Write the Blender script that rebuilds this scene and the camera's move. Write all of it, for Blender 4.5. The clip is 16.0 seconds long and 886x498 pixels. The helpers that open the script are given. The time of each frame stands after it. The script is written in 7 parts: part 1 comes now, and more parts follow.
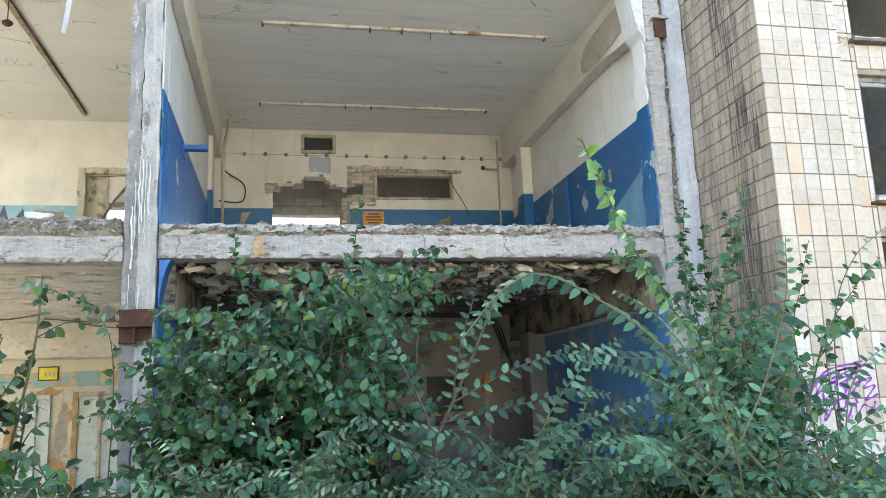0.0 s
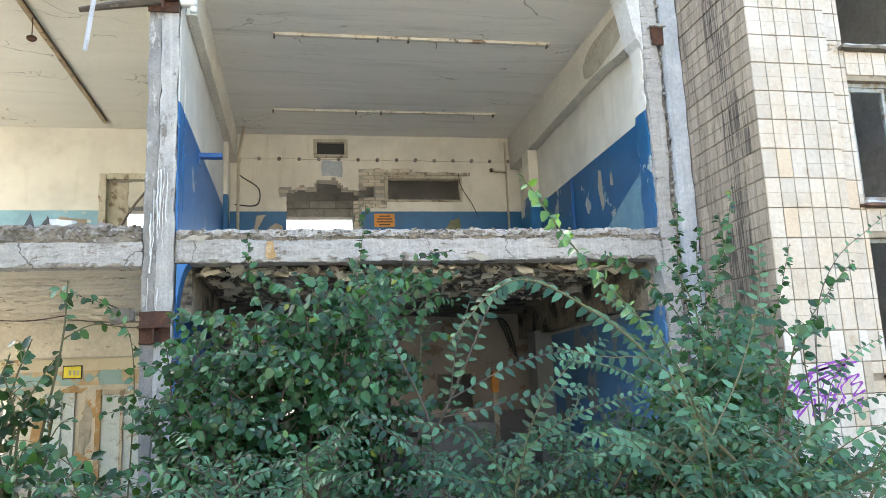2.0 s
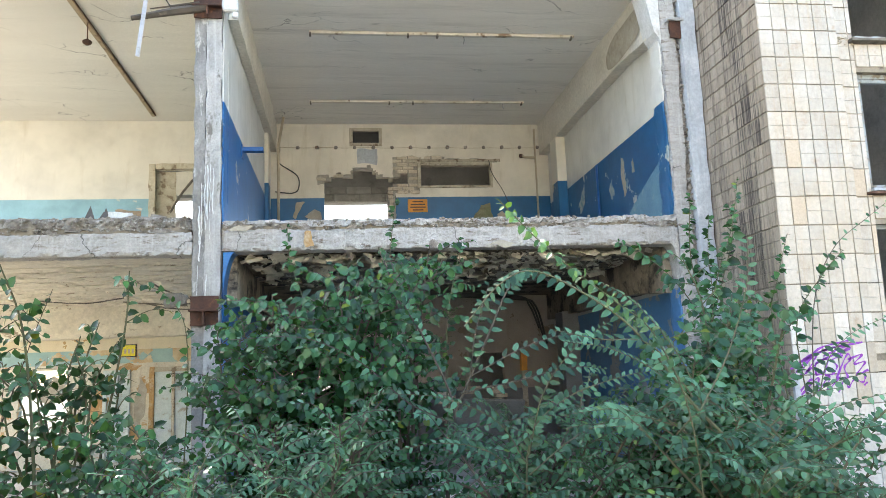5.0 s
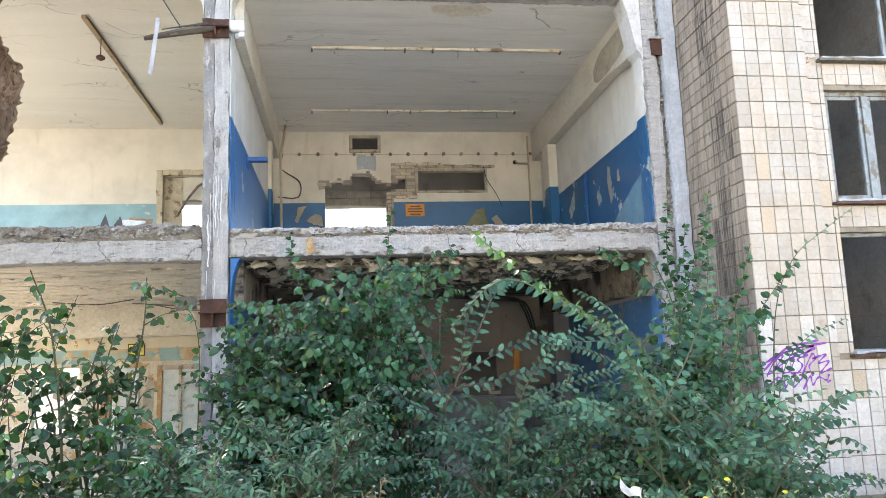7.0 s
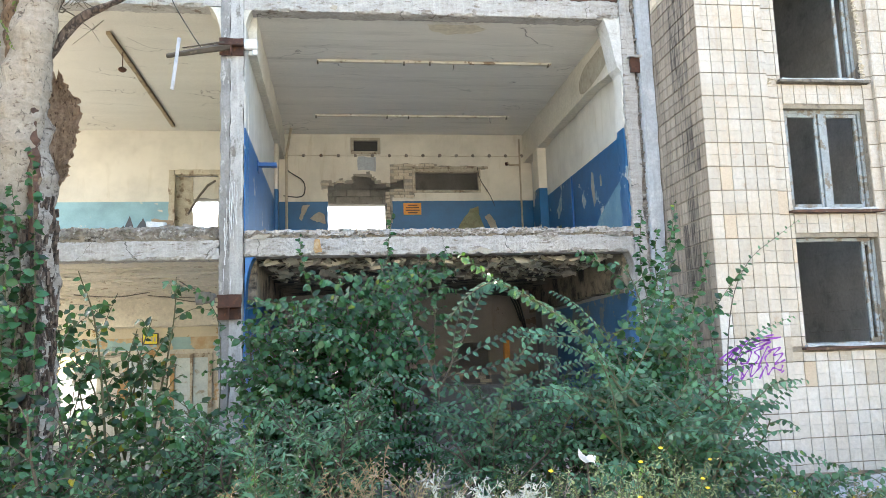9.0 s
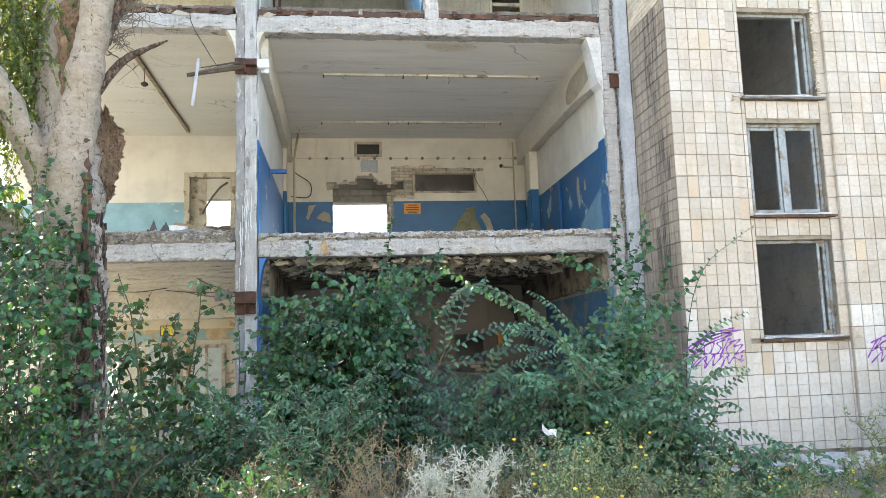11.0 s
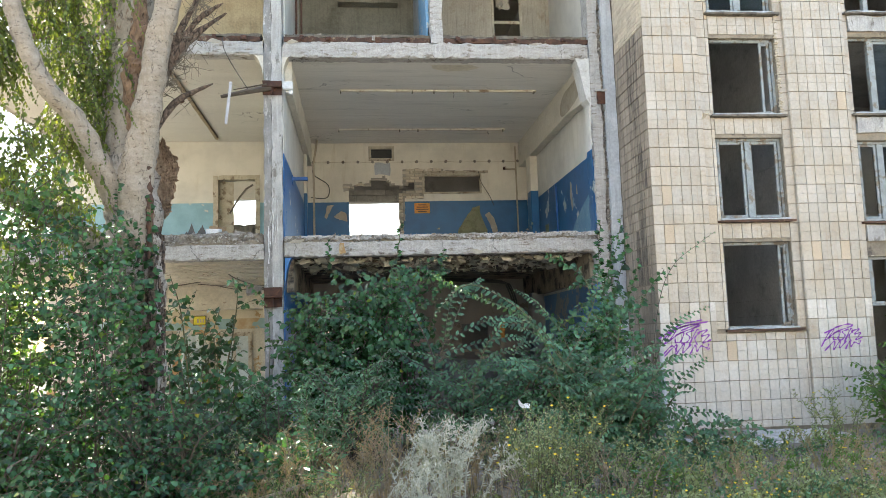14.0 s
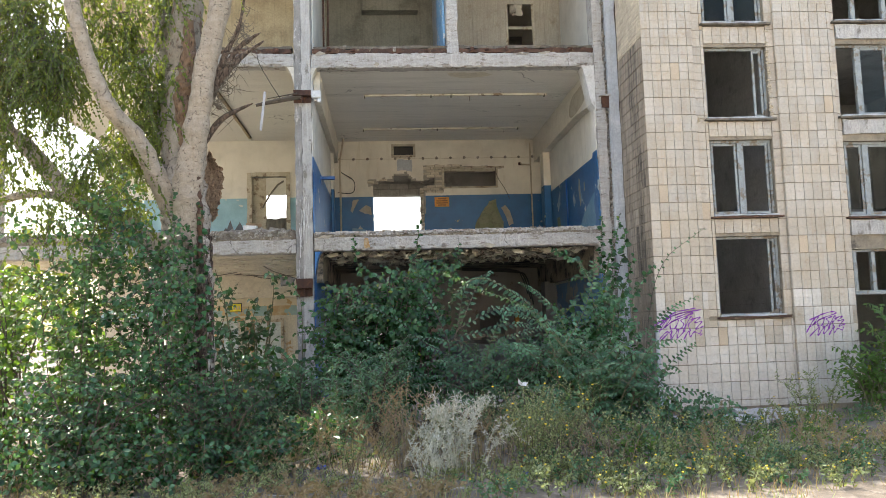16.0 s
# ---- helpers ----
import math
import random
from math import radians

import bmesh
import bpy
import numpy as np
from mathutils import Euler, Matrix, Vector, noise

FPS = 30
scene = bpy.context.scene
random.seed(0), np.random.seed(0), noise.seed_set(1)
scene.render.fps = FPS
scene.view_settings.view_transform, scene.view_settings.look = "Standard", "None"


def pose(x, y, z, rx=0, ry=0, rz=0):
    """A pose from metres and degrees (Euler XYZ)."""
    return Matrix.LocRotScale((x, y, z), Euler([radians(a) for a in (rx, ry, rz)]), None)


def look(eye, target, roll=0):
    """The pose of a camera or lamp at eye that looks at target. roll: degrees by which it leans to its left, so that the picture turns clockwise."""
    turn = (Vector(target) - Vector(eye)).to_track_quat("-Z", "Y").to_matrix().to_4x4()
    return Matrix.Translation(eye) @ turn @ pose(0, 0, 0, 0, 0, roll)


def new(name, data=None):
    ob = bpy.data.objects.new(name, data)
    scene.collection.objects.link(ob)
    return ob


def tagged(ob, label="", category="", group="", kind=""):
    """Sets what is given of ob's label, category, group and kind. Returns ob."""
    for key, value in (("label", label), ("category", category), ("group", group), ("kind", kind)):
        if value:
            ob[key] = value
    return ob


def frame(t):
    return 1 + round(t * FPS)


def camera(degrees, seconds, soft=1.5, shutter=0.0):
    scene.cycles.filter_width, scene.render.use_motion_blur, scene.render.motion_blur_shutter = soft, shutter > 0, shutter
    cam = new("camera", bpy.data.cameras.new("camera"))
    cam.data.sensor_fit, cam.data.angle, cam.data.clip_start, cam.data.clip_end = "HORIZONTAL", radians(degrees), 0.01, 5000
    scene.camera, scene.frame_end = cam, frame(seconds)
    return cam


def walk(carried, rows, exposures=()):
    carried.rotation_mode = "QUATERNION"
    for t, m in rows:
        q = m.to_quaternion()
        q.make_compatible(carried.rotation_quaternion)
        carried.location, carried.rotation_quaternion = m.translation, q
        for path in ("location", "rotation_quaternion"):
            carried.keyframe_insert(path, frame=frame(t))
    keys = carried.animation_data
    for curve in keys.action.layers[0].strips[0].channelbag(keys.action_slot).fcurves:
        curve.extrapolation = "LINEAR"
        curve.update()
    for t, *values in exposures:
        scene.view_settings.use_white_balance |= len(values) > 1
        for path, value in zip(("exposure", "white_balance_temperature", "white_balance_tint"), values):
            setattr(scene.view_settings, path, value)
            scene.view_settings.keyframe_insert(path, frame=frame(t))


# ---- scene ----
cam = camera(58.8, 16.0, soft=0.4)
PATH = [
    (0, (-0.001, 0.266, 1.948), (0.399, 2.191, 2.318), -2.3),
    (0.5, (0.066, 0.171, 1.946), (0.46, 2.097, 2.316), -2.3),
    (1, (0.09, 0.071, 1.949), (0.469, 2.0, 2.316), -2.3),
    (1.5, (0.085, -0.034, 1.925), (0.456, 1.897, 2.294), -2.3),
    (2, (0.087, -0.15, 1.933), (0.443, 1.784, 2.299), -2.4),
    (2.5, (0.062, -0.261, 1.946), (0.403, 1.676, 2.307), -2.5),
    (3, (0.095, -0.357, 1.931), (0.415, 1.585, 2.288), -2.5),
    (3.5, (0.117, -0.465, 1.929), (0.413, 1.483, 2.273), -2.4),
    (4, (0.129, -0.585, 1.926), (0.404, 1.369, 2.253), -2.3),
    (6.5, (0.163, -1.277, 1.929), (0.414, 0.683, 2.241), -2.2),
    (7, (0.158, -1.487, 1.925), (0.413, 0.473, 2.236), -2.2),
    (7.5, (0.121, -1.713, 1.92), (0.376, 0.246, 2.23), -2.2),
    (8, (0.065, -1.976, 1.923), (0.327, -0.016, 2.222), -2.1),
    (8.5, (0.042, -2.251, 1.926), (0.311, -0.291, 2.219), -2.0),
    (9, (0.048, -2.558, 1.927), (0.311, -0.596, 2.211), -1.9),
    (11.5, (0.018, -4.046, 1.933), (0.271, -2.078, 2.188), -1.9),
    (12, (0.003, -4.301, 1.944), (0.25, -2.332, 2.192), -1.9),
    (12.5, (0.029, -4.566, 1.954), (0.257, -2.593, 2.19), -1.9),
    (13, (-0.006, -4.817, 1.957), (0.221, -2.844, 2.191), -1.9),
    (13.5, (-0.012, -5.126, 1.957), (0.215, -3.153, 2.191), -1.9),
    (14, (0.038, -5.475, 1.945), (0.252, -3.5, 2.174), -1.8),
    (14.5, (0.049, -5.804, 1.955), (0.245, -3.826, 2.177), -1.7),
    (15, (0.02, -6.164, 1.966), (0.213, -4.185, 2.182), -1.7),
    (15.5, (0.046, -6.489, 1.967), (0.215, -4.507, 2.171), -1.8),
    (16, (0.1, -6.853, 1.977), (0.248, -4.868, 2.169), -1.8),
]
walk(cam, [(t, look(eye, target, roll)) for t, eye, target, roll in PATH],
     exposures=((0.0, 2.74, 6490, 6), (6.4, 2.74, 6520, 6), (7.0, 2.73, 6600, 11), (7.5, 2.72, 6570, 10), (8.3, 2.68, 6540, 7), (9.0, 2.68, 6550, 7), (12.5, 2.5, 6720, 7), (13.0, 2.47, 6770, 11), (13.5, 2.31, 6790, 7), (14.1, 2.22, 6810, 7), (14.5, 2.24, 6900, 10), (15.2, 2.04, 6860, 8), (16.0, 1.96, 7050, 11)))

# ---- light: open shade under a clear sky, the sun stands behind the building ----
SUN_AZ, SUN_EL = radians(-47), radians(45)
world = bpy.data.worlds.new("sky")
scene.world = world
world.use_nodes = True
wn = world.node_tree.nodes
sky = wn.new("ShaderNodeTexSky")
sky.sky_type = 'NISHITA'
sky.sun_disc = False
sky.sun_elevation, sky.sun_rotation = SUN_EL, SUN_AZ
sky.air_density, sky.dust_density = 1.2, 2.5
wn["Background"].inputs[1].default_value = 0.15
world.node_tree.links.new(sky.outputs[0], wn["Background"].inputs[0])
sun = new("sun", bpy.data.lights.new("sun", 'SUN'))
sun.data.energy, sun.data.angle, sun.data.color = 4.0, radians(0.5), (1.0, 0.94, 0.84)
sun.matrix_world = look((math.sin(SUN_AZ) * math.cos(SUN_EL) * 60, math.cos(SUN_AZ) * math.cos(SUN_EL) * 60, math.sin(SUN_EL) * 60), (0, 0, 0))

# ---- materials ----
def nodes_of(name):
    m = bpy.data.materials.new(name)
    m.use_nodes = True
    nt = m.node_tree
    return m, nt, nt.nodes["Principled BSDF"]


def link(nt, a, b):
    nt.links.new(a, b)


def value_noise(nt, vec, scale, detail=6, rough=0.6, stretch=None):
    n = nt.nodes.new("ShaderNodeTexNoise")
    n.inputs["Scale"].default_value, n.inputs["Detail"].default_value, n.inputs["Roughness"].default_value = scale, detail, rough
    if stretch:
        mp = nt.nodes.new("ShaderNodeMapping")
        mp.inputs["Scale"].default_value = stretch
        link(nt, vec, mp.inputs[0])
        vec = mp.outputs[0]
    link(nt, vec, n.inputs["Vector"])
    return n.outputs["Fac"]


def ramp(nt, fac, a, b, lo=0.0, hi=1.0):
    r = nt.nodes.new("ShaderNodeMapRange")
    r.inputs[1].default_value, r.inputs[2].default_value = a, b
    r.inputs[3].default_value, r.inputs[4].default_value = lo, hi
    link(nt, fac, r.inputs[0])
    return r.outputs[0]


def mix(nt, fac, a, b, mode='MIX'):
    m = nt.nodes.new("ShaderNodeMix")
    m.data_type, m.blend_type = 'RGBA', mode
    for k, v in ((0, fac), (6, a), (7, b)):
        if isinstance(v, bpy.types.NodeSocket):
            link(nt, v, m.inputs[k])
        elif k == 0:
            m.inputs[0].default_value = v
        else:
            m.inputs[k].default_value = (*v, 1)
    return m.outputs[2]


def bump_of(nt, height, strength, dist, normal=None):
    b = nt.nodes.new("ShaderNodeBump")
    b.inputs["Strength"].default_value, b.inputs["Distance"].default_value = strength, dist
    link(nt, height, b.inputs["Height"])
    if normal:
        link(nt, normal, b.inputs["Normal"])
    return b.outputs[0]


def place_of(nt):
    return nt.nodes.new("ShaderNodeNewGeometry").outputs["Position"]


def surf(name, c1, c2, scale=3.0, rough=0.85, stain=None, stain_scale=1.2, stain_at=(0.52, 0.66), streak=None, bump=0.3, dist=0.01, fine=40.0, metal=0.0, rand=0.0, stretch=None, isle=0.0, crack=0.0, crack_w=0.012, crack_at=(0.48, 0.56), crack_stretch=None):
    """A worn surface: two colours by noise, blotches of a third, run-down streaks, fine grain and relief."""
    m, nt, p = nodes_of(name)
    v = place_of(nt)
    col = mix(nt, ramp(nt, value_noise(nt, v, scale, stretch=stretch), 0.35, 0.65), c1, c2)
    if stain:
        col = mix(nt, ramp(nt, value_noise(nt, v, stain_scale, 8, 0.68, stretch), *stain_at), col, stain)
    if streak:
        f = value_noise(nt, v, 2.0, 7, 0.68, (9.0, 9.0, 0.4))
        col = mix(nt, ramp(nt, f, 0.5, 0.72, 0, 0.75), col, streak)
    g = value_noise(nt, v, fine, 4, 0.7)
    col = mix(nt, 0.35, col, mix(nt, ramp(nt, g, 0.3, 0.7), (0.25, 0.25, 0.25), (1, 1, 1)), 'MULTIPLY')
    lines = None
    if crack:
        vm = nt.nodes.new("ShaderNodeVectorMath")
        vm.operation = 'ADD'
        nn = nt.nodes.new("ShaderNodeTexNoise")
        nn.inputs["Scale"].default_value, nn.inputs["Detail"].default_value = crack * 1.7, 6
        link(nt, v, nn.inputs["Vector"])
        link(nt, v, vm.inputs[0])
        sc = nt.nodes.new("ShaderNodeVectorMath")
        sc.operation = 'SCALE'
        sc.inputs[3].default_value = 0.7 / crack
        link(nt, nn.outputs["Color"], sc.inputs[0])
        link(nt, sc.outputs[0], vm.inputs[1])
        vo = nt.nodes.new("ShaderNodeTexVoronoi")
        vo.feature = 'DISTANCE_TO_EDGE'
        vo.inputs["Scale"].default_value = crack
        if crack_stretch:
            cs = nt.nodes.new("ShaderNodeMapping")
            cs.inputs["Scale"].default_value = crack_stretch
            link(nt, vm.outputs[0], cs.inputs[0])
            link(nt, cs.outputs[0], vo.inputs["Vector"])
        else:
            link(nt, vm.outputs[0], vo.inputs["Vector"])
        near = ramp(nt, vo.outputs["Distance"], 0.0, crack_w, 1, 0)
        some = ramp(nt, value_noise(nt, v, crack * 0.9, 3), *crack_at)
        mu = nt.nodes.new("ShaderNodeMath")
        mu.operation = 'MULTIPLY'
        link(nt, near, mu.inputs[0])
        link(nt, some, mu.inputs[1])
        lines = mu.outputs[0]
        col = mix(nt, lines, col, [c * 0.28 for c in c2])
    if rand:
        oi = nt.nodes.new("ShaderNodeObjectInfo").outputs["Random"]
        col = mix(nt, 1.0, col, mix(nt, oi, (1 - rand, 1 - rand, 1 - rand), (1, 1, 1)), 'MULTIPLY')
    if isle:
        ri = nt.nodes.new("ShaderNodeNewGeometry").outputs["Random Per Island"]
        col = mix(nt, 1.0, col, mix(nt, ri, (1 - isle, 1 - isle * 1.1, 1 - isle * 1.25), (1, 1, 1)), 'MULTIPLY')
    link(nt, col, p.inputs["Base Color"])
    p.inputs["Roughness"].default_value, p.inputs["Metallic"].default_value = rough, metal
    h = bump_of(nt, value_noise(nt, v, fine * 0.5, 8, 0.7), bump, dist)
    if lines is not None:
        h = bump_of(nt, ramp(nt, lines, 0, 1, 1, 0), 0.6, 0.01, h)
    link(nt, h, p.inputs["Normal"])
    return m


def painted_wall(name, upper, lower, level, under, under2, peel=(0.58, 0.62), wob=0.012, line=None):
    """Limewash above, oil paint below a painted line, both flaked off in patches down to plaster."""
    m, nt, p = nodes_of(name)
    v = place_of(nt)
    sep = nt.nodes.new("ShaderNodeSeparateXYZ")
    link(nt, v, sep.inputs[0])
    z = nt.nodes.new("ShaderNodeMath")
    z.operation = 'MULTIPLY_ADD'
    link(nt, value_noise(nt, v, 6.0), z.inputs[0])
    z.inputs[1].default_value = wob
    link(nt, sep.outputs[2], z.inputs[2])
    low = ramp(nt, z.outputs[0], level + wob / 2 - 0.004, level + wob / 2 + 0.004, 1, 0)
    up = mix(nt, ramp(nt, value_noise(nt, v, 1.3, 8, 0.65), 0.4, 0.7), upper, [c * 0.8 for c in upper])
    up = mix(nt, ramp(nt, value_noise(nt, v, 2.0, 8, 0.7, (3, 3, 0.5)), 0.56, 0.75, 0, 0.45), up, (upper[0] * 0.62, upper[1] * 0.55, upper[2] * 0.42))
    lo = mix(nt, ramp(nt, value_noise(nt, v, 2.2, 8, 0.65), 0.35, 0.65), lower, [c * 0.75 for c in lower])
    peeled = mix(nt, ramp(nt, value_noise(nt, v, 5.0), 0.4, 0.6), under, under2)
    f = value_noise(nt, v, 1.7, 10, 0.62)
    flake = ramp(nt, f, peel[0], peel[0] + 0.006)
    lo = mix(nt, flake, lo, peeled)
    up = mix(nt, ramp(nt, value_noise(nt, v, 2.3, 10, 0.66), peel[1] + 0.06, peel[1] + 0.066), up, under2)
    col = mix(nt, low, up, lo)
    g = value_noise(nt, v, 60, 3, 0.7)
    col = mix(nt, 0.25, col, mix(nt, ramp(nt, g, 0.3, 0.7), (0.4, 0.4, 0.4), (1, 1, 1)), 'MULTIPLY')
    link(nt, col, p.inputs["Base Color"])
    link(nt, ramp(nt, low, 0, 1, 0.9, 0.45), p.inputs["Roughness"])
    n1 = bump_of(nt, flake, 0.4, 0.004)
    link(nt, bump_of(nt, value_noise(nt, v, 9, 8, 0.7), 0.25, 0.01, n1), p.inputs["Normal"])
    return m


def leaf_mat(name, c1, c2, c3, shine=0.45, glow=0.35):
    """Leaves: each one its own green, some light passes through."""
    m, nt, p = nodes_of(name)
    r = nt.nodes.new("ShaderNodeNewGeometry").outputs["Random Per Island"]
    col = mix(nt, ramp(nt, r, 0.22, 0.97), c1, c2)
    col = mix(nt, ramp(nt, r, 0.982, 0.986), col, c3)
    col = mix(nt, ramp(nt, value_noise(nt, place_of(nt), 1.6, 3), 0.35, 0.65, 0, 0.5), col, [c * 0.55 for c in c1])
    link(nt, col, p.inputs["Base Color"])
    p.inputs["Roughness"].default_value = shine
    p.inputs["Specular IOR Level"].default_value = 0.36
    t = nt.nodes.new("ShaderNodeBsdfTranslucent")
    link(nt, mix(nt, 0.65, col, (c2[0] * 2.2, c2[1] * 1.9, c2[2] * 0.6)), t.inputs[0])
    s = nt.nodes.new("ShaderNodeMixShader")
    s.inputs[0].default_value = glow
    link(nt, p.outputs[0], s.inputs[1])
    link(nt, t.outputs[0], s.inputs[2])
    link(nt, s.outputs[0], nt.nodes["Material Output"].inputs[0])
    return m


def plain(name, c, rough=0.6, metal=0.0, bump=0.15):
    return surf(name, c, [x * 0.8 for x in c], 8, rough, bump=bump, dist=0.003, fine=60, metal=metal)


M = {}
M["concrete"] = surf("weathered_concrete", (0.54, 0.525, 0.50), (0.38, 0.365, 0.345), 4.5, 0.9, (0.21, 0.195, 0.17), 3.8, (0.57, 0.65), (0.62, 0.615, 0.60), 0.9, 0.03, 36, stretch=(1.6, 1.6, 0.7))
M["concrete_pale"] = surf("limewashed_concrete", (0.54, 0.52, 0.49), (0.40, 0.375, 0.345), 6, 0.92, (0.22, 0.18, 0.14), 5.0, (0.57, 0.64), (0.60, 0.585, 0.56), 1.0, 0.04, 30, crack=0.9, crack_w=0.007, crack_at=(0.52, 0.56), stretch=(0.6, 1, 2.4))
M["broken"] = surf("broken_concrete", (0.40, 0.36, 0.31), (0.20, 0.17, 0.14), 9, 0.95, (0.52, 0.49, 0.45), 10, (0.54, 0.60), None, 1.0, 0.05, 26)
M["floor_dust"] = surf("dusty_floor", (0.56, 0.52, 0.46), (0.40, 0.37, 0.32), 3, 0.95, (0.30, 0.26, 0.21), 3, (0.56, 0.64), None, 0.8, 0.03, 26)
M["rubble"] = surf("rubble", (0.44, 0.40, 0.35), (0.26, 0.22, 0.18), 9, 0.95, (0.34, 0.19, 0.12), 5, (0.58, 0.62), None, 0.8, 0.02, 35, rand=0.4)
M["ceiling"] = surf("limewashed_ceiling", (0.90, 0.865, 0.795), (0.83, 0.795, 0.725), 1.0, 0.95, (0.66, 0.63, 0.57), 1.5, (0.52, 0.72), None, 0.1, 0.006, 70, stretch=(0.25, 2.4, 1), crack=1.1, crack_w=0.006, crack_at=(0.5, 0.56), crack_stretch=(0.22, 1.3, 1))
M["ceiling_cream"] = surf("cream_ceiling", (0.72, 0.685, 0.61), (0.655, 0.62, 0.55), 1.0, 0.95, (0.66, 0.60, 0.51), 1.5, (0.62, 0.75), None, 0.1, 0.006, 70, stretch=(0.3, 2.2, 1), crack=0.9, crack_w=0.006, crack_at=(0.48, 0.54), crack_stretch=(0.3, 1.1, 1))
M["beam_paint"] = surf("beam_limewash", (0.72, 0.68, 0.585), (0.62, 0.58, 0.495), 1.5, 0.95, (0.50, 0.45, 0.36), 1.9, (0.6, 0.75), None, 0.3, 0.01, 18)
M["wall_blue"] = painted_wall("cream_and_blue_wall", (0.76, 0.705, 0.59), (0.010, 0.120, 0.275), 5.70, (0.22, 0.25, 0.14), (0.50, 0.46, 0.38), (0.655, 0.62))
M["side_blue"] = painted_wall("white_and_blue_side_wall", (0.70, 0.67, 0.60), (0.008, 0.108, 0.26), 5.53, (0.16, 0.27, 0.33), (0.50, 0.46, 0.40), (0.60, 0.64))
# Brighter copy of the blue: skylight on the left wall put into its colour.
M["side_blue_left"] = painted_wall("white_and_skylit_blue_wall", (0.68, 0.67, 0.63), (0.018, 0.15, 0.40), 5.47, (0.10, 0.22, 0.50), (0.50, 0.47, 0.42), (0.63, 0.66))
M["wall_aqua"] = painted_wall("cream_and_aqua_wall", (0.70, 0.66, 0.57), (0.26, 0.45, 0.51), 5.72, (0.40, 0.48, 0.45), (0.55, 0.50, 0.42), (0.66, 0.66))
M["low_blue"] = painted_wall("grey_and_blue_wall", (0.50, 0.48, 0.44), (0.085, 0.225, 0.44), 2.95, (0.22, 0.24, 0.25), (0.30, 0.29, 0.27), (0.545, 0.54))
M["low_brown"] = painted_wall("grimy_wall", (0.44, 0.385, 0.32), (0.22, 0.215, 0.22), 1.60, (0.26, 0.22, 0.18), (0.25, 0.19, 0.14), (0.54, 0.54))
M["low_aqua"] = painted_wall("ochre_and_aqua_wall", (0.70, 0.62, 0.44), (0.30, 0.46, 0.44), 2.66, (0.55, 0.45, 0.28), (0.45, 0.30, 0.14), (0.53, 0.55))
M["flaky"] = surf("flaking_ceiling", (0.78, 0.72, 0.58), (0.66, 0.60, 0.48), 2.5, 0.95, (0.36, 0.29, 0.21), 4.5, (0.60, 0.65), None, 0.9, 0.03, 14, stretch=(0.6, 3.0, 1))
# Dark brown flaking plaster with near-black blotches by noise.
M["flaky_dark"] = surf("dark_flaking_ceiling", (0.36, 0.30, 0.22), (0.20, 0.165, 0.12), 3, 0.95, (0.045, 0.038, 0.032), 2.2, (0.50, 0.60), None, 0.9, 0.03, 14)
M["bare_plaster"] = surf("bare_brown_plaster", (0.46, 0.42, 0.34), (0.36, 0.32, 0.25), 6, 0.95, (0.28, 0.24, 0.19), 5, (0.55, 0.68))
M["brick"] = surf("sand_lime_brick", (0.74, 0.65, 0.50), (0.62, 0.53, 0.40), 6, 0.92, (0.36, 0.29, 0.22), 5, (0.6, 0.72), None, 0.6, 0.01, 45, rand=0.22)
M["block"] = surf("grey_block", (0.40, 0.385, 0.36), (0.30, 0.29, 0.27), 5, 0.93, (0.22, 0.2, 0.18), 4, (0.58, 0.7), None, 0.6, 0.01, 40, rand=0.3)
M["mortar"] = surf("mortar", (0.44, 0.40, 0.34), (0.33, 0.30, 0.25), 8, 0.95, bump=0.7, dist=0.01)
M["tile"] = surf("cream_glazed_tile", (0.54, 0.465, 0.365), (0.61, 0.56, 0.49), 2.2, 0.4, (0.43, 0.31, 0.20), 6.0, (0.58, 0.76), (0.52, 0.41, 0.29), 0.25, 0.005, 20, rand=0.18, isle=0.13)
M["tile_ochre"] = surf("ochre_stained_tile", (0.58, 0.47, 0.34), (0.52, 0.41, 0.29), 3, 0.5, rand=0.2)
M["olive"] = surf("bare_olive_plaster", (0.21, 0.22, 0.12), (0.28, 0.27, 0.17), 5, 0.95, (0.16, 0.15, 0.09), 6, (0.5, 0.65))
M["pale_blue"] = surf("scraped_pale_blue_paint", (0.16, 0.30, 0.38), (0.11, 0.23, 0.33), 3, 0.7, (0.25, 0.36, 0.38), 5, (0.55, 0.65))
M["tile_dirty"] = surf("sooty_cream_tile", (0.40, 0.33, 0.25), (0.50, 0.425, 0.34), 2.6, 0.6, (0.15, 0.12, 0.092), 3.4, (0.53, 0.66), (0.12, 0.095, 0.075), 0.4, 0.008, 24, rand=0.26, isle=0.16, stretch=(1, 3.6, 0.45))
M["grout"] = surf("tile_bed", (0.33, 0.28, 0.21), (0.22, 0.185, 0.14), 4, 0.95, (0.10, 0.085, 0.07), 3, (0.55, 0.65), None, 0.5, 0.01, 30)
M["plaster_grey"] = surf("grey_blue_render", (0.50, 0.53, 0.56), (0.43, 0.45, 0.47), 2.2, 0.85, (0.62, 0.63, 0.63), 2.5, (0.55, 0.68), (0.34, 0.35, 0.36), 0.25, 0.006, 24)
M["rust"] = surf("rusty_steel", (0.12, 0.055, 0.035), (0.065, 0.035, 0.026), 9, 0.8, (0.22, 0.10, 0.05), 12, (0.55, 0.7), None, 0.5, 0.005, 50, metal=0.35)
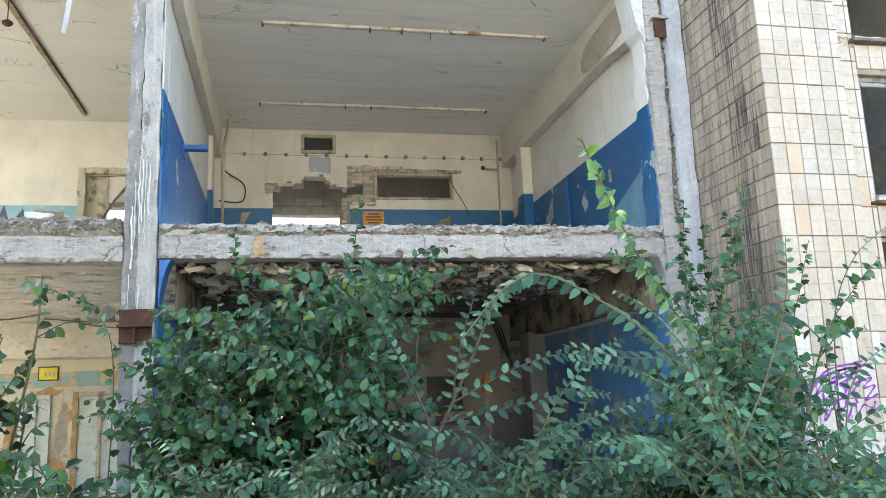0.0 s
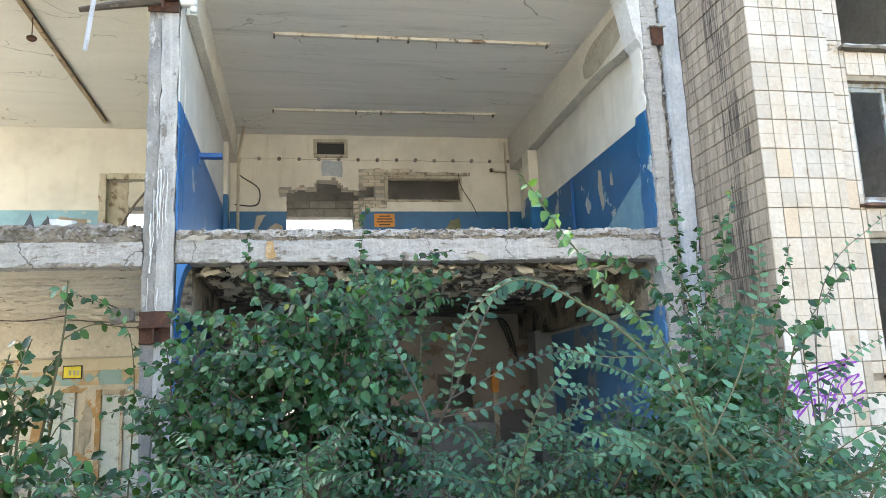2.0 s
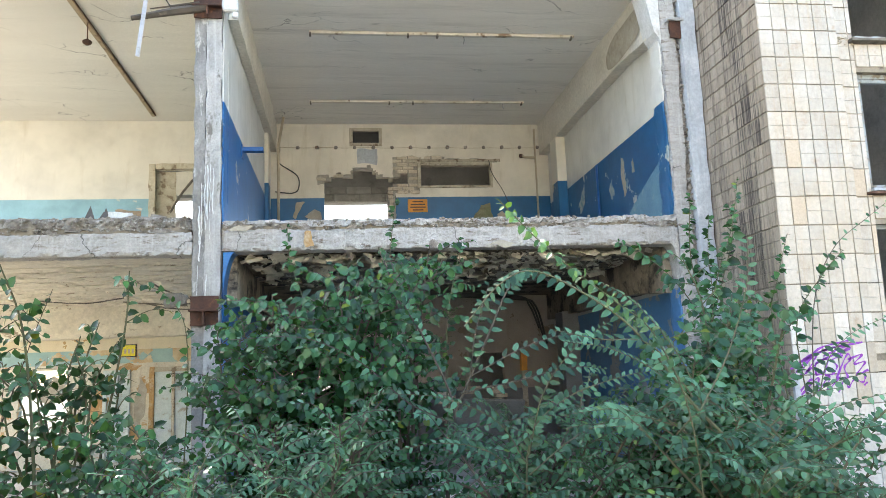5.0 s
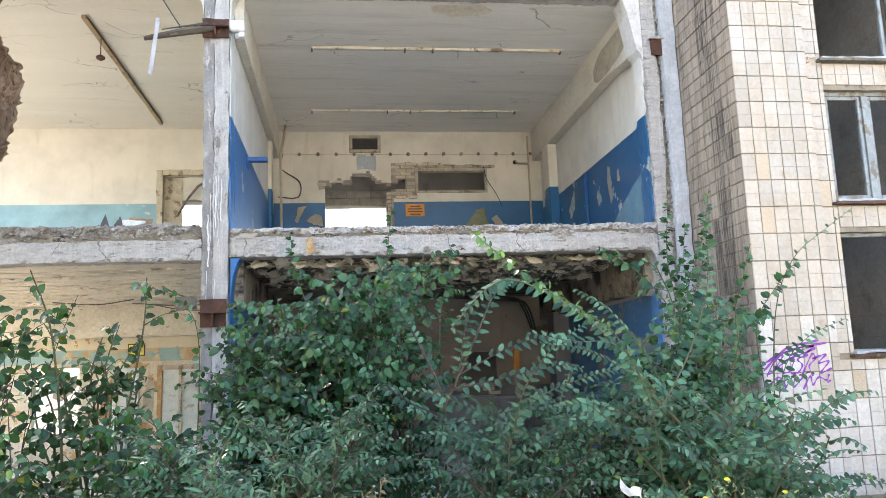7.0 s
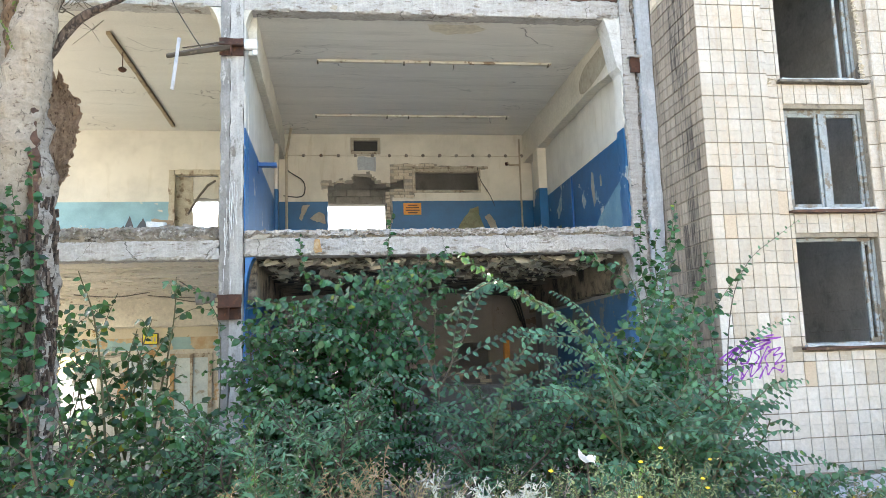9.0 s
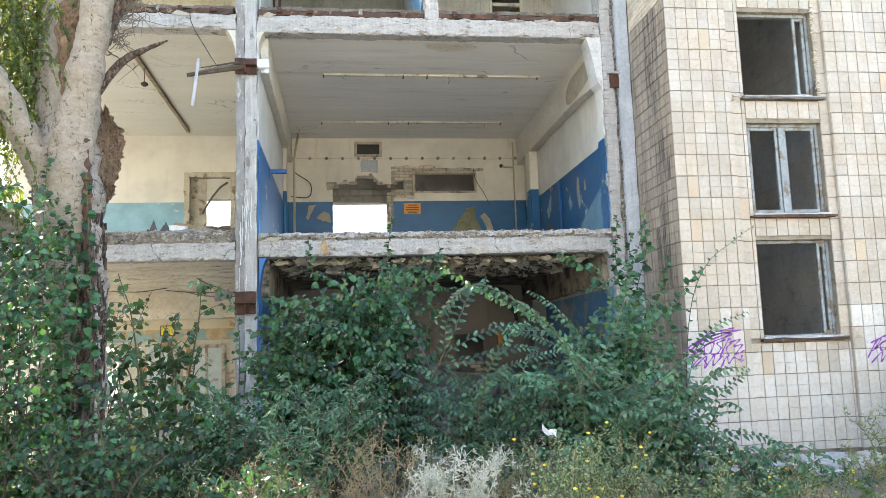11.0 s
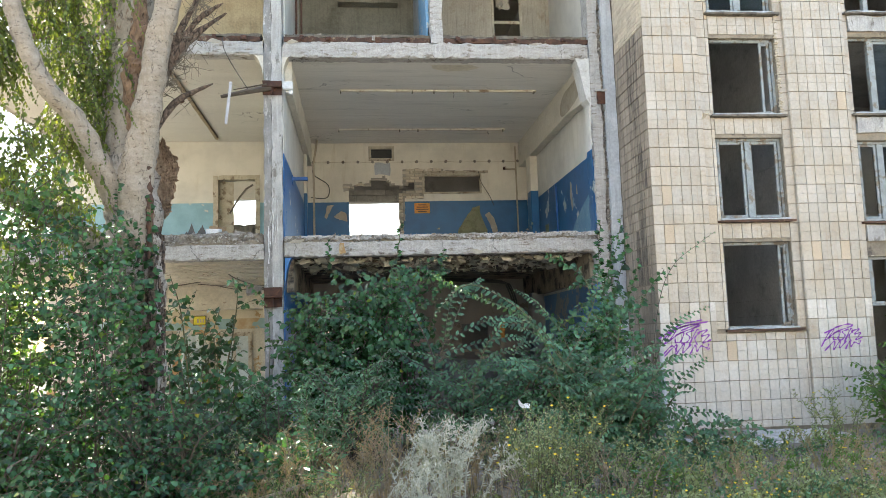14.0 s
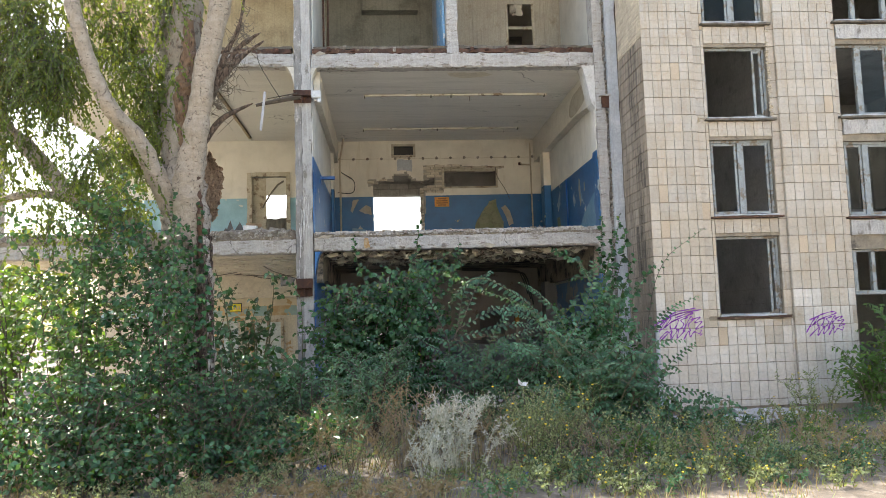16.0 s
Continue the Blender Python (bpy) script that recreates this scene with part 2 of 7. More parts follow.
M["old_wood"] = surf("grey_old_wood", (0.20, 0.175, 0.14), (0.11, 0.095, 0.075), 9, 0.9, (0.06, 0.05, 0.042), 6, (0.54, 0.66), None, 0.6, 0.008, 60, stretch=(1, 1, 0.3))
M["old_wood_dark"] = surf("dark_splintered_wood", (0.13, 0.105, 0.08), (0.07, 0.055, 0.043), 9, 0.9, (0.22, 0.18, 0.13), 9, (0.58, 0.66), None, 0.6, 0.008, 60, stretch=(0.3, 1, 1))
M["rot_wood"] = surf("rotten_red_brown_wood", (0.13, 0.065, 0.04), (0.06, 0.035, 0.025), 7, 0.9, (0.25, 0.19, 0.12), 6, (0.58, 0.66), None, 0.6, 0.01, 40)
M["frame_paint"] = surf("peeling_grey_blue_paint", (0.34, 0.375, 0.38), (0.25, 0.27, 0.27), 7, 0.7, (0.20, 0.165, 0.125), 6, (0.53, 0.58), None, 0.4, 0.004, 50)
M["frame_cream"] = surf("peeling_cream_paint", (0.56, 0.50, 0.38), (0.44, 0.38, 0.28), 7, 0.75, (0.24, 0.18, 0.12), 5, (0.54, 0.6), None, 0.4, 0.004, 50)
M["chalk"] = surf("dusty_whitewash", (0.68, 0.675, 0.65), (0.58, 0.57, 0.54), 4, 0.9, (0.42, 0.39, 0.34), 4, (0.58, 0.68), None, 0.3, 0.006, 30)
M["white_paint"] = plain("chalky_white_paint", (0.80, 0.80, 0.79), 0.7)
M["pale_metal"] = surf("dull_white_metal", (0.56, 0.56, 0.60), (0.46, 0.46, 0.49), 7, 0.6, (0.38, 0.37, 0.37), 9, (0.56, 0.66))
M["strip"] = surf("lamp_batten", (0.74, 0.70, 0.60), (0.58, 0.52, 0.41), 5, 0.7, (0.22, 0.15, 0.09), 4, (0.56, 0.62), None, 0.2, 0.003, 40)
M["cable"] = plain("black_cable", (0.035, 0.033, 0.03), 0.6)
M["pipe_cream"] = plain("cream_painted_pipe", (0.55, 0.47, 0.34), 0.6)
M["blue_paint"] = plain("blue_enamel", (0.02, 0.12, 0.36), 0.4)
M["orange"] = plain("orange_sign", (0.75, 0.30, 0.02), 0.5)
M["ochre"] = surf("bare_ochre_plaster", (0.46, 0.28, 0.11), (0.36, 0.22, 0.10), 6, 0.95, (0.5, 0.4, 0.26), 5, (0.5, 0.62))
M["door_white"] = surf("pale_green_white_paint", (0.60, 0.66, 0.63), (0.50, 0.57, 0.55), 6, 0.6, (0.34, 0.30, 0.22), 5, (0.58, 0.66))
M["yellow"] = plain("yellow_sign", (0.92, 0.78, 0.03), 0.4)
M["ink"] = plain("dark_print", (0.10, 0.05, 0.02), 0.6)
M["purple"] = surf("purple_spray", (0.22, 0.03, 0.36), (0.30, 0.06, 0.45), 8, 0.6, bump=0.1, dist=0.001)
# Dark grey plaster with darker blotches by noise.
M["rear_grey"] = surf("dark_grey_plaster", (0.30, 0.295, 0.285), (0.22, 0.215, 0.205), 1.5, 0.95, (0.15, 0.145, 0.135), 2, (0.55, 0.7))
# Paler copy of the cream tile, with veiling glare put into its colour.
M["tile_pale"] = surf("glare_pale_tile", (0.66, 0.61, 0.535), (0.74, 0.715, 0.67), 2.2, 0.4, (0.52, 0.43, 0.33), 6.0, (0.60, 0.78), (0.62, 0.54, 0.44), 0.25, 0.005, 20, rand=0.14, isle=0.1)
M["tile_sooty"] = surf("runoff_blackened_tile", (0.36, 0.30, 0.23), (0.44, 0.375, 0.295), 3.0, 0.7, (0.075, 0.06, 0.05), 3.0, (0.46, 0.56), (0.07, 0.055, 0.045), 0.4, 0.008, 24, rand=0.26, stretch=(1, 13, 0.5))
M["rust_strip"] = surf("corroded_lamp_channel", (0.40, 0.31, 0.19), (0.28, 0.20, 0.12), 6, 0.85, (0.12, 0.075, 0.045), 7, (0.55, 0.62), None, 0.4, 0.004, 40)
M["low_plaster"] = surf("patched_ochre_plaster", (0.66, 0.61, 0.48), (0.56, 0.52, 0.42), 2.0, 0.92, (0.46, 0.28, 0.12), 2.4, (0.57, 0.61), (0.48, 0.42, 0.32), 0.4, 0.01, 24)
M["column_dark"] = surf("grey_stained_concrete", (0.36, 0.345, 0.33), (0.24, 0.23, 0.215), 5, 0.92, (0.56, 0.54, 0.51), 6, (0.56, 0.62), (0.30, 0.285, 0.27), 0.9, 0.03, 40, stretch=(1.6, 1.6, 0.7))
M["blue_plastic"] = plain("blue_plastic", (0.05, 0.09, 0.42), 0.4)
M["dark_room"] = surf("grimy_plaster", (0.62, 0.61, 0.58), (0.50, 0.49, 0.465), 1.5, 0.9, (0.36, 0.35, 0.33), 2, (0.55, 0.7), None, 0.3, 0.01, 20)
M["wallpaper"] = surf("faded_boarding", (0.52, 0.47, 0.38), (0.44, 0.39, 0.31), 1.5, 0.9, (0.34, 0.28, 0.2), 2, (0.56, 0.7), (0.36, 0.31, 0.25), 0.3, 0.006, 24)
M["olive_wall"] = surf("grey_olive_wall", (0.33, 0.31, 0.245), (0.26, 0.24, 0.19), 1.1, 0.93, (0.19, 0.17, 0.13), 1.5, (0.52, 0.68), (0.2, 0.18, 0.14), 0.3, 0.008, 22)
M["sky_blue"] = surf("flaking_sky_blue_paint", (0.22, 0.42, 0.62), (0.16, 0.34, 0.54), 4, 0.6, (0.55, 0.58, 0.58), 4, (0.56, 0.6))
M["ochre_wall"] = surf("ochre_stained_wall", (0.50, 0.42, 0.28), (0.40, 0.335, 0.22), 1.1, 0.93, (0.30, 0.235, 0.15), 1.3, (0.52, 0.68), (0.3, 0.25, 0.18), 0.3, 0.008, 22)
M["soil"] = surf("dry_soil", (0.22, 0.19, 0.155), (0.12, 0.10, 0.08), 2.0, 0.95, (0.28, 0.25, 0.21), 5, (0.54, 0.64), None, 0.8, 0.03, 25)
M["opposite"] = surf("pale_render", (0.66, 0.62, 0.55), (0.56, 0.53, 0.47), 0.6, 0.9)
M["asphalt"] = surf("dusty_paving", (0.40, 0.375, 0.335), (0.31, 0.29, 0.26), 2.0, 0.92, (0.27, 0.25, 0.22), 2, (0.55, 0.7), None, 0.6, 0.01, 90)
M["bark"] = surf("grey_poplar_bark", (0.52, 0.475, 0.42), (0.37, 0.325, 0.28), 7, 0.95, (0.13, 0.10, 0.08), 9.0, (0.575, 0.63), None, 1.0, 0.05, 34, stretch=(1.0, 1.0, 2.6), crack=11, crack_w=0.09, crack_at=(0.46, 0.56), crack_stretch=(1, 1, 0.3))
M["bark_mid"] = surf("scaly_poplar_bark", (0.44, 0.395, 0.33), (0.31, 0.265, 0.215), 5, 0.95, (0.20, 0.125, 0.08), 3.2, (0.58, 0.63), (0.36, 0.30, 0.24), 1.0, 0.04, 34, stretch=(2.0, 2.0, 0.8), crack=9, crack_w=0.07, crack_at=(0.5, 0.58), crack_stretch=(1, 1, 0.35))
M["bark_pale"] = surf("pale_limb_bark", (0.47, 0.41, 0.335), (0.36, 0.305, 0.24), 6, 0.9, (0.17, 0.125, 0.09), 13.0, (0.585, 0.64), (0.34, 0.275, 0.205), 1.0, 0.04, 44, stretch=(1.0, 1.0, 2.4), crack=10, crack_w=0.045, crack_at=(0.52, 0.6), crack_stretch=(1, 1, 0.25))
M["bark_dark"] = surf("rough_dark_bark", (0.22, 0.16, 0.12), (0.10, 0.07, 0.055), 14, 0.97, (0.34, 0.28, 0.225), 17, (0.57, 0.63), None, 1.0, 0.06, 34, stretch=(1.8, 1.8, 0.5), crack=17, crack_w=0.16, crack_at=(0.34, 0.46), crack_stretch=(1, 1, 0.35))
M["torn_bark"] = surf("torn_brown_bark", (0.52, 0.39, 0.28), (0.33, 0.235, 0.165), 16, 0.97, (0.13, 0.085, 0.06), 22, (0.56, 0.62), None, 1.0, 0.04, 40, stretch=(1.6, 1.6, 0.7))
M["dead_wood"] = surf("rotten_heartwood", (0.30, 0.20, 0.13), (0.18, 0.115, 0.075), 12, 0.95, (0.09, 0.06, 0.042), 14, (0.56, 0.62), None, 0.9, 0.03, 34, stretch=(2, 2, 0.5))
M["twig"] = surf("grey_brown_twig", (0.11, 0.09, 0.065), (0.06, 0.05, 0.038), 12, 0.9)
M["twig_green"] = surf("green_stem", (0.10, 0.12, 0.05), (0.11, 0.09, 0.05), 9, 0.8)
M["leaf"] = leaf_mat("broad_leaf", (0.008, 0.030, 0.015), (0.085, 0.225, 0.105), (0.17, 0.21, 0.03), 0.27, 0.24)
M["leaf_elm"] = leaf_mat("elm_leaf", (0.012, 0.046, 0.026), (0.120, 0.275, 0.160), (0.14, 0.24, 0.05), 0.28, 0.27)
M["leaf_young"] = leaf_mat("young_elm_leaf", (0.022, 0.075, 0.026), (0.085, 0.180, 0.062), (0.16, 0.25, 0.06), 0.35, 0.2)
M["leaf_dark"] = leaf_mat("dark_leaf", (0.007, 0.026, 0.014), (0.075, 0.195, 0.090), (0.28, 0.24, 0.02), 0.28, 0.24)
M["leaf_tree"] = leaf_mat("poplar_leaf", (0.036, 0.078, 0.018), (0.160, 0.220, 0.060), (0.28, 0.25, 0.05), 0.35, 0.40)
# Half-lit copy of the broad leaf: some sunlight is put into its greens.
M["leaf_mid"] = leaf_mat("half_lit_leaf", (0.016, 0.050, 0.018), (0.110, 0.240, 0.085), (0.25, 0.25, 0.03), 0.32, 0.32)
M["dry_stalk"] = leaf_mat("dead_brown_stalk", (0.14, 0.11, 0.08), (0.34, 0.28, 0.21), (0.40, 0.36, 0.29), 0.9, 0.12)
# Sunlit copy: the sun's brightness is put into the leaf colour.
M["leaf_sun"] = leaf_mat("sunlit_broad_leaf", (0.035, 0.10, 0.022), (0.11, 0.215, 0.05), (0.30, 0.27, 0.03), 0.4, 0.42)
M["wormwood"] = leaf_mat("silver_dry_stalk", (0.32, 0.345, 0.30), (0.60, 0.61, 0.55), (0.40, 0.33, 0.25), 0.9, 0.15)
M["straw"] = leaf_mat("dry_straw", (0.24, 0.185, 0.11), (0.35, 0.285, 0.18), (0.18, 0.21, 0.08), 0.9, 0.2)
M["grass"] = leaf_mat("green_grass", (0.08, 0.13, 0.06), (0.31, 0.375, 0.22), (0.40, 0.34, 0.2), 0.6, 0.3)
M["petal"] = plain("yellow_petal", (0.85, 0.60, 0.02), 0.6)
M["seed"] = plain("pale_seed_head", (0.34, 0.30, 0.24), 0.9)
M["rag"] = plain("white_rag", (0.78, 0.80, 0.82), 0.8)
M["tin"] = plain("dark_crumpled_felt", (0.10, 0.095, 0.09), 0.8)
M["cardboard"] = plain("torn_cardboard", (0.42, 0.30, 0.19), 0.9)
M["glass"], _nt, _p = nodes_of("dusty_pane")
_p.inputs["Base Color"].default_value = (0.55, 0.6, 0.6, 1)
_p.inputs["Roughness"].default_value = 0.08
_p.inputs["Transmission Weight"].default_value = 1.0
_p.inputs["IOR"].default_value = 1.2

# ---- building tools ----
rng = random.Random(7)


def nz(p, s, k=0.0):
    return noise.noise(Vector((p[0] * s + k, p[1] * s + k * 0.7, p[2] * s - k)))


def thing(name, label, category, at=(0, 0, 0), group="", kind=""):
    ob = new(name)
    ob.location = at
    ob.empty_display_size = 0.1
    return tagged(ob, label, category, group, kind)


def finish(bm, name, smooth=False):
    bmesh.ops.recalc_face_normals(bm, faces=bm.faces)
    me = bpy.data.meshes.new(name)
    bm.to_mesh(me)
    bm.free()
    if smooth:
        me.shade_smooth()
    return me


def part(name, bm, material, parent=None, label="", smooth=False):
    """One mesh object, built in world places, under a thing or a part."""
    me = bm if isinstance(bm, bpy.types.Mesh) else finish(bm, name, smooth)
    if material is not None and not me.materials:
        me.materials.append(material)
    ob = new(name, me)
    if parent is not None:
        ob.parent = parent
        if parent.parent is None:
            ob.matrix_parent_inverse = Matrix.Translation(-parent.location)
    return tagged(ob, label)


def structure(name, bm, material, label, category, smooth=False):
    return tagged(part(name, bm, material, None, "", smooth), label, category, "", "structure")


def box(bm, x0, x1, y0, y1, z0, z1, jit=0.0, m=None):
    vs = []
    for x in (x0, x1):
        for y in (y0, y1):
            for z in (z0, z1):
                v = Vector((x + rng.uniform(-jit, jit), y + rng.uniform(-jit, jit), z + rng.uniform(-jit, jit)))
                vs.append(bm.verts.new(m @ v if m else v))
    for f in ((0, 1, 3, 2), (4, 6, 7, 5), (0, 4, 5, 1), (2, 3, 7, 6), (0, 2, 6, 4), (1, 5, 7, 3)):
        bm.faces.new([vs[i] for i in f])
    return bm


def solid(x0, x1, y0, y1, z0, z1, bev=0.008, jit=0.0):
    bm = box(bmesh.new(), x0, x1, y0, y1, z0, z1, jit)
    if bev:
        bmesh.ops.bevel(bm, geom=bm.edges[:], offset=bev, segments=1, affect='EDGES')
    return bm


def rough_box(x0, x1, y0, y1, z0, z1, seg=0.12, amp=0.012, freq=6.0, chip=0.0, k=0.0):
    """A box with a fine skin, uneven all over, its edges knocked off here and there."""
    lo, hi = (x0, y0, z0), (x1, y1, z1)
    n = [max(1, round((hi[i] - lo[i]) / seg)) for i in range(3)]
    bm, seen = bmesh.new(), {}

    def vert(i, j, l):
        key = (i, j, l)
        if key not in seen:
            p = [lo[a] + (hi[a] - lo[a]) * key[a] / n[a] for a in range(3)]
            c = [(lo[a] + hi[a]) / 2 for a in range(3)]
            ends = [key[a] in (0, n[a]) for a in range(3)]
            fine = seg < 0.065
            pull = chip * max(0.0, nz(p, freq * (0.35 if fine else 0.8), 9 + k) + 0.15 + (0.55 * nz(p, freq * 2.1, 5 + k) if fine else 0.0)) if sum(ends) > 1 else 0.0
            q = list(p)
            for a in range(3):
                q[a] += amp * (nz(p, freq, 3.3 * a + k) if not fine else 0.45 * nz(p, freq * 0.4, 3.3 * a + k) + 0.45 * nz(p, freq, 3.3 * a + k) + 0.6 * nz(p, freq * 2.7, 3.3 * a + k))
                if ends[a]:
                    q[a] += pull * (1 if c[a] > p[a] else -1)
            seen[key] = bm.verts.new(q)
        return seen[key]
    for a in range(3):
        b, c = (a + 1) % 3, (a + 2) % 3
        for side in (0, n[a]):
            for i in range(n[b]):
                for j in range(n[c]):
                    vs = []
                    for di, dj in ((0, 0), (1, 0), (1, 1), (0, 1)):
                        key = [0, 0, 0]
                        key[a], key[b], key[c] = side, i + di, j + dj
                        vs.append(vert(*key))
                    bm.faces.new(vs)
    return bm


def chunk(bm, c, s, flat=0.6):
    m = Matrix.Translation(c) @ Euler((rng.uniform(-.5, .5), rng.uniform(-.5, .5), rng.uniform(0, 6.28))).to_matrix().to_4x4()
    return box(bm, -s, s * rng.uniform(0.6, 1), -s * rng.uniform(.5, .9), s * rng.uniform(.5, .9), -s * flat * 0.5, s * flat * 0.6, s * 0.28, m)


def sheet(u0, u1, z0, z1, step, holes, thick, frame_at, jag=0.0, keep=None):
    """A wall: cells of a grid with openings through it. frame_at(u, z, d) gives the place at depth d."""
    us = sorted({u0, u1, *[h[0] for h in holes if u0 < h[0] < u1], *[h[1] for h in holes if u0 < h[1] < u1]})
    zs = sorted({z0, z1, *[h[2] for h in holes if z0 < h[2] < z1], *[h[3] for h in holes if z0 < h[3] < z1]})

    def fill(a):
        out = []
        for p, q in zip(a, a[1:]):
            k = max(1, round((q - p) / step))
            out += [p + (q - p) * i / k for i in range(k)]
        return out + [a[-1]]
    us, zs = fill(us), fill(zs)
    on = {}
    for i in range(len(us) - 1):
        for j in range(len(zs) - 1):
            u, z = (us[i] + us[i + 1]) / 2, (zs[j] + zs[j + 1]) / 2
            on[i, j] = not any(h[0] < u < h[1] and h[2] < z < h[3] for h in holes) and (keep is None or keep(u, z))
    bm, seen = bmesh.new(), {}

    def vert(i, j, d):
        if (i, j, d) not in seen:
            u, z = us[i], zs[j]
            if jag and 0 < i < len(us) - 1 and 0 < j < len(zs) - 1:
                u += jag * nz((u, z, 1), 11)
                z += jag * nz((u, z, 5), 11)
            seen[i, j, d] = bm.verts.new(frame_at(u, z, d * thick))
        return seen[i, j, d]
    for (i, j), full in on.items():
        if not full:
            continue
        ring = ((i, j), (i + 1, j), (i + 1, j + 1), (i, j + 1))
        for d in (0, 1):
            bm.faces.new([vert(*r, d) for r in ring])
        for k, nb in enumerate(((i, j - 1), (i + 1, j), (i, j + 1), (i - 1, j))):
            if not on.get(nb, False):
                a, b = ring[k], ring[(k + 1) % 4]
                bm.faces.new((vert(*a, 0), vert(*b, 0), vert(*b, 1), vert(*a, 1)))
    return bm


def along_x(y, sign=1):
    return lambda u, z, d: (u, y + sign * d, z)


def along_y(x, sign=1):
    return lambda u, z, d: (x + sign * d, u, z)


def tube(bm, pts, radii, sides=8, bumpy=0.0, freq=4.0, cap=True):
    pts = [Vector(p) for p in pts]
    rings = []
    ref = Vector((0.31, 0.77, 0.55))
    for i, p in enumerate(pts):
        d = (pts[min(i + 1, len(pts) - 1)] - pts[max(i - 1, 0)]).normalized()
        a = d.cross(ref).normalized()
        b = d.cross(a)
        r = radii if isinstance(radii, (int, float)) else radii[i]
        ring = []
        for k in range(sides):
            w = 2 * math.pi * k / sides
            o = a * math.cos(w) + b * math.sin(w)
            rr = r
            if bumpy:
                q = p + o * r
                rr = r * (1 + bumpy * (nz(q, freq) + 0.5 * nz(q, freq * 3) + 0.3 * nz((q.x, q.y, q.z * 0.4), freq * 8)))
            ring.append(bm.verts.new(p + o * rr))
        rings.append(ring)
    for r0, r1 in zip(rings, rings[1:]):
        for k in range(sides):
            bm.faces.new((r0[k], r0[(k + 1) % sides], r1[(k + 1) % sides], r1[k]))
    if cap and sides > 2:
        bm.faces.new(rings[0][::-1])
        bm.faces.new(rings[-1])
    return bm


def spline(pts, n):
    """A smooth line of n + 1 places through the places given."""
    P = [Vector(p) for p in pts]
    P = [P[0] * 2 - P[1]] + P + [P[-1] * 2 - P[-2]]
    out = []
    segs = len(P) - 3
    for i in range(n + 1):
        t = segs * i / n
        k = min(int(t), segs - 1)
        f = t - k
        a, b, c, d = P[k:k + 4]
        out.append(0.5 * (2 * b + (c - a) * f + (2 * a - 5 * b + 4 * c - d) * f * f + (3 * b - a - 3 * c + d) * f ** 3))
    return out


class Leaves:
    """Gathers leaves; each is a blade of two halves folded along its midrib."""

    def __init__(self):
        self.rows = []

    def add(self, p, d, n, length, width):
        self.rows.append((*p, *d, *n, length, width))

    def mesh(self, name, fine=True):
        a = np.array(self.rows, dtype=np.float64)
        k = len(a)
        p, d, n, l, w = a[:, 0:3], a[:, 3:6], a[:, 6:9], a[:, 9:10], a[:, 10:11]
        d = d / np.linalg.norm(d, axis=1, keepdims=True)
        s = np.cross(d, n)
        s = s / np.maximum(np.linalg.norm(s, axis=1, keepdims=True), 1e-6)
        n = np.cross(s, d)
        if fine:
            spots = [(0, 0), (.27, .47), (.27, 0), (.27, -.47), (.70, .37), (.70, 0), (.70, -.37), (1, 0)]
            faces = [(0, 1, 2), (0, 2, 3), (1, 4, 5, 2), (2, 5, 6, 3), (4, 7, 5), (5, 7, 6)]
        else:
            spots = [(0, 0), (.3, .5), (1, 0), (.3, -.5)]
            faces = [(0, 1, 2, 3)]
        v = np.stack([p + d * l * t + s * w * o + n * (abs(o) * 0.24 * w - 0.2 * l * t * t) for t, o in spots], axis=1)
        nv = len(spots)
        sizes = np.array([len(f) for f in faces])
        flat = np.array([i for f in faces for i in f])
        loops = ((np.arange(k) * nv)[:, None] + flat[None, :]).reshape(-1)
        starts = (np.arange(k)[:, None] * len(flat) + (np.cumsum(sizes) - sizes)[None, :]).reshape(-1)
        me = bpy.data.meshes.new(name)
        me.vertices.add(k * nv)
        me.vertices.foreach_set("co", v.reshape(-1).astype(np.float32))
        me.loops.add(len(loops))
        me.loops.foreach_set("vertex_index", loops.astype(np.int32))
        me.polygons.add(len(starts))
        me.polygons.foreach_set("loop_start", starts.astype(np.int32))
        me.update(calc_edges=True)
        if fine:
            me.shade_smooth()
        return me

# ---- ground ----
def ground_z(x, y):
    h = 0.22 + 0.05 * nz((x, y, 0), 0.5) + 0.02 * nz((x, y, 0), 2.1)
    if y < 0.2:
        h = 0.16 + 0.015 * nz((x, y, 0), 0.6)
    far = max(abs(x) - 25, abs(y) - 25, 0)
    return h if far == 0 else 0.2


def ground_sheet(name, y_from, y_to, mat, label, category):
    def steps(lo, hi, a, b, fine):
        out = list(np.arange(max(lo, a), min(hi, b) + 1e-6, fine))
        if lo < a:
            out = [lo, (lo + a * 3) / 4 - 40, a - 8] + out
        if hi > b:
            out = out + [b + 8, b + 60, hi]
        return sorted(set(round(float(o), 3) for o in out))
    xs, ys = steps(-2500, 2500, -14, 16, 0.3), steps(y_from, y_to, max(y_from, -12), min(y_to, 20), 0.3)
    if ys[-1] != y_to:
        ys.append(y_to)
    bm = bmesh.new()
    rows = [[bm.verts.new((x, y, ground_z(x, y + (0.001 if y == y_from else -0.001)))) for y in ys] for x in xs]
    for i in range(len(xs) - 1):
        for j in range(len(ys) - 1):
            bm.faces.new((rows[i][j], rows[i + 1][j], rows[i + 1][j + 1], rows[i][j + 1]))
    return structure(name, bm, mat, label, category, True)


ground_sheet("ground", 0.2, 2500, M["soil"], "dry bare soil with litter under weeds", "ground")
ground_sheet("road", -2500, 0.2, M["asphalt"], "pale dusty paving beside the overgrown strip", "road")
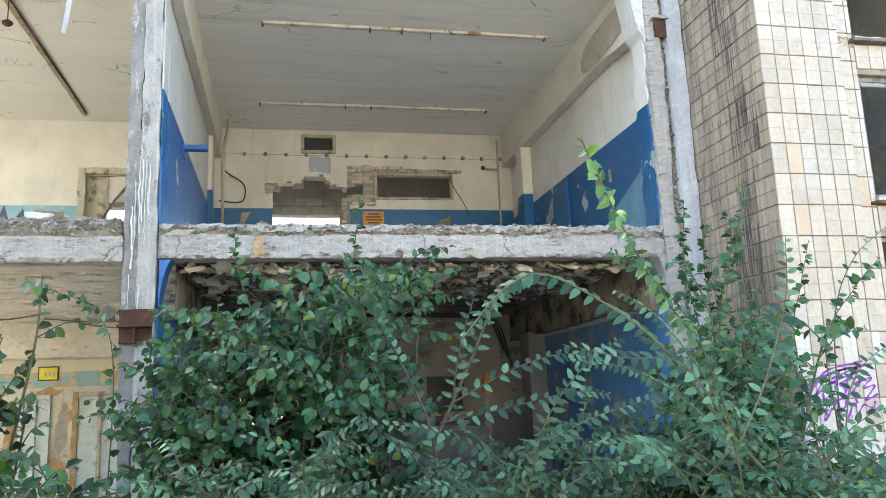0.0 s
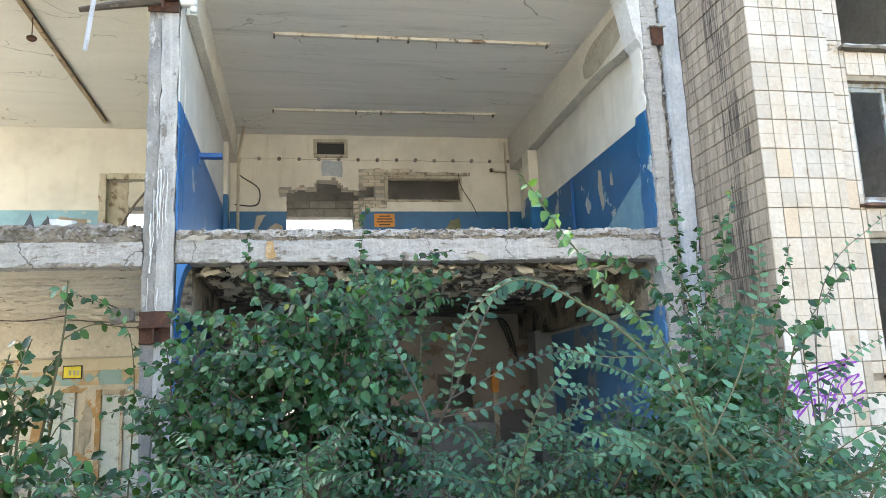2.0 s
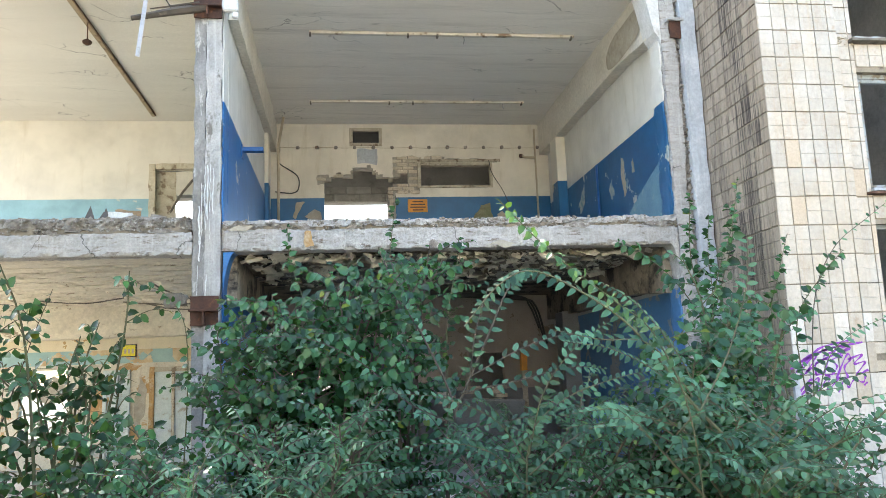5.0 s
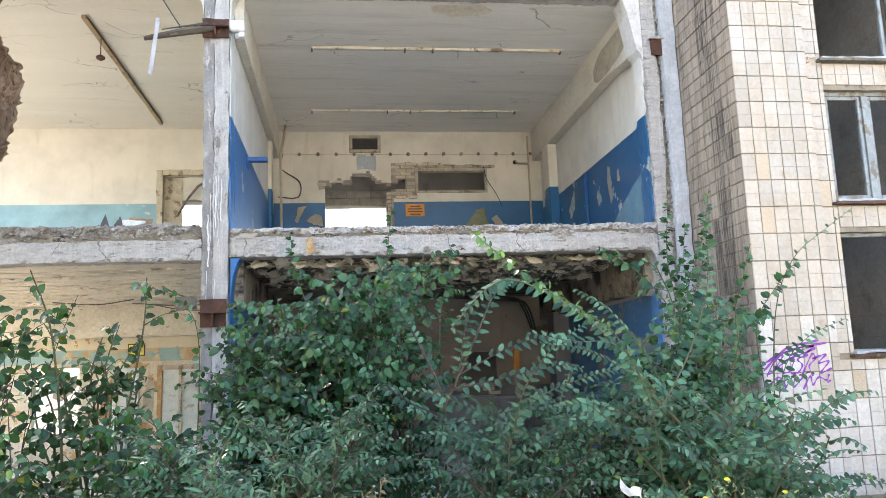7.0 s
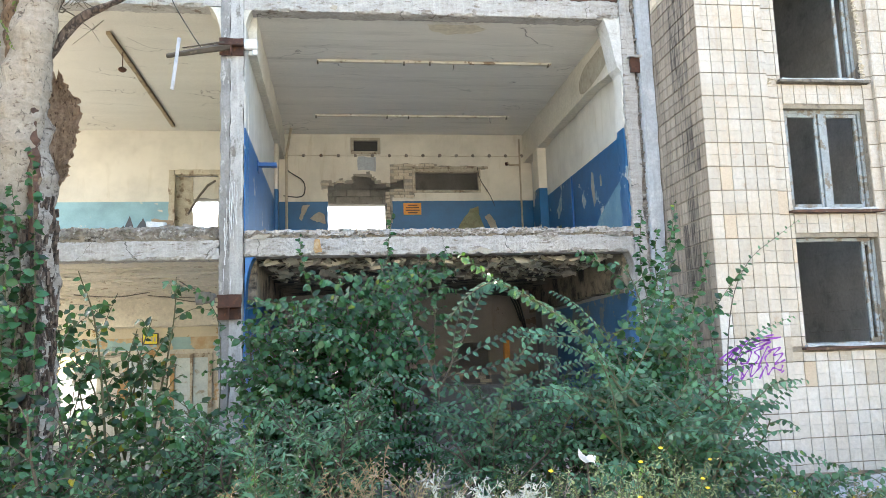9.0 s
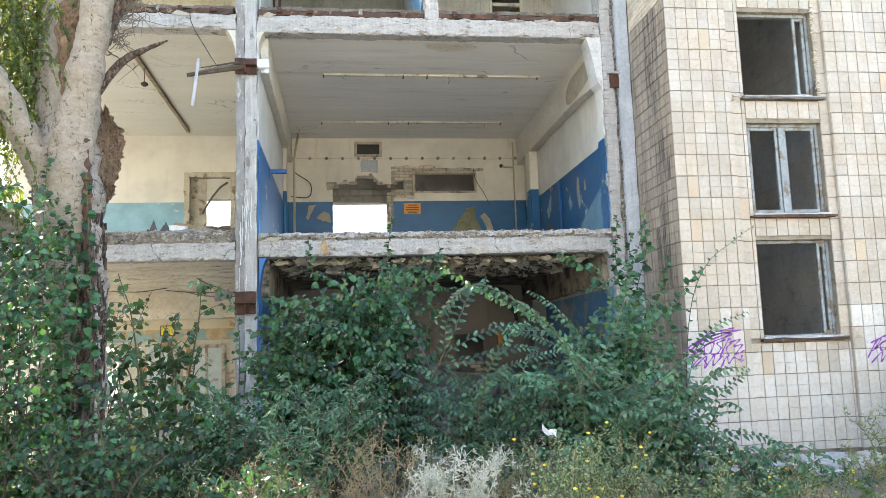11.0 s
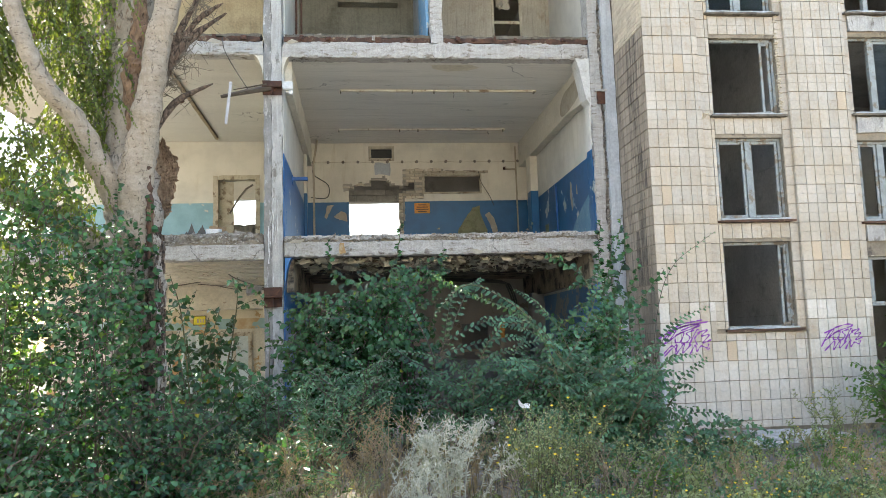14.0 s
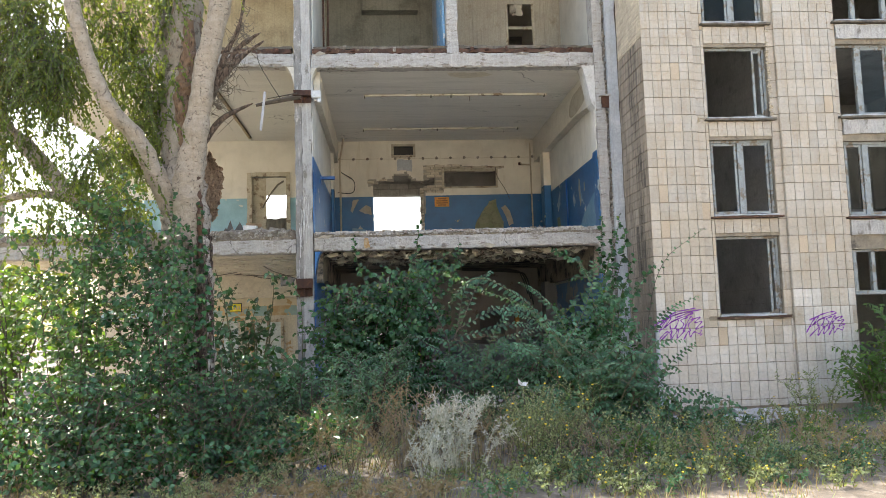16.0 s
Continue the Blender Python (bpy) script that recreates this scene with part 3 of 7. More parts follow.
kerb = thing("kerb", "broken pale concrete kerb stones half buried", "kerb", (0, 1.8, 0.2), "", "structure")
x = -6.0
while x < 11:
    l = rng.uniform(0.7, 1.0)
    if rng.random() < 0.6 and x < 1.2:
        part("kerb_stone", rough_box(x, x + l * rng.uniform(0.4, 0.97), 1.70, 1.84, 0.05, 0.25 + rng.uniform(-0.03, 0.02), 0.12, 0.015, 6, 0.05, x), M["concrete"], kerb)
    x += l

# an unseen plain pale block added across the road, to throw sunlight back
structure("wall_opposite", sheet(-45, 45, 0.1, 13, 3.0, [], 0.4, along_x(-26)), M["opposite"], "unseen plain pale wall added to bounce sunlight", "wall")

# ---- frame of the ruined block ----
FLOOR1, FLOOR2, CEIL0, CEIL1, ROOF = 3.88, 7.64, 3.53, 7.32, 11.2
XL, XR, YF, YB, YE = -7.65, 4.72, 9.0, 15.55, 17.6

for nm, z, x0 in (("floor_1", FLOOR1, XL - 0.2), ("floor_2", FLOOR2, XL - 0.2)):
    structure(nm, rough_box(x0, XR + 0.1, 9.28, YE, z - 0.22, z, 0.5, 0.01), M["floor_dust"], "dusty concrete floor slab torn off at its front", "floor")
structure("floor_0", rough_box(XL - 0.2, XR + 0.1, 9.1, YE + 0.3, 0.1, 0.42, 0.5, 0.02), M["floor_dust"], "ground floor covered with dust and debris", "floor")


def ceiling(name, x0, x1, y0, y1, z, mat, label, sag=0.006, crack=0):
    bm = bmesh.new()
    nx, ny = max(2, int((x1 - x0) / 0.15)), max(2, int((y1 - y0) / 0.15))
    for top in (0, 1):
        g = [[bm.verts.new((x0 + (x1 - x0) * i / nx, y0 + (y1 - y0) * j / ny, z + (0.08 if top else sag * nz((i * .15, j * .15, z), 1.6)))) for j in range(ny + 1)] for i in range(nx + 1)]
        for i in range(nx):
            for j in range(ny):
                bm.faces.new((g[i][j], g[i + 1][j], g[i + 1][j + 1], g[i][j + 1]))
    return structure(name, bm, mat, label, "ceiling", True)


ceiling("ceiling_1", -1.3, XR, 9.29, YB, CEIL1, M["ceiling"], "grey limewashed concrete ceiling with faint board marks")
ceiling("ceiling_2", XL, -1.45, 9.29, YB, CEIL1 + 0.06, M["ceiling_cream"], "pale cream limewashed ceiling with cracks")
ceiling("ceiling_3", XL, XR, YB + 0.25, YE, CEIL1, M["ceiling"], "grey corridor ceiling")
ceiling("ceiling_4", -1.3, XR, 9.29, YB, CEIL0, M["flaky_dark"], "dark ceiling with flaking plaster", 0.03)
ceiling("ceiling_5", XL, -1.45, 9.29, YB, CEIL0 - 0.025, M["flaky"], "cream ceiling with plaster peeling off in strips", 0.02)
ceiling("ceiling_6", XL, XR, YB + 0.25, YE, CEIL0, M["flaky_dark"], "dark corridor ceiling", 0.02)
# Unseen roof slab, added so the block shades the ground before it.
structure("roof", rough_box(XL - 0.3, 5.0, 8.9, YE + 0.3, ROOF + 0.1, ROOF + 0.5, 0.6, 0.01), M["concrete"], "unseen flat roof slab added to shade the front", "roof")
ceiling("ceiling_7", XL, XR, 9.2, YE, ROOF, M["ceiling_cream"], "stained top floor ceiling")


def column(name, x0, x1, y0, y1, z0, z1, mat, label, group="frame columns", k=0.0):
    return tagged(part(name, rough_box(x0, x1, y0, y1, z0, z1, 0.11, 0.014, 5, 0.03, k), mat, None, "", False), label, "column", group, "structure")


column("column_1", -1.525, -1.325, 9.0, 9.42, 0.2, ROOF + 0.1, M["concrete"], "pale weathered concrete column streaked with white", k=1.0)
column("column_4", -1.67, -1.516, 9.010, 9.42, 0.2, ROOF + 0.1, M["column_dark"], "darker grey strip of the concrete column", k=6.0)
structure("column_lining_3", rough_box(-1.323, -1.301, 9.03, 9.42, FLOOR1, 7.3, 0.06, 0.008, 8, 0.03, 5), M["side_blue_left"], "white and skylit blue painted inner face of the column", "wall")
structure("column_lining_4", rough_box(-1.323, -1.301, 9.03, 9.42, 0.4, 3.3, 0.06, 0.008, 8, 0.03, 5), M["side_blue_left"], "skylit blue painted inner face of the lower column", "wall")
column("column_2", 4.60, 4.80, 9.0, 9.42, 0.2, ROOF + 0.1, M["concrete_pale"], "broken concrete column beside the tiled wall", k=2.0)
column("column_3", -7.85, -7.5, 9.0, 9.42, 0.2, ROOF + 0.1, M["concrete"], "weathered concrete corner column", k=3.0)
structure("column_lining", rough_box(4.57, 4.598, 9.06, 9.42, FLOOR1, 7.3, 0.07, 0.006, 8, 0.03, 4), M["side_blue"], "white and blue painted inner face of the column", "wall")
structure("column_lining_2", rough_box(4.57, 4.598, 9.06, 9.42, 0.4, 3.1, 0.07, 0.006, 8, 0.03, 4), M["low_blue"], "blue painted inner face of the column", "wall")
# the ragged joint between column and tiled wall, and the rendered strip beside it
bm = rough_box(4.79, 4.86, 9.05, 9.4, 0.2, ROOF, 0.05, 0.06, 9, 0.02, 7)
for _ in range(260):
    z = rng.uniform(0.4, 9.6)
    chunk(bm, (4.825 + 0.02 * math.sin(z * 3) + rng.uniform(-.03, .03), 9.03 + rng.uniform(-.02, .03), z), rng.uniform(0.012, 0.034), 0.9)
structure("wall_joint", bm, M["broken"], "ragged broken joint of brick and mortar", "wall")
structure("wall_strip", rough_box(4.86, 5.075, 8.93, 9.3, 0.2, ROOF, 0.09, 0.01, 4, 0.015, 8), M["plaster_grey"], "smooth grey blue rendered strip of wall", "wall")

# cross walls with their beams and brackets
structure("wall_right", sheet(9.42, YE, 0.3, ROOF, 0.5, [], 0.3, along_y(4.70)), M["side_blue"], "white wall with a scratched blue dado", "wall")
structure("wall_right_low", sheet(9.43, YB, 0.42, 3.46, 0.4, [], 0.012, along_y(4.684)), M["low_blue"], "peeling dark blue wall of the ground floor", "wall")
structure("wall_left", sheet(9.42, YB, 0.3, ROOF, 0.5, [], 0.13, along_y(-1.30, -1)), M["side_blue_left"], "white wall with a blue dado, skylight in its colour", "wall")
structure("wall_left_aqua", sheet(9.43, YB, FLOOR1, CEIL1 + 0.05, 0.5, [], 0.01, along_y(-1.435, -1)), M["wall_aqua"], "cream wall with an aqua dado", "wall")


def haunch_beam(name, x_in, x_wall, z0, z1, mat, label, k=0.0, drop=0.10):
    """A beam along a cross wall that swells at its front end into a haunch."""
    bm = rough_box(min(x_in, x_wall), max(x_in, x_wall), 9.3, YB, z0, z1, 0.12, 0.008, 3, 0.02, k)
    for v in bm.verts:
        if v.co.z < (z0 + z1) / 2 and v.co.y < 10.4:
            v.co.z -= drop * (10.4 - v.co.y) / 1.1
    return structure(name, bm, mat, label, "beam")


haunch_beam("beam_right", 4.50, 4.698, 6.62, CEIL1 + 0.02, M["beam_paint"], "cream limewashed beam with a haunched end", 1)
bm = bmesh.new()
ring = [bm.verts.new((4.488, 10.13 + 0.80 * math.cos(i * 0.2618) * abs(math.cos(i * 0.2618)) ** -0.35 * (1 + 0.08 * nz((i, 0, 0), 0.9)), 6.885 - 0.05 * math.cos(i * 0.2618) + 0.24 * math.sin(i * 0.2618) * max(0.05, abs(math.sin(i * 0.2618))) ** -0.3 * (1 + 0.1 * nz((i, 3, 0), 0.9)))) for i in range(24)]
bm.faces.new(ring)
structure("beam_bare_patch", bm, M["bare_plaster"], "oval patch of bare brown plaster on the beam", "plaster")
haunch_beam("beam_left", -1.16, -1.298, 6.70, CEIL1 + 0.02, M["beam_paint"], "cream limewashed beam along the wall", 2, 0.0)
haunch_beam("beam_right_low", 4.48, 4.68, 3.0, CEIL0 + 0.02, M["flaky_dark"], "dark peeling beam of the ground floor", 3)
haunch_beam("beam_left_low", -1.16, -1.298, 3.0, CEIL0 + 0.02, M["flaky_dark"], "dark beam of the ground floor", 4)
structure("beam_back_low", rough_box(XL, -1.44, 15.1, YB - 0.01, 2.88, CEIL0, 0.2, 0.02, 3, 0.03), M["flaky"], "cream beam with peeling paint", "beam")
structure("pilaster_right", solid(4.50, 4.698, 14.2, 14.62, FLOOR1, 6.63, 0.012), M["wall_blue"], "cream pilaster with a blue foot", "column")
structure("pilaster_left", solid(-1.298, -1.22, 14.2, 14.5, FLOOR1, 6.72, 0.012), M["wall_blue"], "narrow cream pilaster with a blue foot", "column")
structure("pilaster_low", solid(4.36, 4.682, 14.0, 14.5, 0.4, 3.05, 0.012), M["rear_grey"], "grey pilaster of the ground floor", "column")


def corbel(name, x_in, x_col, z0, z1, mat, label, side=None):
    bm = bmesh.new()
    pr = [(x, z) for x, z in side] + [(x_col, z1)] if side else [(x_col + (x_in - x_col) * (1 - math.cos(k * math.pi / 16)) ** 0.8, z0 + (z1 - z0) * math.sin(k * math.pi / 16)) for k in range(9)] + [(x_col, z1)]
    a = [bm.verts.new((p[0], 9.02, p[1])) for p in pr]
    b = [bm.verts.new((p[0], 9.41, p[1])) for p in pr]
    bm.faces.new(a)
    bm.faces.new(b[::-1])
    for i in range(len(pr)):
        k = (i + 1) % len(pr)
        bm.faces.new((a[i], a[k], b[k], b[i]))
    return structure(name, bm, mat, label, "corbel")


corbel("corbel_1", 4.29, 4.599, 6.72, 7.35, M["chalk"], "whitewashed concrete corbel under the beam",
       ((4.599, 6.30), (4.565, 6.44), (4.51, 6.52), (4.48, 6.66), (4.455, 6.80), (4.41, 7.05), (4.33, 7.34)))
corbel("corbel_2", -1.16, -1.324, 6.9, 7.35, M["beam_paint"], "cream concrete corbel under the beam")
corbel("corbel_3", 4.47, 4.599, 3.1, 3.55, M["concrete"], "pale concrete corbel of the ground floor")
corbel("corbel_4", -1.16, -1.3, 2.95, 3.52, M["side_blue_left"], "blue painted corbel of the ground floor")
corbel("corbel_5", -1.85, -1.671, 6.9, 7.35, M["beam_paint"], "cream concrete corbel of the next bay")

# edge beams along the torn front
def edge_beam(name, x0, x1, z0, z1, mat, label, k):
    return structure(name, rough_box(x0, x1, 9.01, 9.3, z0, z1, 0.04, 0.016, 11, 0.045, k), mat, label, "beam")


edge_beam("edge_beam_1", -1.32, 4.6, 3.53, 3.80, M["concrete_pale"], "cracked whitewashed concrete edge beam", 1)
edge_beam("edge_beam_2", -7.5, -1.672, 3.50, 3.775, M["concrete_pale"], "cracked concrete edge beam with rusty stains", 2)
edge_beam("edge_beam_3", -1.32, 4.6, 7.315, 7.62, M["concrete_pale"], "whitewashed concrete edge beam of the upper floor", 3)
edge_beam("edge_beam_4", -7.5, -1.672, 7.36, 7.62, M["concrete_pale"], "whitewashed concrete edge beam of the next bay", 4)
# Dark strips under the screeds: the gap's shadow put into a filler's colour.
structure("floor_bedding", rough_box(-1.31, 4.6, 9.05, 9.27, 3.77, 3.86, 0.06, 0.02, 8, 0.02, 21), M["grout"], "dark filler for the shadow gap under the screed", "floor")
structure("floor_bedding_2", rough_box(-7.5, -1.68, 9.05, 9.27, 3.75, 3.86, 0.06, 0.02, 8, 0.02, 22), M["grout"], "dark filler for the shadow gap under the next screed", "floor")
structure("floor_screed", rough_box(-1.31, 4.6, 9.02, 9.75, 3.838, 3.92, 0.04, 0.035, 8, 0.05, 11), M["concrete_pale"], "broken edge of the floor screed", "floor")
structure("floor_screed_2", rough_box(-7.5, -1.68, 9.04, 9.75, 3.825, 3.98, 0.04, 0.05, 8, 0.07, 12), M["broken"], "broken edge of the floor screed in the next bay", "floor")

for nm, x0, x1, z0, z1, n0 in (("floor_screed", -1.3, 4.58, 3.80, 3.92, 420), ("floor_screed_2", -7.4, -1.7, 3.80, 3.97, 480)):
    bm = bmesh.new()
    for _ in range(n0):
        chunk(bm, (rng.uniform(x0, x1), 9.03 + rng.uniform(-.015, .02), rng.uniform(z0, z1)), rng.uniform(0.008, 0.026), 0.8)
    tagged(part("pebble_face", bm, M["broken"], bpy.data.objects[nm], "gravel showing in the broken edge"), kind="stuff")

# ---- back wall of the upper rooms: plaster, with bricks laid bare round the torn doorway ----
def torn(u, z):
    """Inside the torn gap over the doorway."""
    top = 6.16 + 0.05 * math.sin(u * 9) + (0.20 if 0.42 < u < 0.78 else 0) + (0.10 if 0.78 <= u < 0.86 else 0) + 0.04 * nz((u, 0, 0), 7)
    return -0.16 < u < 1.62 and z < (top if u < 1.42 else 6.22) and (u < 1.27 or z > 6.0)


def bare(u, z):
    """Where the plaster has fallen off."""
    w = 0.05 * nz((u, z, 2), 5)
    a = torn(u, z - 0.03 - w * 0.5) or torn(u + 0.03 + w * 0.5, z) or torn(u - 0.03, z)
    b = 1.27 < u + w < 1.84 and 5.78 < z < 6.60
    c = 1.5 < u < 3.58 and 6.45 < z - w < 6.60 - 0.08 * max(0, u - 2.2)
    e = -0.36 < u < -0.1 and 6.0 < z - w < 6.2
    return (a or b or c or e) and z > 5.2


WIN, DOOR, VENT = (1.84, 3.41, 5.93, 6.41), (-0.19, 1.27, FLOOR1, 6.0), (0.42, 1.0, 6.89, 7.17)
structure("wall_back", sheet(-1.3, XR - 0.02, FLOOR1, CEIL1 + 0.02, 0.05, [WIN, DOOR, VENT], 0.022, along_x(YB), 0.03, lambda u, z: not torn(u, z) and not bare(u, z)),
          M["wall_blue"], "cream plaster wall with a blue dado and torn doorway", "wall")
core = structure("wall_back_core", sheet(-1.3, XR - 0.02, FLOOR1, CEIL1 + 0.02, 0.08, [WIN, DOOR, VENT], 0.16, along_x(YB + 0.05), 0.02, lambda u, z: not torn(u, z)),
                 M["mortar"], "brick core of the torn wall", "wall")


def piece_mesh(name, w, h, d, mat, bev=0.006):
    """A small block with its face towards -y, about its own middle."""
    bm = solid(-w / 2, w / 2, 0, d, -h / 2, h / 2, bev, 0.003)
    me = finish(bm, name)
    me.materials.append(mat)
    return me


def piece(name, me, parent, x, y, z, rz=0.0, sx=1.0, sz=1.0, tilt=0.0):
    ob = new(name, me)
    ob.parent = parent
    ob.location, ob.rotation_euler, ob.scale = (x, y, z), (tilt, 0, rz), (sx, 1, sz)
    return ob


brick_me = piece_mesh("brick", 0.24, 0.066, 0.06, M["brick"])
row = 0
z = 5.74
while z < 6.72:
    u = -0.4 + (0.125 if row % 2 else 0)
    while u < 3.6:
        if bare(u + 0.01, z) and not torn(u, z + 0.02) and not torn(u + 0.1, z) and not (WIN[0] - 0.1 < u < WIN[1] + 0.1 and WIN[2] - 0.03 < z < WIN[3] + 0.03):
            piece("brick", brick_me, core, u, YB + 0.004 + rng.uniform(0, 0.03), z, rng.uniform(-.03, .03), rng.uniform(0.9, 1.0))
        u += 0.25
    z += 0.076
    row += 1

structure("wall_back_left", sheet(XL - 0.2, -1.435, FLOOR1, CEIL1 + 0.1, 0.3, [(-3.66, -2.62, FLOOR1, 6.36)], 0.2, along_x(YB)), M["wall_aqua"], "cream wall with an aqua dado and a wrecked doorway", "wall")
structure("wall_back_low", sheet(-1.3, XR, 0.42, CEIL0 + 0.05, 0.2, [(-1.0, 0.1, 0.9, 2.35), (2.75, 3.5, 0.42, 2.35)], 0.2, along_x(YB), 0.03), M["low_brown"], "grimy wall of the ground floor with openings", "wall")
structure("wall_back_low_left", sheet(XL - 0.2, -1.435, 0.42, CEIL0, 0.3, [(-6.1, -5.2, 0.9, 2.3), (-4.47, -4.08, 0.5, 2.2)], 0.2, along_x(YB)), M["low_aqua"], "ochre wall with an aqua band and openings", "wall")
structure("wall_low_plaster", sheet(XL - 0.2, -1.435, 0.43, 2.39, 0.12, [(-6.1, -5.2, 0.9, 2.3), (-4.47, -4.08, 0.5, 2.2)], 0.012, along_x(YB - 0.014), 0.03), M["low_plaster"], "patchy ochre plaster below the aqua band", "wall")
rear_holes = [(-1.0, 1.27, 4.3, 6.06), (-4.6, -2.3, 4.6, 6.2), (-1.6, 0.0, 1.1, 2.4), (-5.3, -2.2, 0.9, 2.5), (-7.4, -5.6, 0.9, 2.5), (-6.9, -5.2, 4.7, 6.3)]
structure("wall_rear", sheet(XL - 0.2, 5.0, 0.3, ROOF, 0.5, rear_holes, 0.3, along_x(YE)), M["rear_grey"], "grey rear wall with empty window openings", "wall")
block_me = piece_mesh("block", 0.58, 0.165, 0.05, M["block"], 0.008)
rear = bpy.data.objects["wall_rear"]
for r in range(2):
    for i in range(5):
        piece("block", block_me, rear, -0.9 + i * 0.6 + (0.28 if r % 2 else 0), YE - 0.045, 6.16 + r * 0.18, rng.uniform(-.02, .02))

# ---- top storey ----
structure("wall_top_partition", sheet(9.25, 13.2, FLOOR2, ROOF, 0.5, [], 0.16, along_y(1.50)), M["plaster_grey"], "pale partition wall with blue flaking edge", "wall")
structure("wall_top_left", sheet(XL, -1.45, FLOOR2, ROOF, 0.5, [], 0.2, along_x(12.6)), M["ochre_wall"], "stained ochre wall over the cream room", "wall")
structure("wall_top_back", sheet(-1.3, 1.5, FLOOR2, ROOF, 0.5, [], 0.2, along_x(13.2)), M["olive_wall"], "stained grey olive wall of the top floor", "wall")
structure("wall_top_board", sheet(1.66, XR, FLOOR2, ROOF, 0.5, [(3.3, 4.03, 8.4, 10.05)], 0.2, along_x(12.3)), M["wallpaper"], "boarded wall of the top floor with a dark opening", "wall")
structure("beam_top", rough_box(-0.35, 1.1, 12.9, 13.19, 10.15, 10.6, 0.2, 0.02), M["olive_wall"], "stained concrete beam of the top floor", "beam")
board = piece_mesh("board", 0.1, 3.4, 0.015, M["wallpaper"], 0.003)
wtb = bpy.data.objects["wall_top_board"]
x = 1.75
while x < 4.7:
    if not 3.22 < x < 4.1:
        piece("board", board, wtb, x, 12.285 + rng.uniform(0, .006), 9.4)
    x += 0.108
w_up = thing("window_9", "broken wooden window in the boarded wall", "window", (3.66, 12.3, 9.2), "", "structure")
part("window_frame", solid(3.3, 3.36, 12.27, 12.36, 8.4, 10.05), M["frame_cream"], w_up)
part("window_frame", solid(3.97, 4.03, 12.27, 12.36, 8.4, 10.05), M["frame_cream"], w_up)
part("transom", solid(3.36, 3.97, 12.27, 12.34, 9.38, 9.46), M["frame_cream"], w_up)
part("pane", rough_box(3.37, 3.75, 12.3, 12.31, 9.75, 10.05, 0.05, 0.01, 9, 0.2), M["wallpaper"], w_up, "torn hanging sheet")
timber = thing("floor_timbers", "rotten red-brown floor timbers along the torn edge", "timber", (1.6, 9.1, FLOOR2))
for x0, x1 in ((-1.3, 1.5), (1.68, 4.6), (-7.4, -1.7)):
    part("timber", rough_box(x0, x1, 9.04, 9.2, FLOOR2 - 0.015, FLOOR2 + 0.09, 0.09, 0.02, 6, 0.03, x0), M["rot_wood"], timber)
    part("timber", rough_box(x0, x1, 9.10, 9.3, FLOOR2 + 0.10, FLOOR2 + 0.17, 0.09, 0.02, 6, 0.03, x1), M["old_wood"], timber)
    x = x0 + 0.3
    while x < x1 - 0.2:
        part("peg", rough_box(x, x + rng.uniform(.04, .12), 9.0, 9.06, FLOOR2 + 0.02, FLOOR2 + rng.uniform(.08, .13), 0.04, 0.012, 9, 0.02, x), M["rust"] if rng.random() < 0.7 else M["broken"], timber)
        x += rng.uniform(0.3, 1.1)
structure("post_top", rough_box(1.5, 1.74, 9.02, 9.25, FLOOR2 - 0.02, ROOF, 0.1, 0.02, 5, 0.04, 5), M["concrete_pale"], "flaking white post of the top floor", "column")
structure("lining_top", rough_box(1.44, 1.497, 9.27, 11.0, FLOOR2, ROOF, 0.12, 0.015, 5, 0.04, 6), M["sky_blue"], "flaking sky blue lining beside the post", "wall")

for x in (-1.12, -1.02):
    tp = thing("heating_pipe", "rusty brown heating pipe on the top floor", "pipe", (x, 9.9, FLOOR2), "heating pipes")
    part("pipe", tube(bmesh.new(), [(x, 9.9, FLOOR2), (x + 0.01, 9.9, 9.5), (x, 9.9, ROOF)], 0.022, 8), M["rust"], tp, "", True)

# ---- tiled stair tower ----
TX, TY, TZ = 5.08, 7.4, 12.5
BAND = 0.07
W1 = [(6.33, 7.57, a, b) for a, b in ((1.97, 3.47), (3.86, 5.33), (5.74, 7.16), (7.62, 9.05))]
W2 = [(8.99, 10.75, a, b) for a, b in ((0.9, 3.17), (3.80, 5.27), (5.76, 7.21), (7.66, 9.1))]
tower = structure("wall_tower_pier", sheet(TX + 0.018, 6.08, 0.1, TZ, 1.2, [], 0.4, along_x(TY + 0.016)), M["grout"], "stair tower pier faced with cream glazed tiles", "wall")
band = structure("wall_tower_window_band", sheet(6.08, 7.73, 0.1, TZ, 1.2, W1, 0.3, along_x(TY + BAND + 0.016)), M["grout"], "recessed tiled band with stair windows", "wall")
pier2 = structure("wall_tower_middle_pier", sheet(7.73, 8.86, 0.1, TZ, 1.2, [], 0.36, along_x(TY + 0.016)), M["grout"], "middle pier faced with cream glazed tiles", "wall")
band2 = structure("wall_tower_second_band", sheet(8.86, 12.5, 0.1, TZ, 1.2, W2, 0.3, along_x(TY + BAND + 0.016)), M["grout"], "second window band with cream tiles", "wall")
side = structure("wall_tower_side", sheet(TY + 0.018, 9.3, 0.1, TZ, 1.2, [], 0.3, along_y(TX + 0.016)), M["grout"], "side wall of the tower with soot-stained tiles", "wall")
# Unseen wall and roof, added to keep the sun out of the stairwell.
structure("wall_tower_inner", sheet(9.3, 12.3, 0.1, TZ, 1.2, [], 0.25, along_y(5.02)), M["dark_room"], "added inner wall that keeps sun out of the stairwell", "wall")
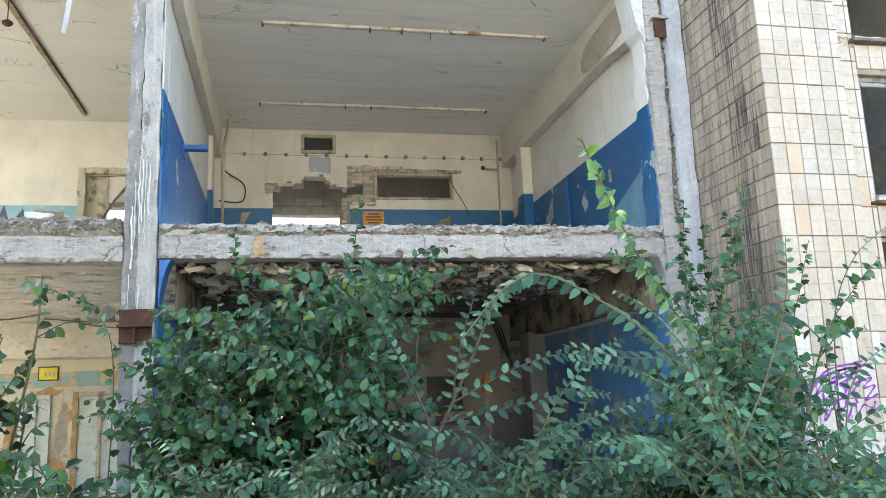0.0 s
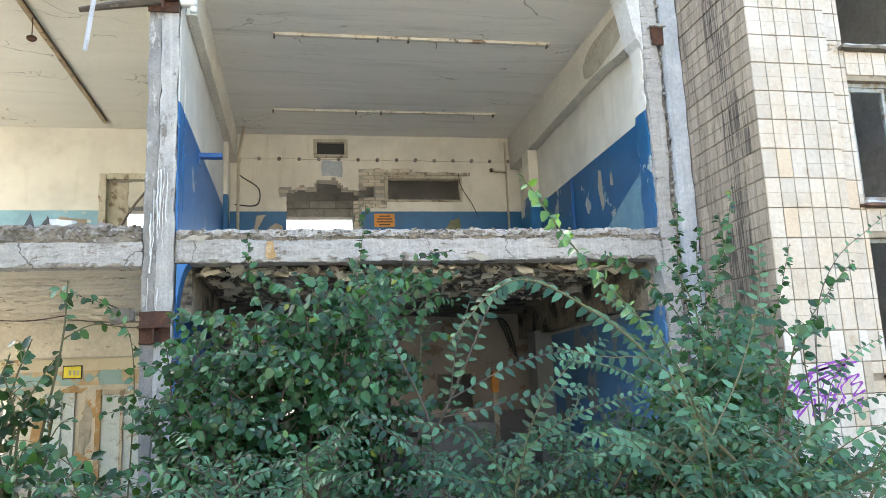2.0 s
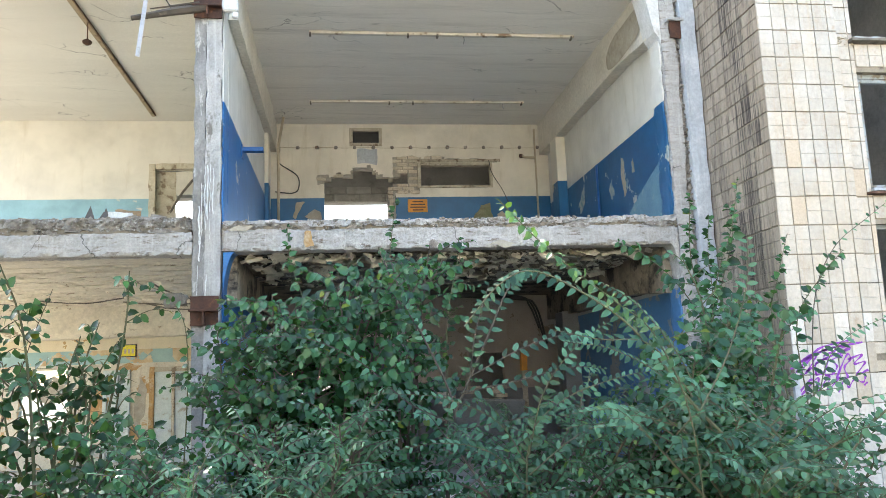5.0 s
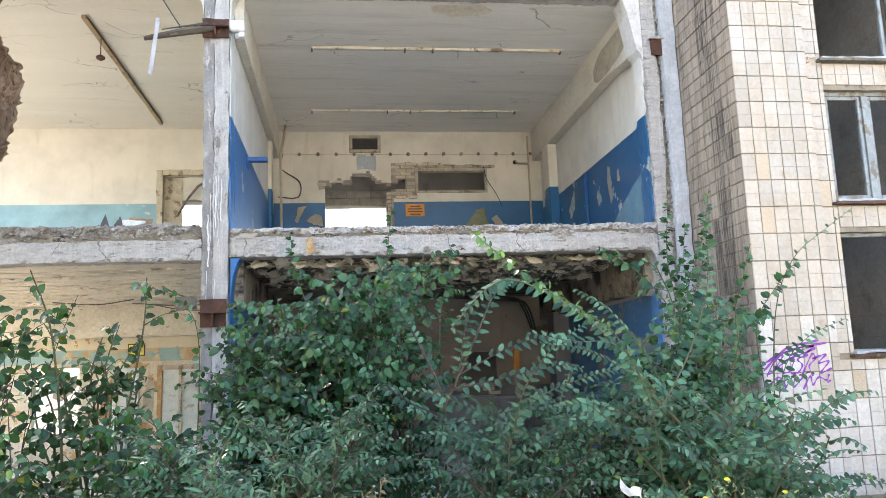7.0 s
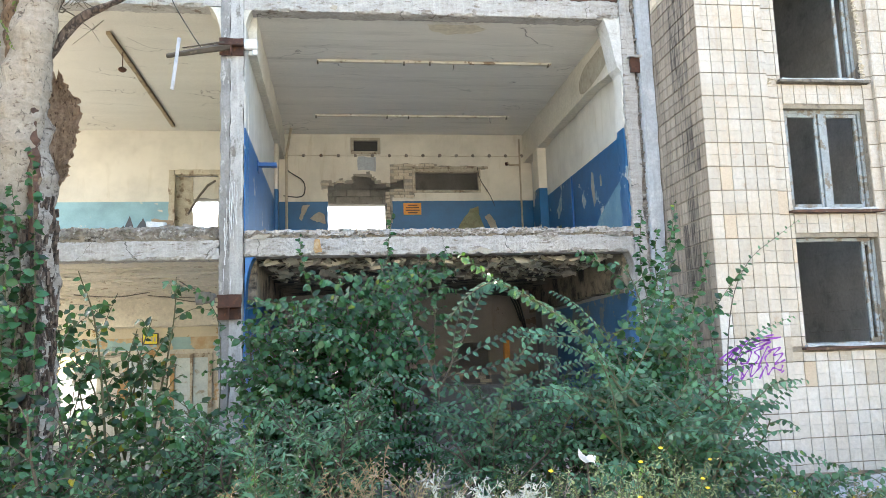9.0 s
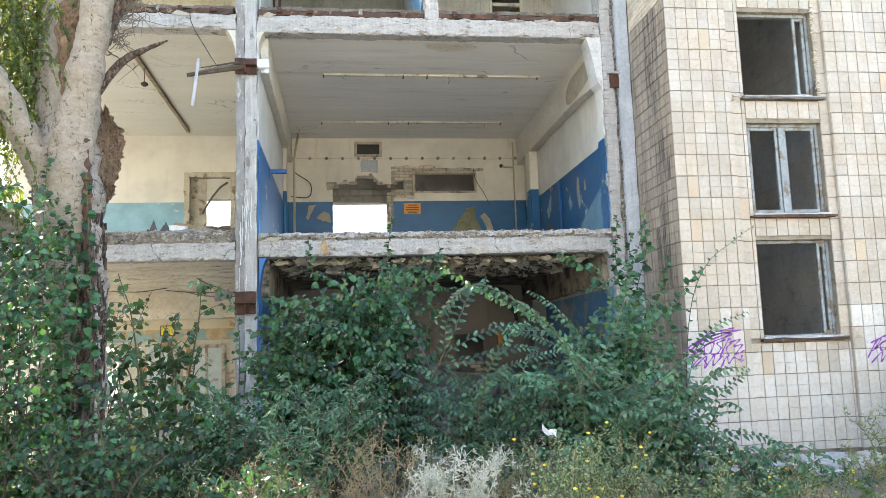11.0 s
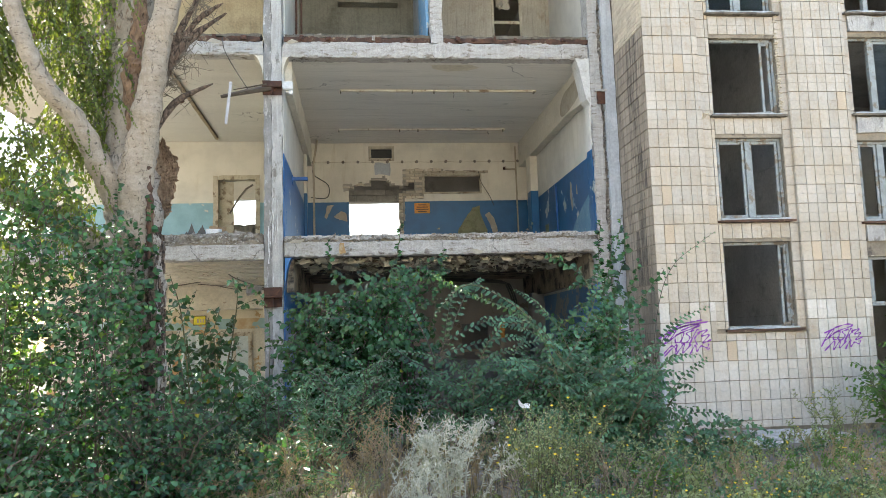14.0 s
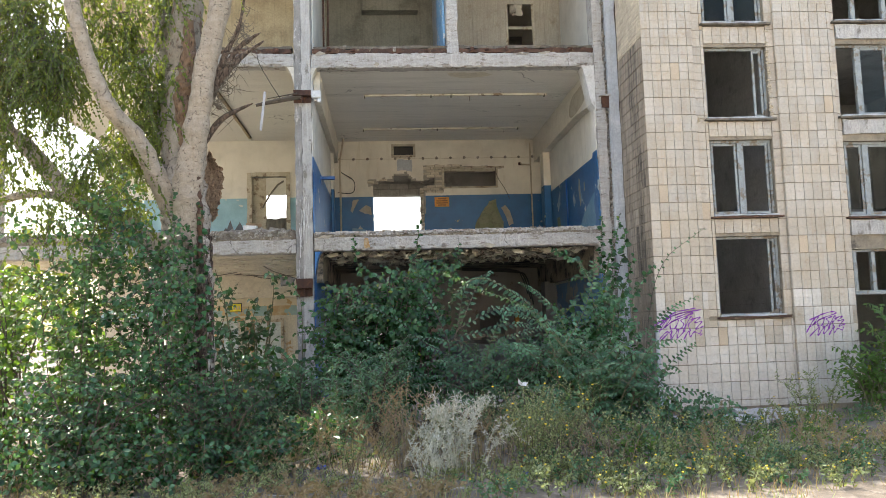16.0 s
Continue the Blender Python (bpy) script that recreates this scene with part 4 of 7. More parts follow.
structure("tower_roof", solid(TX, 12.6, TY, 13, TZ, TZ + 0.3), M["concrete"], "unseen flat tower roof added to block the sun", "roof")
structure("wall_tower_back", sheet(TX + 0.3, 12.5, 0.1, TZ, 1.2, [], 0.3, along_x(12.0)), M["dark_room"], "grey back wall of the stairwell", "wall")
well = structure("wall_stairwell", sheet(TY + 0.45, 12.0, 0.1, TZ, 1.2, [], 0.2, along_y(8.15)), M["grout"], "stairwell wall lined with dark tiles", "wall")
structure("wall_tower_end", sheet(TY + 0.4, 12.3, 0.1, TZ, 1.2, [], 0.3, along_y(12.5)), M["dark_room"], "end wall of the tower", "wall")
for nm, z in (("floor_3", 0.35), ("floor_4", 3.72), ("floor_5", 7.45)):
    structure(nm, solid(8.36, 12.5, TY + 0.42, 12.0, z - 0.2, z), M["dark_room"], "concrete landing of the stair tower", "floor")
for i in range(36):
    part("well_panel", box(bmesh.new(), 8.125, 8.148, TY + 0.45, 11.98, 0.3 + i * 0.32, 0.3 + i * 0.32 + 0.316), M["dark_room"], well)


def window_of(name, x0, x1, z0, z1, y, mull, sash, label, mat, panes=()):
    w = thing(name, label, "window", ((x0 + x1) / 2, y, z0), "stair windows", "structure")
    fy0, fy1 = y + 0.10, y + 0.17
    for a, b, c, d in ((x0, x0 + 0.05, z0, z1), (x1 - 0.05, x1, z0, z1), (x0 + 0.05, x1 - 0.05, z1 - 0.05, z1), (x0 + 0.05, x1 - 0.05, z0, z0 + 0.05)):
        part("window_frame", rough_box(a, b, fy0, fy1, c, d, 0.12, 0.004, 8, 0.01, a + c), mat, w)
    for mx in mull:
        part("mullion", rough_box(mx - 0.045, mx + 0.045, fy0 - 0.01, fy1, z0 + 0.05, z1 - 0.05, 0.15, 0.004, 8, 0.01, mx), mat, w)
    for a, b in sash:
        for s0, s1, t0, t1 in ((a, a + 0.045, z0 + 0.05, z1 - 0.05), (b - 0.045, b, z0 + 0.05, z1 - 0.05), (a + 0.045, b - 0.045, z1 - 0.1, z1 - 0.05), (a + 0.045, b - 0.045, z0 + 0.05, z0 + 0.10)):
            part("sash", solid(s0, s1, fy0 + 0.015, fy1 - 0.01, t0, t1, 0.004), mat, w)
    for a, b, c, d in panes:
        g = part("pane", box(bmesh.new(), a, b, fy0 + 0.035, fy0 + 0.039, c, d), M["glass"], w, "dusty glass pane")
        g.visible_shadow = False
    part("sill", rough_box(x0 - 0.07, x1 + 0.09, y - 0.09, y + 0.12, z0 - 0.05, z0 - 0.01, 0.1, 0.008, 7, 0.015, x0 + z0), M["rot_wood"] if z0 < 5 else M["old_wood"], w, "weathered dark sill board")
    part("ledge", rough_box(x0 - 0.02, x1 + 0.02, y - 0.06, y + 0.12, z0 - 0.008, z0 + 0.025, 0.1, 0.01, 7, 0.02, x1 + z0), M["plaster_grey"], w, "grey sheet metal ledge")
    part("lintel", rough_box(x0, x1, y + 0.02, y + 0.1, z1, z1 + 0.06, 0.1, 0.012, 7, 0.02, x0 - z0), M["frame_cream"], w, "bare lintel board")
    return w


yb = TY + BAND
window_of("window_1", *W1[0], yb, (), ((7.38, 7.52),), "empty window opening with a decayed grey frame", M["frame_paint"])
window_of("window_2", *W1[1], yb, (6.94,), ((6.39, 6.89), (6.99, 7.51)), "two-light window with peeling blue grey frame", M["frame_paint"])
window_of("window_3", *W1[2], yb, (), ((7.32, 7.51),), "empty window opening with a decayed frame at one side", M["frame_paint"])
window_of("window_4", *W1[3], yb, (6.94,), ((6.39, 6.89), (6.99, 7.51)), "stair window with glass and peeling frame", M["frame_paint"], ((6.43, 6.85, 7.75, 8.95), (7.03, 7.47, 7.75, 8.95)))
w5 = window_of("window_5", *W2[0], yb, (), (), "tall opening with a grey wooden frame", M["frame_paint"])
window_of("window_6", *W2[1], yb, (9.45, 10.1), ((9.06, 9.4), (9.5, 10.05)), "window with peeling frame and dusty panes", M["frame_paint"], ((9.1, 9.38, 3.95, 5.2), (9.55, 10.0, 3.95, 5.2)))
window_of("window_7", *W2[2], yb, (9.45, 10.1), ((9.5, 10.05),), "window with a peeling grey frame", M["frame_paint"], ((9.55, 10.0, 5.85, 7.1),))
window_of("window_8", *W2[3], yb, (9.45, 10.1), (), "upper window with a peeling grey frame", M["frame_paint"])
part("transom", solid(9.04, 10.7, yb + 0.09, yb + 0.18, 2.30, 2.38), M["frame_paint"], w5)
for x in (9.08, 9.45, 10.1):
    part("mullion", rough_box(x - 0.04, x + 0.04, yb + 0.09, yb + 0.17, 2.38, 3.12, 0.12, 0.005, 8, 0.01, x), M["frame_paint"], w5)
for i, w in enumerate(W2[1:]):
    structure("spandrel_%d" % (i + 1), rough_box(8.99, 10.75, yb - 0.04, yb + 0.02, w[2] - 0.36, w[2] - 0.07, 0.1, 0.015, 5, 0.03, i), M["concrete"], "bare concrete spandrel under the window", "wall")

# tiles, row by row
TW, TH, PITCH, RISE, ROW0 = 0.171, 0.328, 0.178, 0.3367, 3.79 - 0.3367 * 11


def tile_mesh(name, w, h, mat, halves=1, split=0.0004):
    """A tile with eased edges; a pair butted tight shares one bed."""
    bm = bmesh.new()
    hh = h / halves
    for k in range(halves):
        zc = -h / 2 + hh * (k + 0.5)
        dy = 0.0012 * k
        s = ((-1, -1), (1, -1), (1, 1), (-1, 1))
        g = split if halves > 1 else 0.0
        f = [bm.verts.new((sx * (w / 2 - 0.004), dy, zc + sz * (hh / 2 - (0.0018 if halves > 1 else 0.004) - g))) for sx, sz in s]
        e = [bm.verts.new((sx * w / 2, 0.004, zc + sz * (hh / 2 - g))) for sx, sz in s]
        b = [bm.verts.new((sx * w / 2, 0.03, zc + sz * (hh / 2 - g))) for sx, sz in s]
        bm.faces.new(f)
        for p, q in ((f, e), (e, b)):
            for i in range(4):
                bm.faces.new((p[i], p[(i + 1) % 4], q[(i + 1) % 4], q[i]))
    me = finish(bm, name)
    me.materials.append(mat)
    return me


tile_me = tile_mesh("tile", TW, TH, M["tile"], 2)
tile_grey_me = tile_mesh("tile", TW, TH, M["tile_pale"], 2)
tile_ochre_me = tile_mesh("tile", TW, TH, M["tile_ochre"])
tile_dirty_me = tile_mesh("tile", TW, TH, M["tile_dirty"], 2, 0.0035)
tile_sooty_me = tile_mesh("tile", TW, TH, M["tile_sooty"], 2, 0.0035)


def tile_field(parent, me, u0, u1, z0, z1, at, rz, gone=0.0, pitch=PITCH, rise=RISE, row0=ROW0):
    r = int((z0 - row0) // rise)
    while row0 + r * rise < z1:
        a, b = max(z0, row0 + r * rise), min(z1, row0 + (r + 1) * rise)
        u = u0
        while u < u1 - 0.03 and b - a > 0.05:
            e = min(u1, u + pitch)
            if rng.random() > gone:
                x, y = at((u + e) / 2)
                off = rng.uniform(-0.002, 0.002)
                s = math.sin(rz)
                odd = rng.random()
                use = tile_ochre_me if odd < 0.02 and me is tile_me else me
                # More pale tiles towards the foot, where glare is put into the colour.
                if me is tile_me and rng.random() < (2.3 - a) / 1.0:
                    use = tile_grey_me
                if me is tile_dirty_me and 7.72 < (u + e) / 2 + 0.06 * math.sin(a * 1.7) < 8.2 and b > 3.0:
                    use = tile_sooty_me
                piece("tile", use, parent, x + off * s, y + off, (a + b) / 2 + rng.uniform(-.002, .002), rz + rng.uniform(-.006, .006), (e - u - 0.008) / TW, (b - a - (0.011 if me is tile_dirty_me else 0.009) - rng.uniform(0, 0.004)) / TH, rng.uniform(-.004, .004))
            u = e
        r += 1


def fx(y):
    return lambda u: (u, y)


TOPZ = 9.3
tile_field(tower, tile_me, TX, 6.08, 0.3, TOPZ, fx(TY), 0)
tile_field(pier2, tile_me, 7.73, 8.86, 0.3, TOPZ, fx(TY), 0)
reveal_me = tile_mesh("tile", TW, TH, M["tile"])
tile_field(pier2, reveal_me, TY + 0.004, TY + BAND + 0.012, 0.3, TOPZ, lambda u: (7.722, u), -math.pi / 2, 0, BAND + 0.01)
tile_field(band, tile_me, 6.085, 6.325, 1.97, TOPZ, fx(yb), 0)
tile_field(band, tile_me, 7.575, 7.728, 1.97, TOPZ, fx(yb), 0, 0.0)
tile_field(band, tile_me, 6.085, 7.728, 0.3, 1.90, fx(yb), 0)
for lo, hi in ((3.53, 3.80), (5.39, 5.68), (7.22, 7.56), (9.1, 9.4)):
    tile_field(band, tile_me, 6.33, 7.57, lo, hi, fx(yb), 0, 0.0, PITCH, hi - lo + 0.01, lo - 0.005)
tile_field(band2, tile_me, 8.865, 8.985, 0.3, TOPZ, fx(yb), 0, 0.0)
tile_field(band2, tile_me, 10.755, 12.4, 0.3, TOPZ, fx(yb), 0, 0.0)
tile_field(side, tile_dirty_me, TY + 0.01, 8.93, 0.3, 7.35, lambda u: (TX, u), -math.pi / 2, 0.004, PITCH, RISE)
pale_me = tile_mesh("brick", TW, TH, M["brick"])
tile_field(side, pale_me, TY + 0.01, 8.93, 7.36, 9.6, lambda u: (TX, u), -math.pi / 2, 0.0, 0.25, 0.078)

# tiles broken away beside the stair window
bm = bmesh.new()
for _ in range(90):
    z = rng.uniform(5.7, 7.6)
    chunk(bm, (7.585 + rng.uniform(-.012, .03), yb - 0.004 + rng.uniform(-.01, .012), z), rng.uniform(0.010, 0.032), 0.7)
for _ in range(40):
    chunk(bm, (rng.uniform(6.0, 6.32), yb - 0.002, 5.72 + rng.uniform(-.06, .05)), rng.uniform(0.008, 0.022), 0.7)
tagged(part("broken_tile_mass", bm, M["brick"], band, "jagged bits of brick and broken tile"), kind="stuff")

# ---- fittings of the upper rooms ----
def batten(x0, x1, y, z):
    t = thing("lamp_batten", "long cream lamp batten without tubes on the ceiling", "ceiling light", ((x0 + x1) / 2, y, z), "ceiling battens")
    part("channel", rough_box(x0, x1, y - 0.035, y + 0.035, z, z + 0.045, 0.2, 0.004, 4, 0.004, y), M["strip"], t)
    for k in (0.0, 0.36, 0.47, 0.985):
        xx = x0 + (x1 - x0) * k
        part("lamp_holder", solid(xx, xx + 0.03, y - 0.045, y + 0.045, z - 0.03, z + 0.02, 0.004), M["old_wood"], t)
    return t


batten(-0.29, 3.97, 10.93, 7.265)
batten(-0.41, 3.85, 14.05, 7.265)
w = thing("lamp_wire", "short loose wire ends hanging from the ceiling", "wire", (2.2, 10.9, 7.2))
part("strand", tube(bmesh.new(), [(2.15, 10.93, 7.26), (2.16, 10.92, 7.2), (2.14, 10.9, 7.13)], 0.006, 5), M["cable"], w)
w = thing("lamp_wire", "short loose wire end hanging from the ceiling", "wire", (3.4, 14.0, 7.2))
part("strand", tube(bmesh.new(), [(3.42, 14.05, 7.26), (3.40, 14.04, 7.2), (3.43, 14.02, 7.15)], 0.006, 5), M["cable"], w)

vent = thing("vent_window", "small wooden vent frame with dark mesh", "vent", (0.71, YB, 7.0))
for a, b, c, d in ((0.36, 0.43, 6.83, 7.23), (0.99, 1.06, 6.83, 7.23), (0.43, 0.99, 7.16, 7.23), (0.43, 0.99, 6.83, 6.90)):
    part("frame_bar", solid(a, b, YB - 0.03, YB + 0.05, c, d, 0.006), M["frame_cream"], vent)
part("mesh_panel", solid(0.43, 0.99, YB + 0.06, YB + 0.07, 6.90, 7.16, 0.0), M["cable"], vent)

bw = thing("window_10", "shallow inner window with cream wooden frame", "window", (2.6, YB, 6.15), "", "structure")
for a, b, c, d in ((1.80, 1.87, 5.90, 6.46), (3.38, 3.44, 5.90, 6.46), (1.87, 3.38, 6.40, 6.46), (1.87, 3.38, 5.90, 5.95)):
    part("window_frame", solid(a, b, YB - 0.025, YB + 0.1, c, d, 0.005), M["frame_cream"], bw)
part("lintel", rough_box(1.55, 3.62, YB - 0.02, YB + 0.05, 6.475, 6.535, 0.1, 0.012, 6, 0.02), M["frame_cream"], bw, "bare timber lintel")

sg = thing("warning_sign", "orange warning sign with dark lines of print", "sign", (1.78, YB, 5.5))
part("plate", solid(1.57, 1.99, YB - 0.014, YB - 0.004, 5.37, 5.65, 0.002), M["orange"], sg)
for i, (a, b) in enumerate(((0.10, 0.33), (0.06, 0.37), (0.05, 0.38), (0.10, 0.33))):
    part("print_bar", solid(1.57 + a, 1.57 + b, YB - 0.0165, YB - 0.0145, 5.585 - i * 0.06, 5.61 - i * 0.06, 0.0), M["ink"], sg)

run = thing("cable_run", "thin cable on round fixings along the wall", "cable", (1.6, YB, 6.78))
part("line", tube(bmesh.new(), [(-1.2 + i * 0.29, YB - 0.008, 6.80 - 0.001 * i + 0.008 * math.sin(i * 2.1)) for i in range(21)], 0.006, 5), M["pipe_cream"], run)
for i in range(15):
    bm = bmesh.new()
    tube(bm, [(-1.13 + i * 0.40, YB - 0.03, 6.80), (-1.13 + i * 0.40, YB + 0.01, 6.80)], [0.03 + rng.uniform(0, .012), 0.045], 8, 0.2, 30)
    part("fixing", bm, M["rubble"], run)

loop = thing("loose_cable", "black cable looping down from the wall", "cable", (-0.8, YB, 6.2))
part("line", tube(bmesh.new(), spline([(-1.10, YB - 0.05, 6.75), (-1.12, YB - 0.08, 6.45), (-0.75, YB - 0.06, 6.18), (-0.72, YB - 0.06, 5.9), (-0.85, YB - 0.05, 5.80), (-1.2, YB - 0.05, 5.83)], 24), 0.013, 6), M["cable"], loop, "", True)
pr = thing("wall_pipe", "cream painted pipe rising in the corner", "pipe", (4.42, YB, 5.5))
part("riser", tube(bmesh.new(), [(4.40, YB - 0.06, FLOOR1), (4.40, YB - 0.06, 5.6), (4.40, YB - 0.06, 7.2)], 0.022, 8), M["pipe_cream"], pr, "", True)
part("branch", tube(bmesh.new(), [(4.40, YB - 0.06, 6.55), (4.15, YB - 0.06, 6.56), (4.08, YB - 0.09, 6.60)], 0.028, 8), M["pipe_cream"], pr, "", True)
part("end_cap", tube(bmesh.new(), [(4.10, YB - 0.1, 6.58), (4.06, YB - 0.06, 6.58)], 0.045, 8), M["rust"], pr)
pr = thing("wall_pipe", "cream pipe beside the pilaster", "pipe", (-1.1, 14.6, 5.5))
part("riser", tube(bmesh.new(), [(-1.08, 14.8, FLOOR1), (-1.08, 14.8, 6.6), (-0.98, 14.9, 7.25)], 0.03, 8), M["pipe_cream"], pr, "", True)
pr = thing("wall_pipe", "blue painted pipe on the side wall", "pipe", (4.68, 12.2, 4.8))
part("riser", tube(bmesh.new(), [(4.67, 12.3, FLOOR1), (4.67, 12.3, 5.5)], 0.022, 8), M["blue_paint"], pr, "", True)
wire = thing("hanging_wire", "thin wire dangling beside the inner window", "wire", (3.5, YB, 6.0))
part("strand", tube(bmesh.new(), spline([(3.36, YB - 0.05, 6.5), (3.42, YB - 0.06, 6.2), (3.62, YB - 0.07, 5.85), (3.75, YB - 0.07, 5.55)], 14), 0.008, 5), M["cable"], wire)

bar = thing("wall_bracket", "blue painted steel bracket on the side wall", "bracket", (-1.2, 10.8, 5.34))
part("arm", solid(-1.299, -0.98, 10.74, 10.86, 5.32, 5.385, 0.004), M["blue_paint"], bar)
part("foot_plate", solid(-1.299, -1.28, 10.70, 10.90, 5.22, 5.42, 0.004), M["blue_paint"], bar)


def steel_collar(name, x0, x1, z0, z1, arm, label):
    c = thing(name, label, "steel bracket", ((x0 + x1) / 2, 9.0, (z0 + z1) / 2), "steel collars")
    part("plate", rough_box(x0, x1, 8.955, 8.985, z0, z1, 0.08, 0.008, 9, 0.02), M["rust"], c)
    part("flange", solid(x0, x1, 8.86, 8.955, (z0 + z1) / 2 - 0.012, (z0 + z1) / 2 + 0.012, 0.003), M["rust"], c)
    part("web", solid((x0 + x1) / 2 - 0.012, (x0 + x1) / 2 + 0.012, 8.87, 8.954, z0, (z0 + z1) / 2 - 0.013, 0.003), M["rust"], c)
    return c


steel_collar("steel_collar", -1.68, -1.32, 6.57, 6.84, True, "rusty steel bracket welded across the column")
steel_collar("steel_collar", -1.68, -1.34, 2.62, 2.98, False, "rusty steel bracket across the lower column")
rc = thing("steel_pocket", "rusty steel plate sunk into the column", "steel bracket", (4.82, 9.0, 6.55))
part("plate", rough_box(4.70, 4.88, 8.94, 8.98, 6.40, 6.64, 0.06, 0.01, 9, 0.02), M["rust"], rc)
part("lip", rough_box(4.66, 4.90, 8.90, 8.99, 6.64, 6.68, 0.06, 0.015, 9, 0.02), M["concrete"], rc)
arm = thing("fallen_batten", "splintered grey timber jutting from the column", "timber", (-2.1, 8.92, 6.75))
part("beam", tube(bmesh.new(), [(-1.5, 8.93, 6.70), (-1.9, 8.90, 6.62), (-2.42, 8.87, 6.50)], [0.055, 0.055, 0.03], 6, 0.25, 14), M["old_wood_dark"], arm)
part("splinter", tube(bmesh.new(), [(-1.6, 8.93, 6.76), (-2.2, 8.89, 6.64)], [0.02, 0.008], 5, 0.3, 20), M["old_wood_dark"], arm)
strip = thing("hanging_strip", "white metal strip dangling from the timber", "metal strip", (-2.36, 8.8, 6.6))
bm = bmesh.new()
box(bm, -0.024, 0.024, -0.004, 0.004, -0.40, 0.40, 0.004, Matrix.Translation((-2.27, 8.80, 6.36)) @ Euler((0.05, 0.10, 0.5)).to_matrix().to_4x4())
part("strip", bm, M["pale_metal"], strip)
hw = thing("hanging_wire", "thin dark wire hanging in front of the cream room", "wire", (-2.0, 8.9, 7.2))
part("strand", tube(bmesh.new(), spline([(-2.42, 9.03, 7.70), (-2.36, 8.95, 7.40), (-2.12, 8.88, 6.95), (-1.92, 8.89, 6.63)], 14), 0.008, 5), M["cable"], hw)
ins = thing("junction_box", "white ceramic junction box beside the column", "box", (-1.22, 8.98, 6.73))
part("box", solid(-1.318, -1.12, 8.93, 9.04, 6.66, 6.82, 0.02), M["white_paint"], ins)
part("spout", solid(-1.2, -1.12, 8.95, 9.02, 6.58, 6.66, 0.015), M["white_paint"], ins)

tray = thing("ceiling_batten", "long rusty lamp batten on the cream ceiling", "ceiling light", (-3.55, 12.6, 7.35))
part("channel", rough_box(-3.615, -3.545, 10.05, 15.1, 7.325, 7.376, 0.15, 0.008, 4, 0.01), M["rust_strip"], tray)
part("conduit", tube(bmesh.new(), [(-3.535, 10.1, 7.35), (-3.53, 12, 7.352), (-3.535, 15.0, 7.35)], 0.008, 6), M["rust"], tray)
part("hook", tube(bmesh.new(), [(-3.55, 10.8, 7.33), (-3.55, 10.8, 7.05)], 0.008, 5), M["rust"], tray)
part("lamp_cap", tube(bmesh.new(), [(-3.55, 10.8, 7.06), (-3.55, 10.8, 7.03), (-3.55, 10.8, 7.0), (-3.55, 10.8, 6.97)], [0.025, 0.07, 0.065, 0.02], 10), M["rust"], tray)

# wrecked doorway of the cream room
dw = thing("door_1", "wrecked door frame with torn panels and a hole", "door", (-3.14, YB, FLOOR1), "", "structure")
for a, b, c, d in ((-3.76, -3.62, FLOOR1, 6.46), (-2.66, -2.54, FLOOR1, 6.46), (-3.62, -2.66, 6.34, 6.46)):
    part("door_frame", rough_box(a, b, YB - 0.04, YB + 0.12, c, d, 0.12, 0.01, 6, 0.02, a), M["frame_cream"], dw)
part("panel", rough_box(-3.70, -3.24, YB + 0.12, YB + 0.17, FLOOR1, 6.33, 0.1, 0.015, 5, 0.03), M["frame_cream"], dw, "torn cream board")
part("panel", rough_box(-3.30, -2.66, YB + 0.14, YB + 0.18, 5.82, 6.33, 0.1, 0.02, 5, 0.04), M["wall_aqua"], dw, "broken upper panel")
part("panel", rough_box(-3.30, -2.66, YB + 0.14, YB + 0.18, FLOOR1, 5.16, 0.1, 0.02, 5, 0.06), M["old_wood"], dw, "broken lower boards")
part("stick", tube(bmesh.new(), [(-3.35, YB + 0.1, 5.45), (-3.1, YB + 0.05, 5.85), (-2.9, YB + 0.02, 6.1), (-2.72, YB, 6.2)], 0.025, 6, 0.3, 12), M["old_wood"], dw)
dj = thing("door_jamb", "torn brick edge of the doorway", "bricks", (1.2, YB, 4.8))
for i in range(23):
    part("brick", rough_box(1.14 + rng.uniform(0, .06), 1.268, YB + 0.03, YB + 0.16, FLOOR1 + i * 0.09, FLOOR1 + i * 0.09 + 0.075, 0.08, 0.008, 9, 0.02, i), M["brick"], dj)

# flaked patches in the paint
def flaked(name, place, outline, mat, label, k=0.0):
    """A ragged patch 4 mm proud; place(u, z) gives its points, outline its rough corners."""
    bm = bmesh.new()
    pts = []
    for i, (u, z) in enumerate(outline):
        u2, z2 = outline[(i + 1) % len(outline)]
        for j in range(7):
            f = j / 7
            a, c = u + (u2 - u) * f, z + (z2 - z) * f
            pts.append((a + 0.035 * nz((a, c, k), 6) + 0.02 * nz((a, c, k), 17), c + 0.035 * nz((c, a, k + 4), 6) + 0.02 * nz((a, c, k + 2), 17)))
    bm.faces.new([bm.verts.new(place(*p)) for p in pts])
    bmesh.ops.triangulate(bm, faces=bm.faces[:])
    return structure(name, bm, mat, label, "plaster")


def on_back(u, z):
    return (u, YB - 0.004, z)


def on_right(u, z):
    return (4.696, u, z)


flaked("bare_patch_1", on_back, [(2.55, 4.0), (2.75, 4.9), (2.95, 5.2), (3.15, 5.5), (3.35, 5.55), (3.4, 5.2), (3.55, 4.9), (3.5, 4.0)], M["olive"], "olive patch of bare plaster in the blue dado", 1)
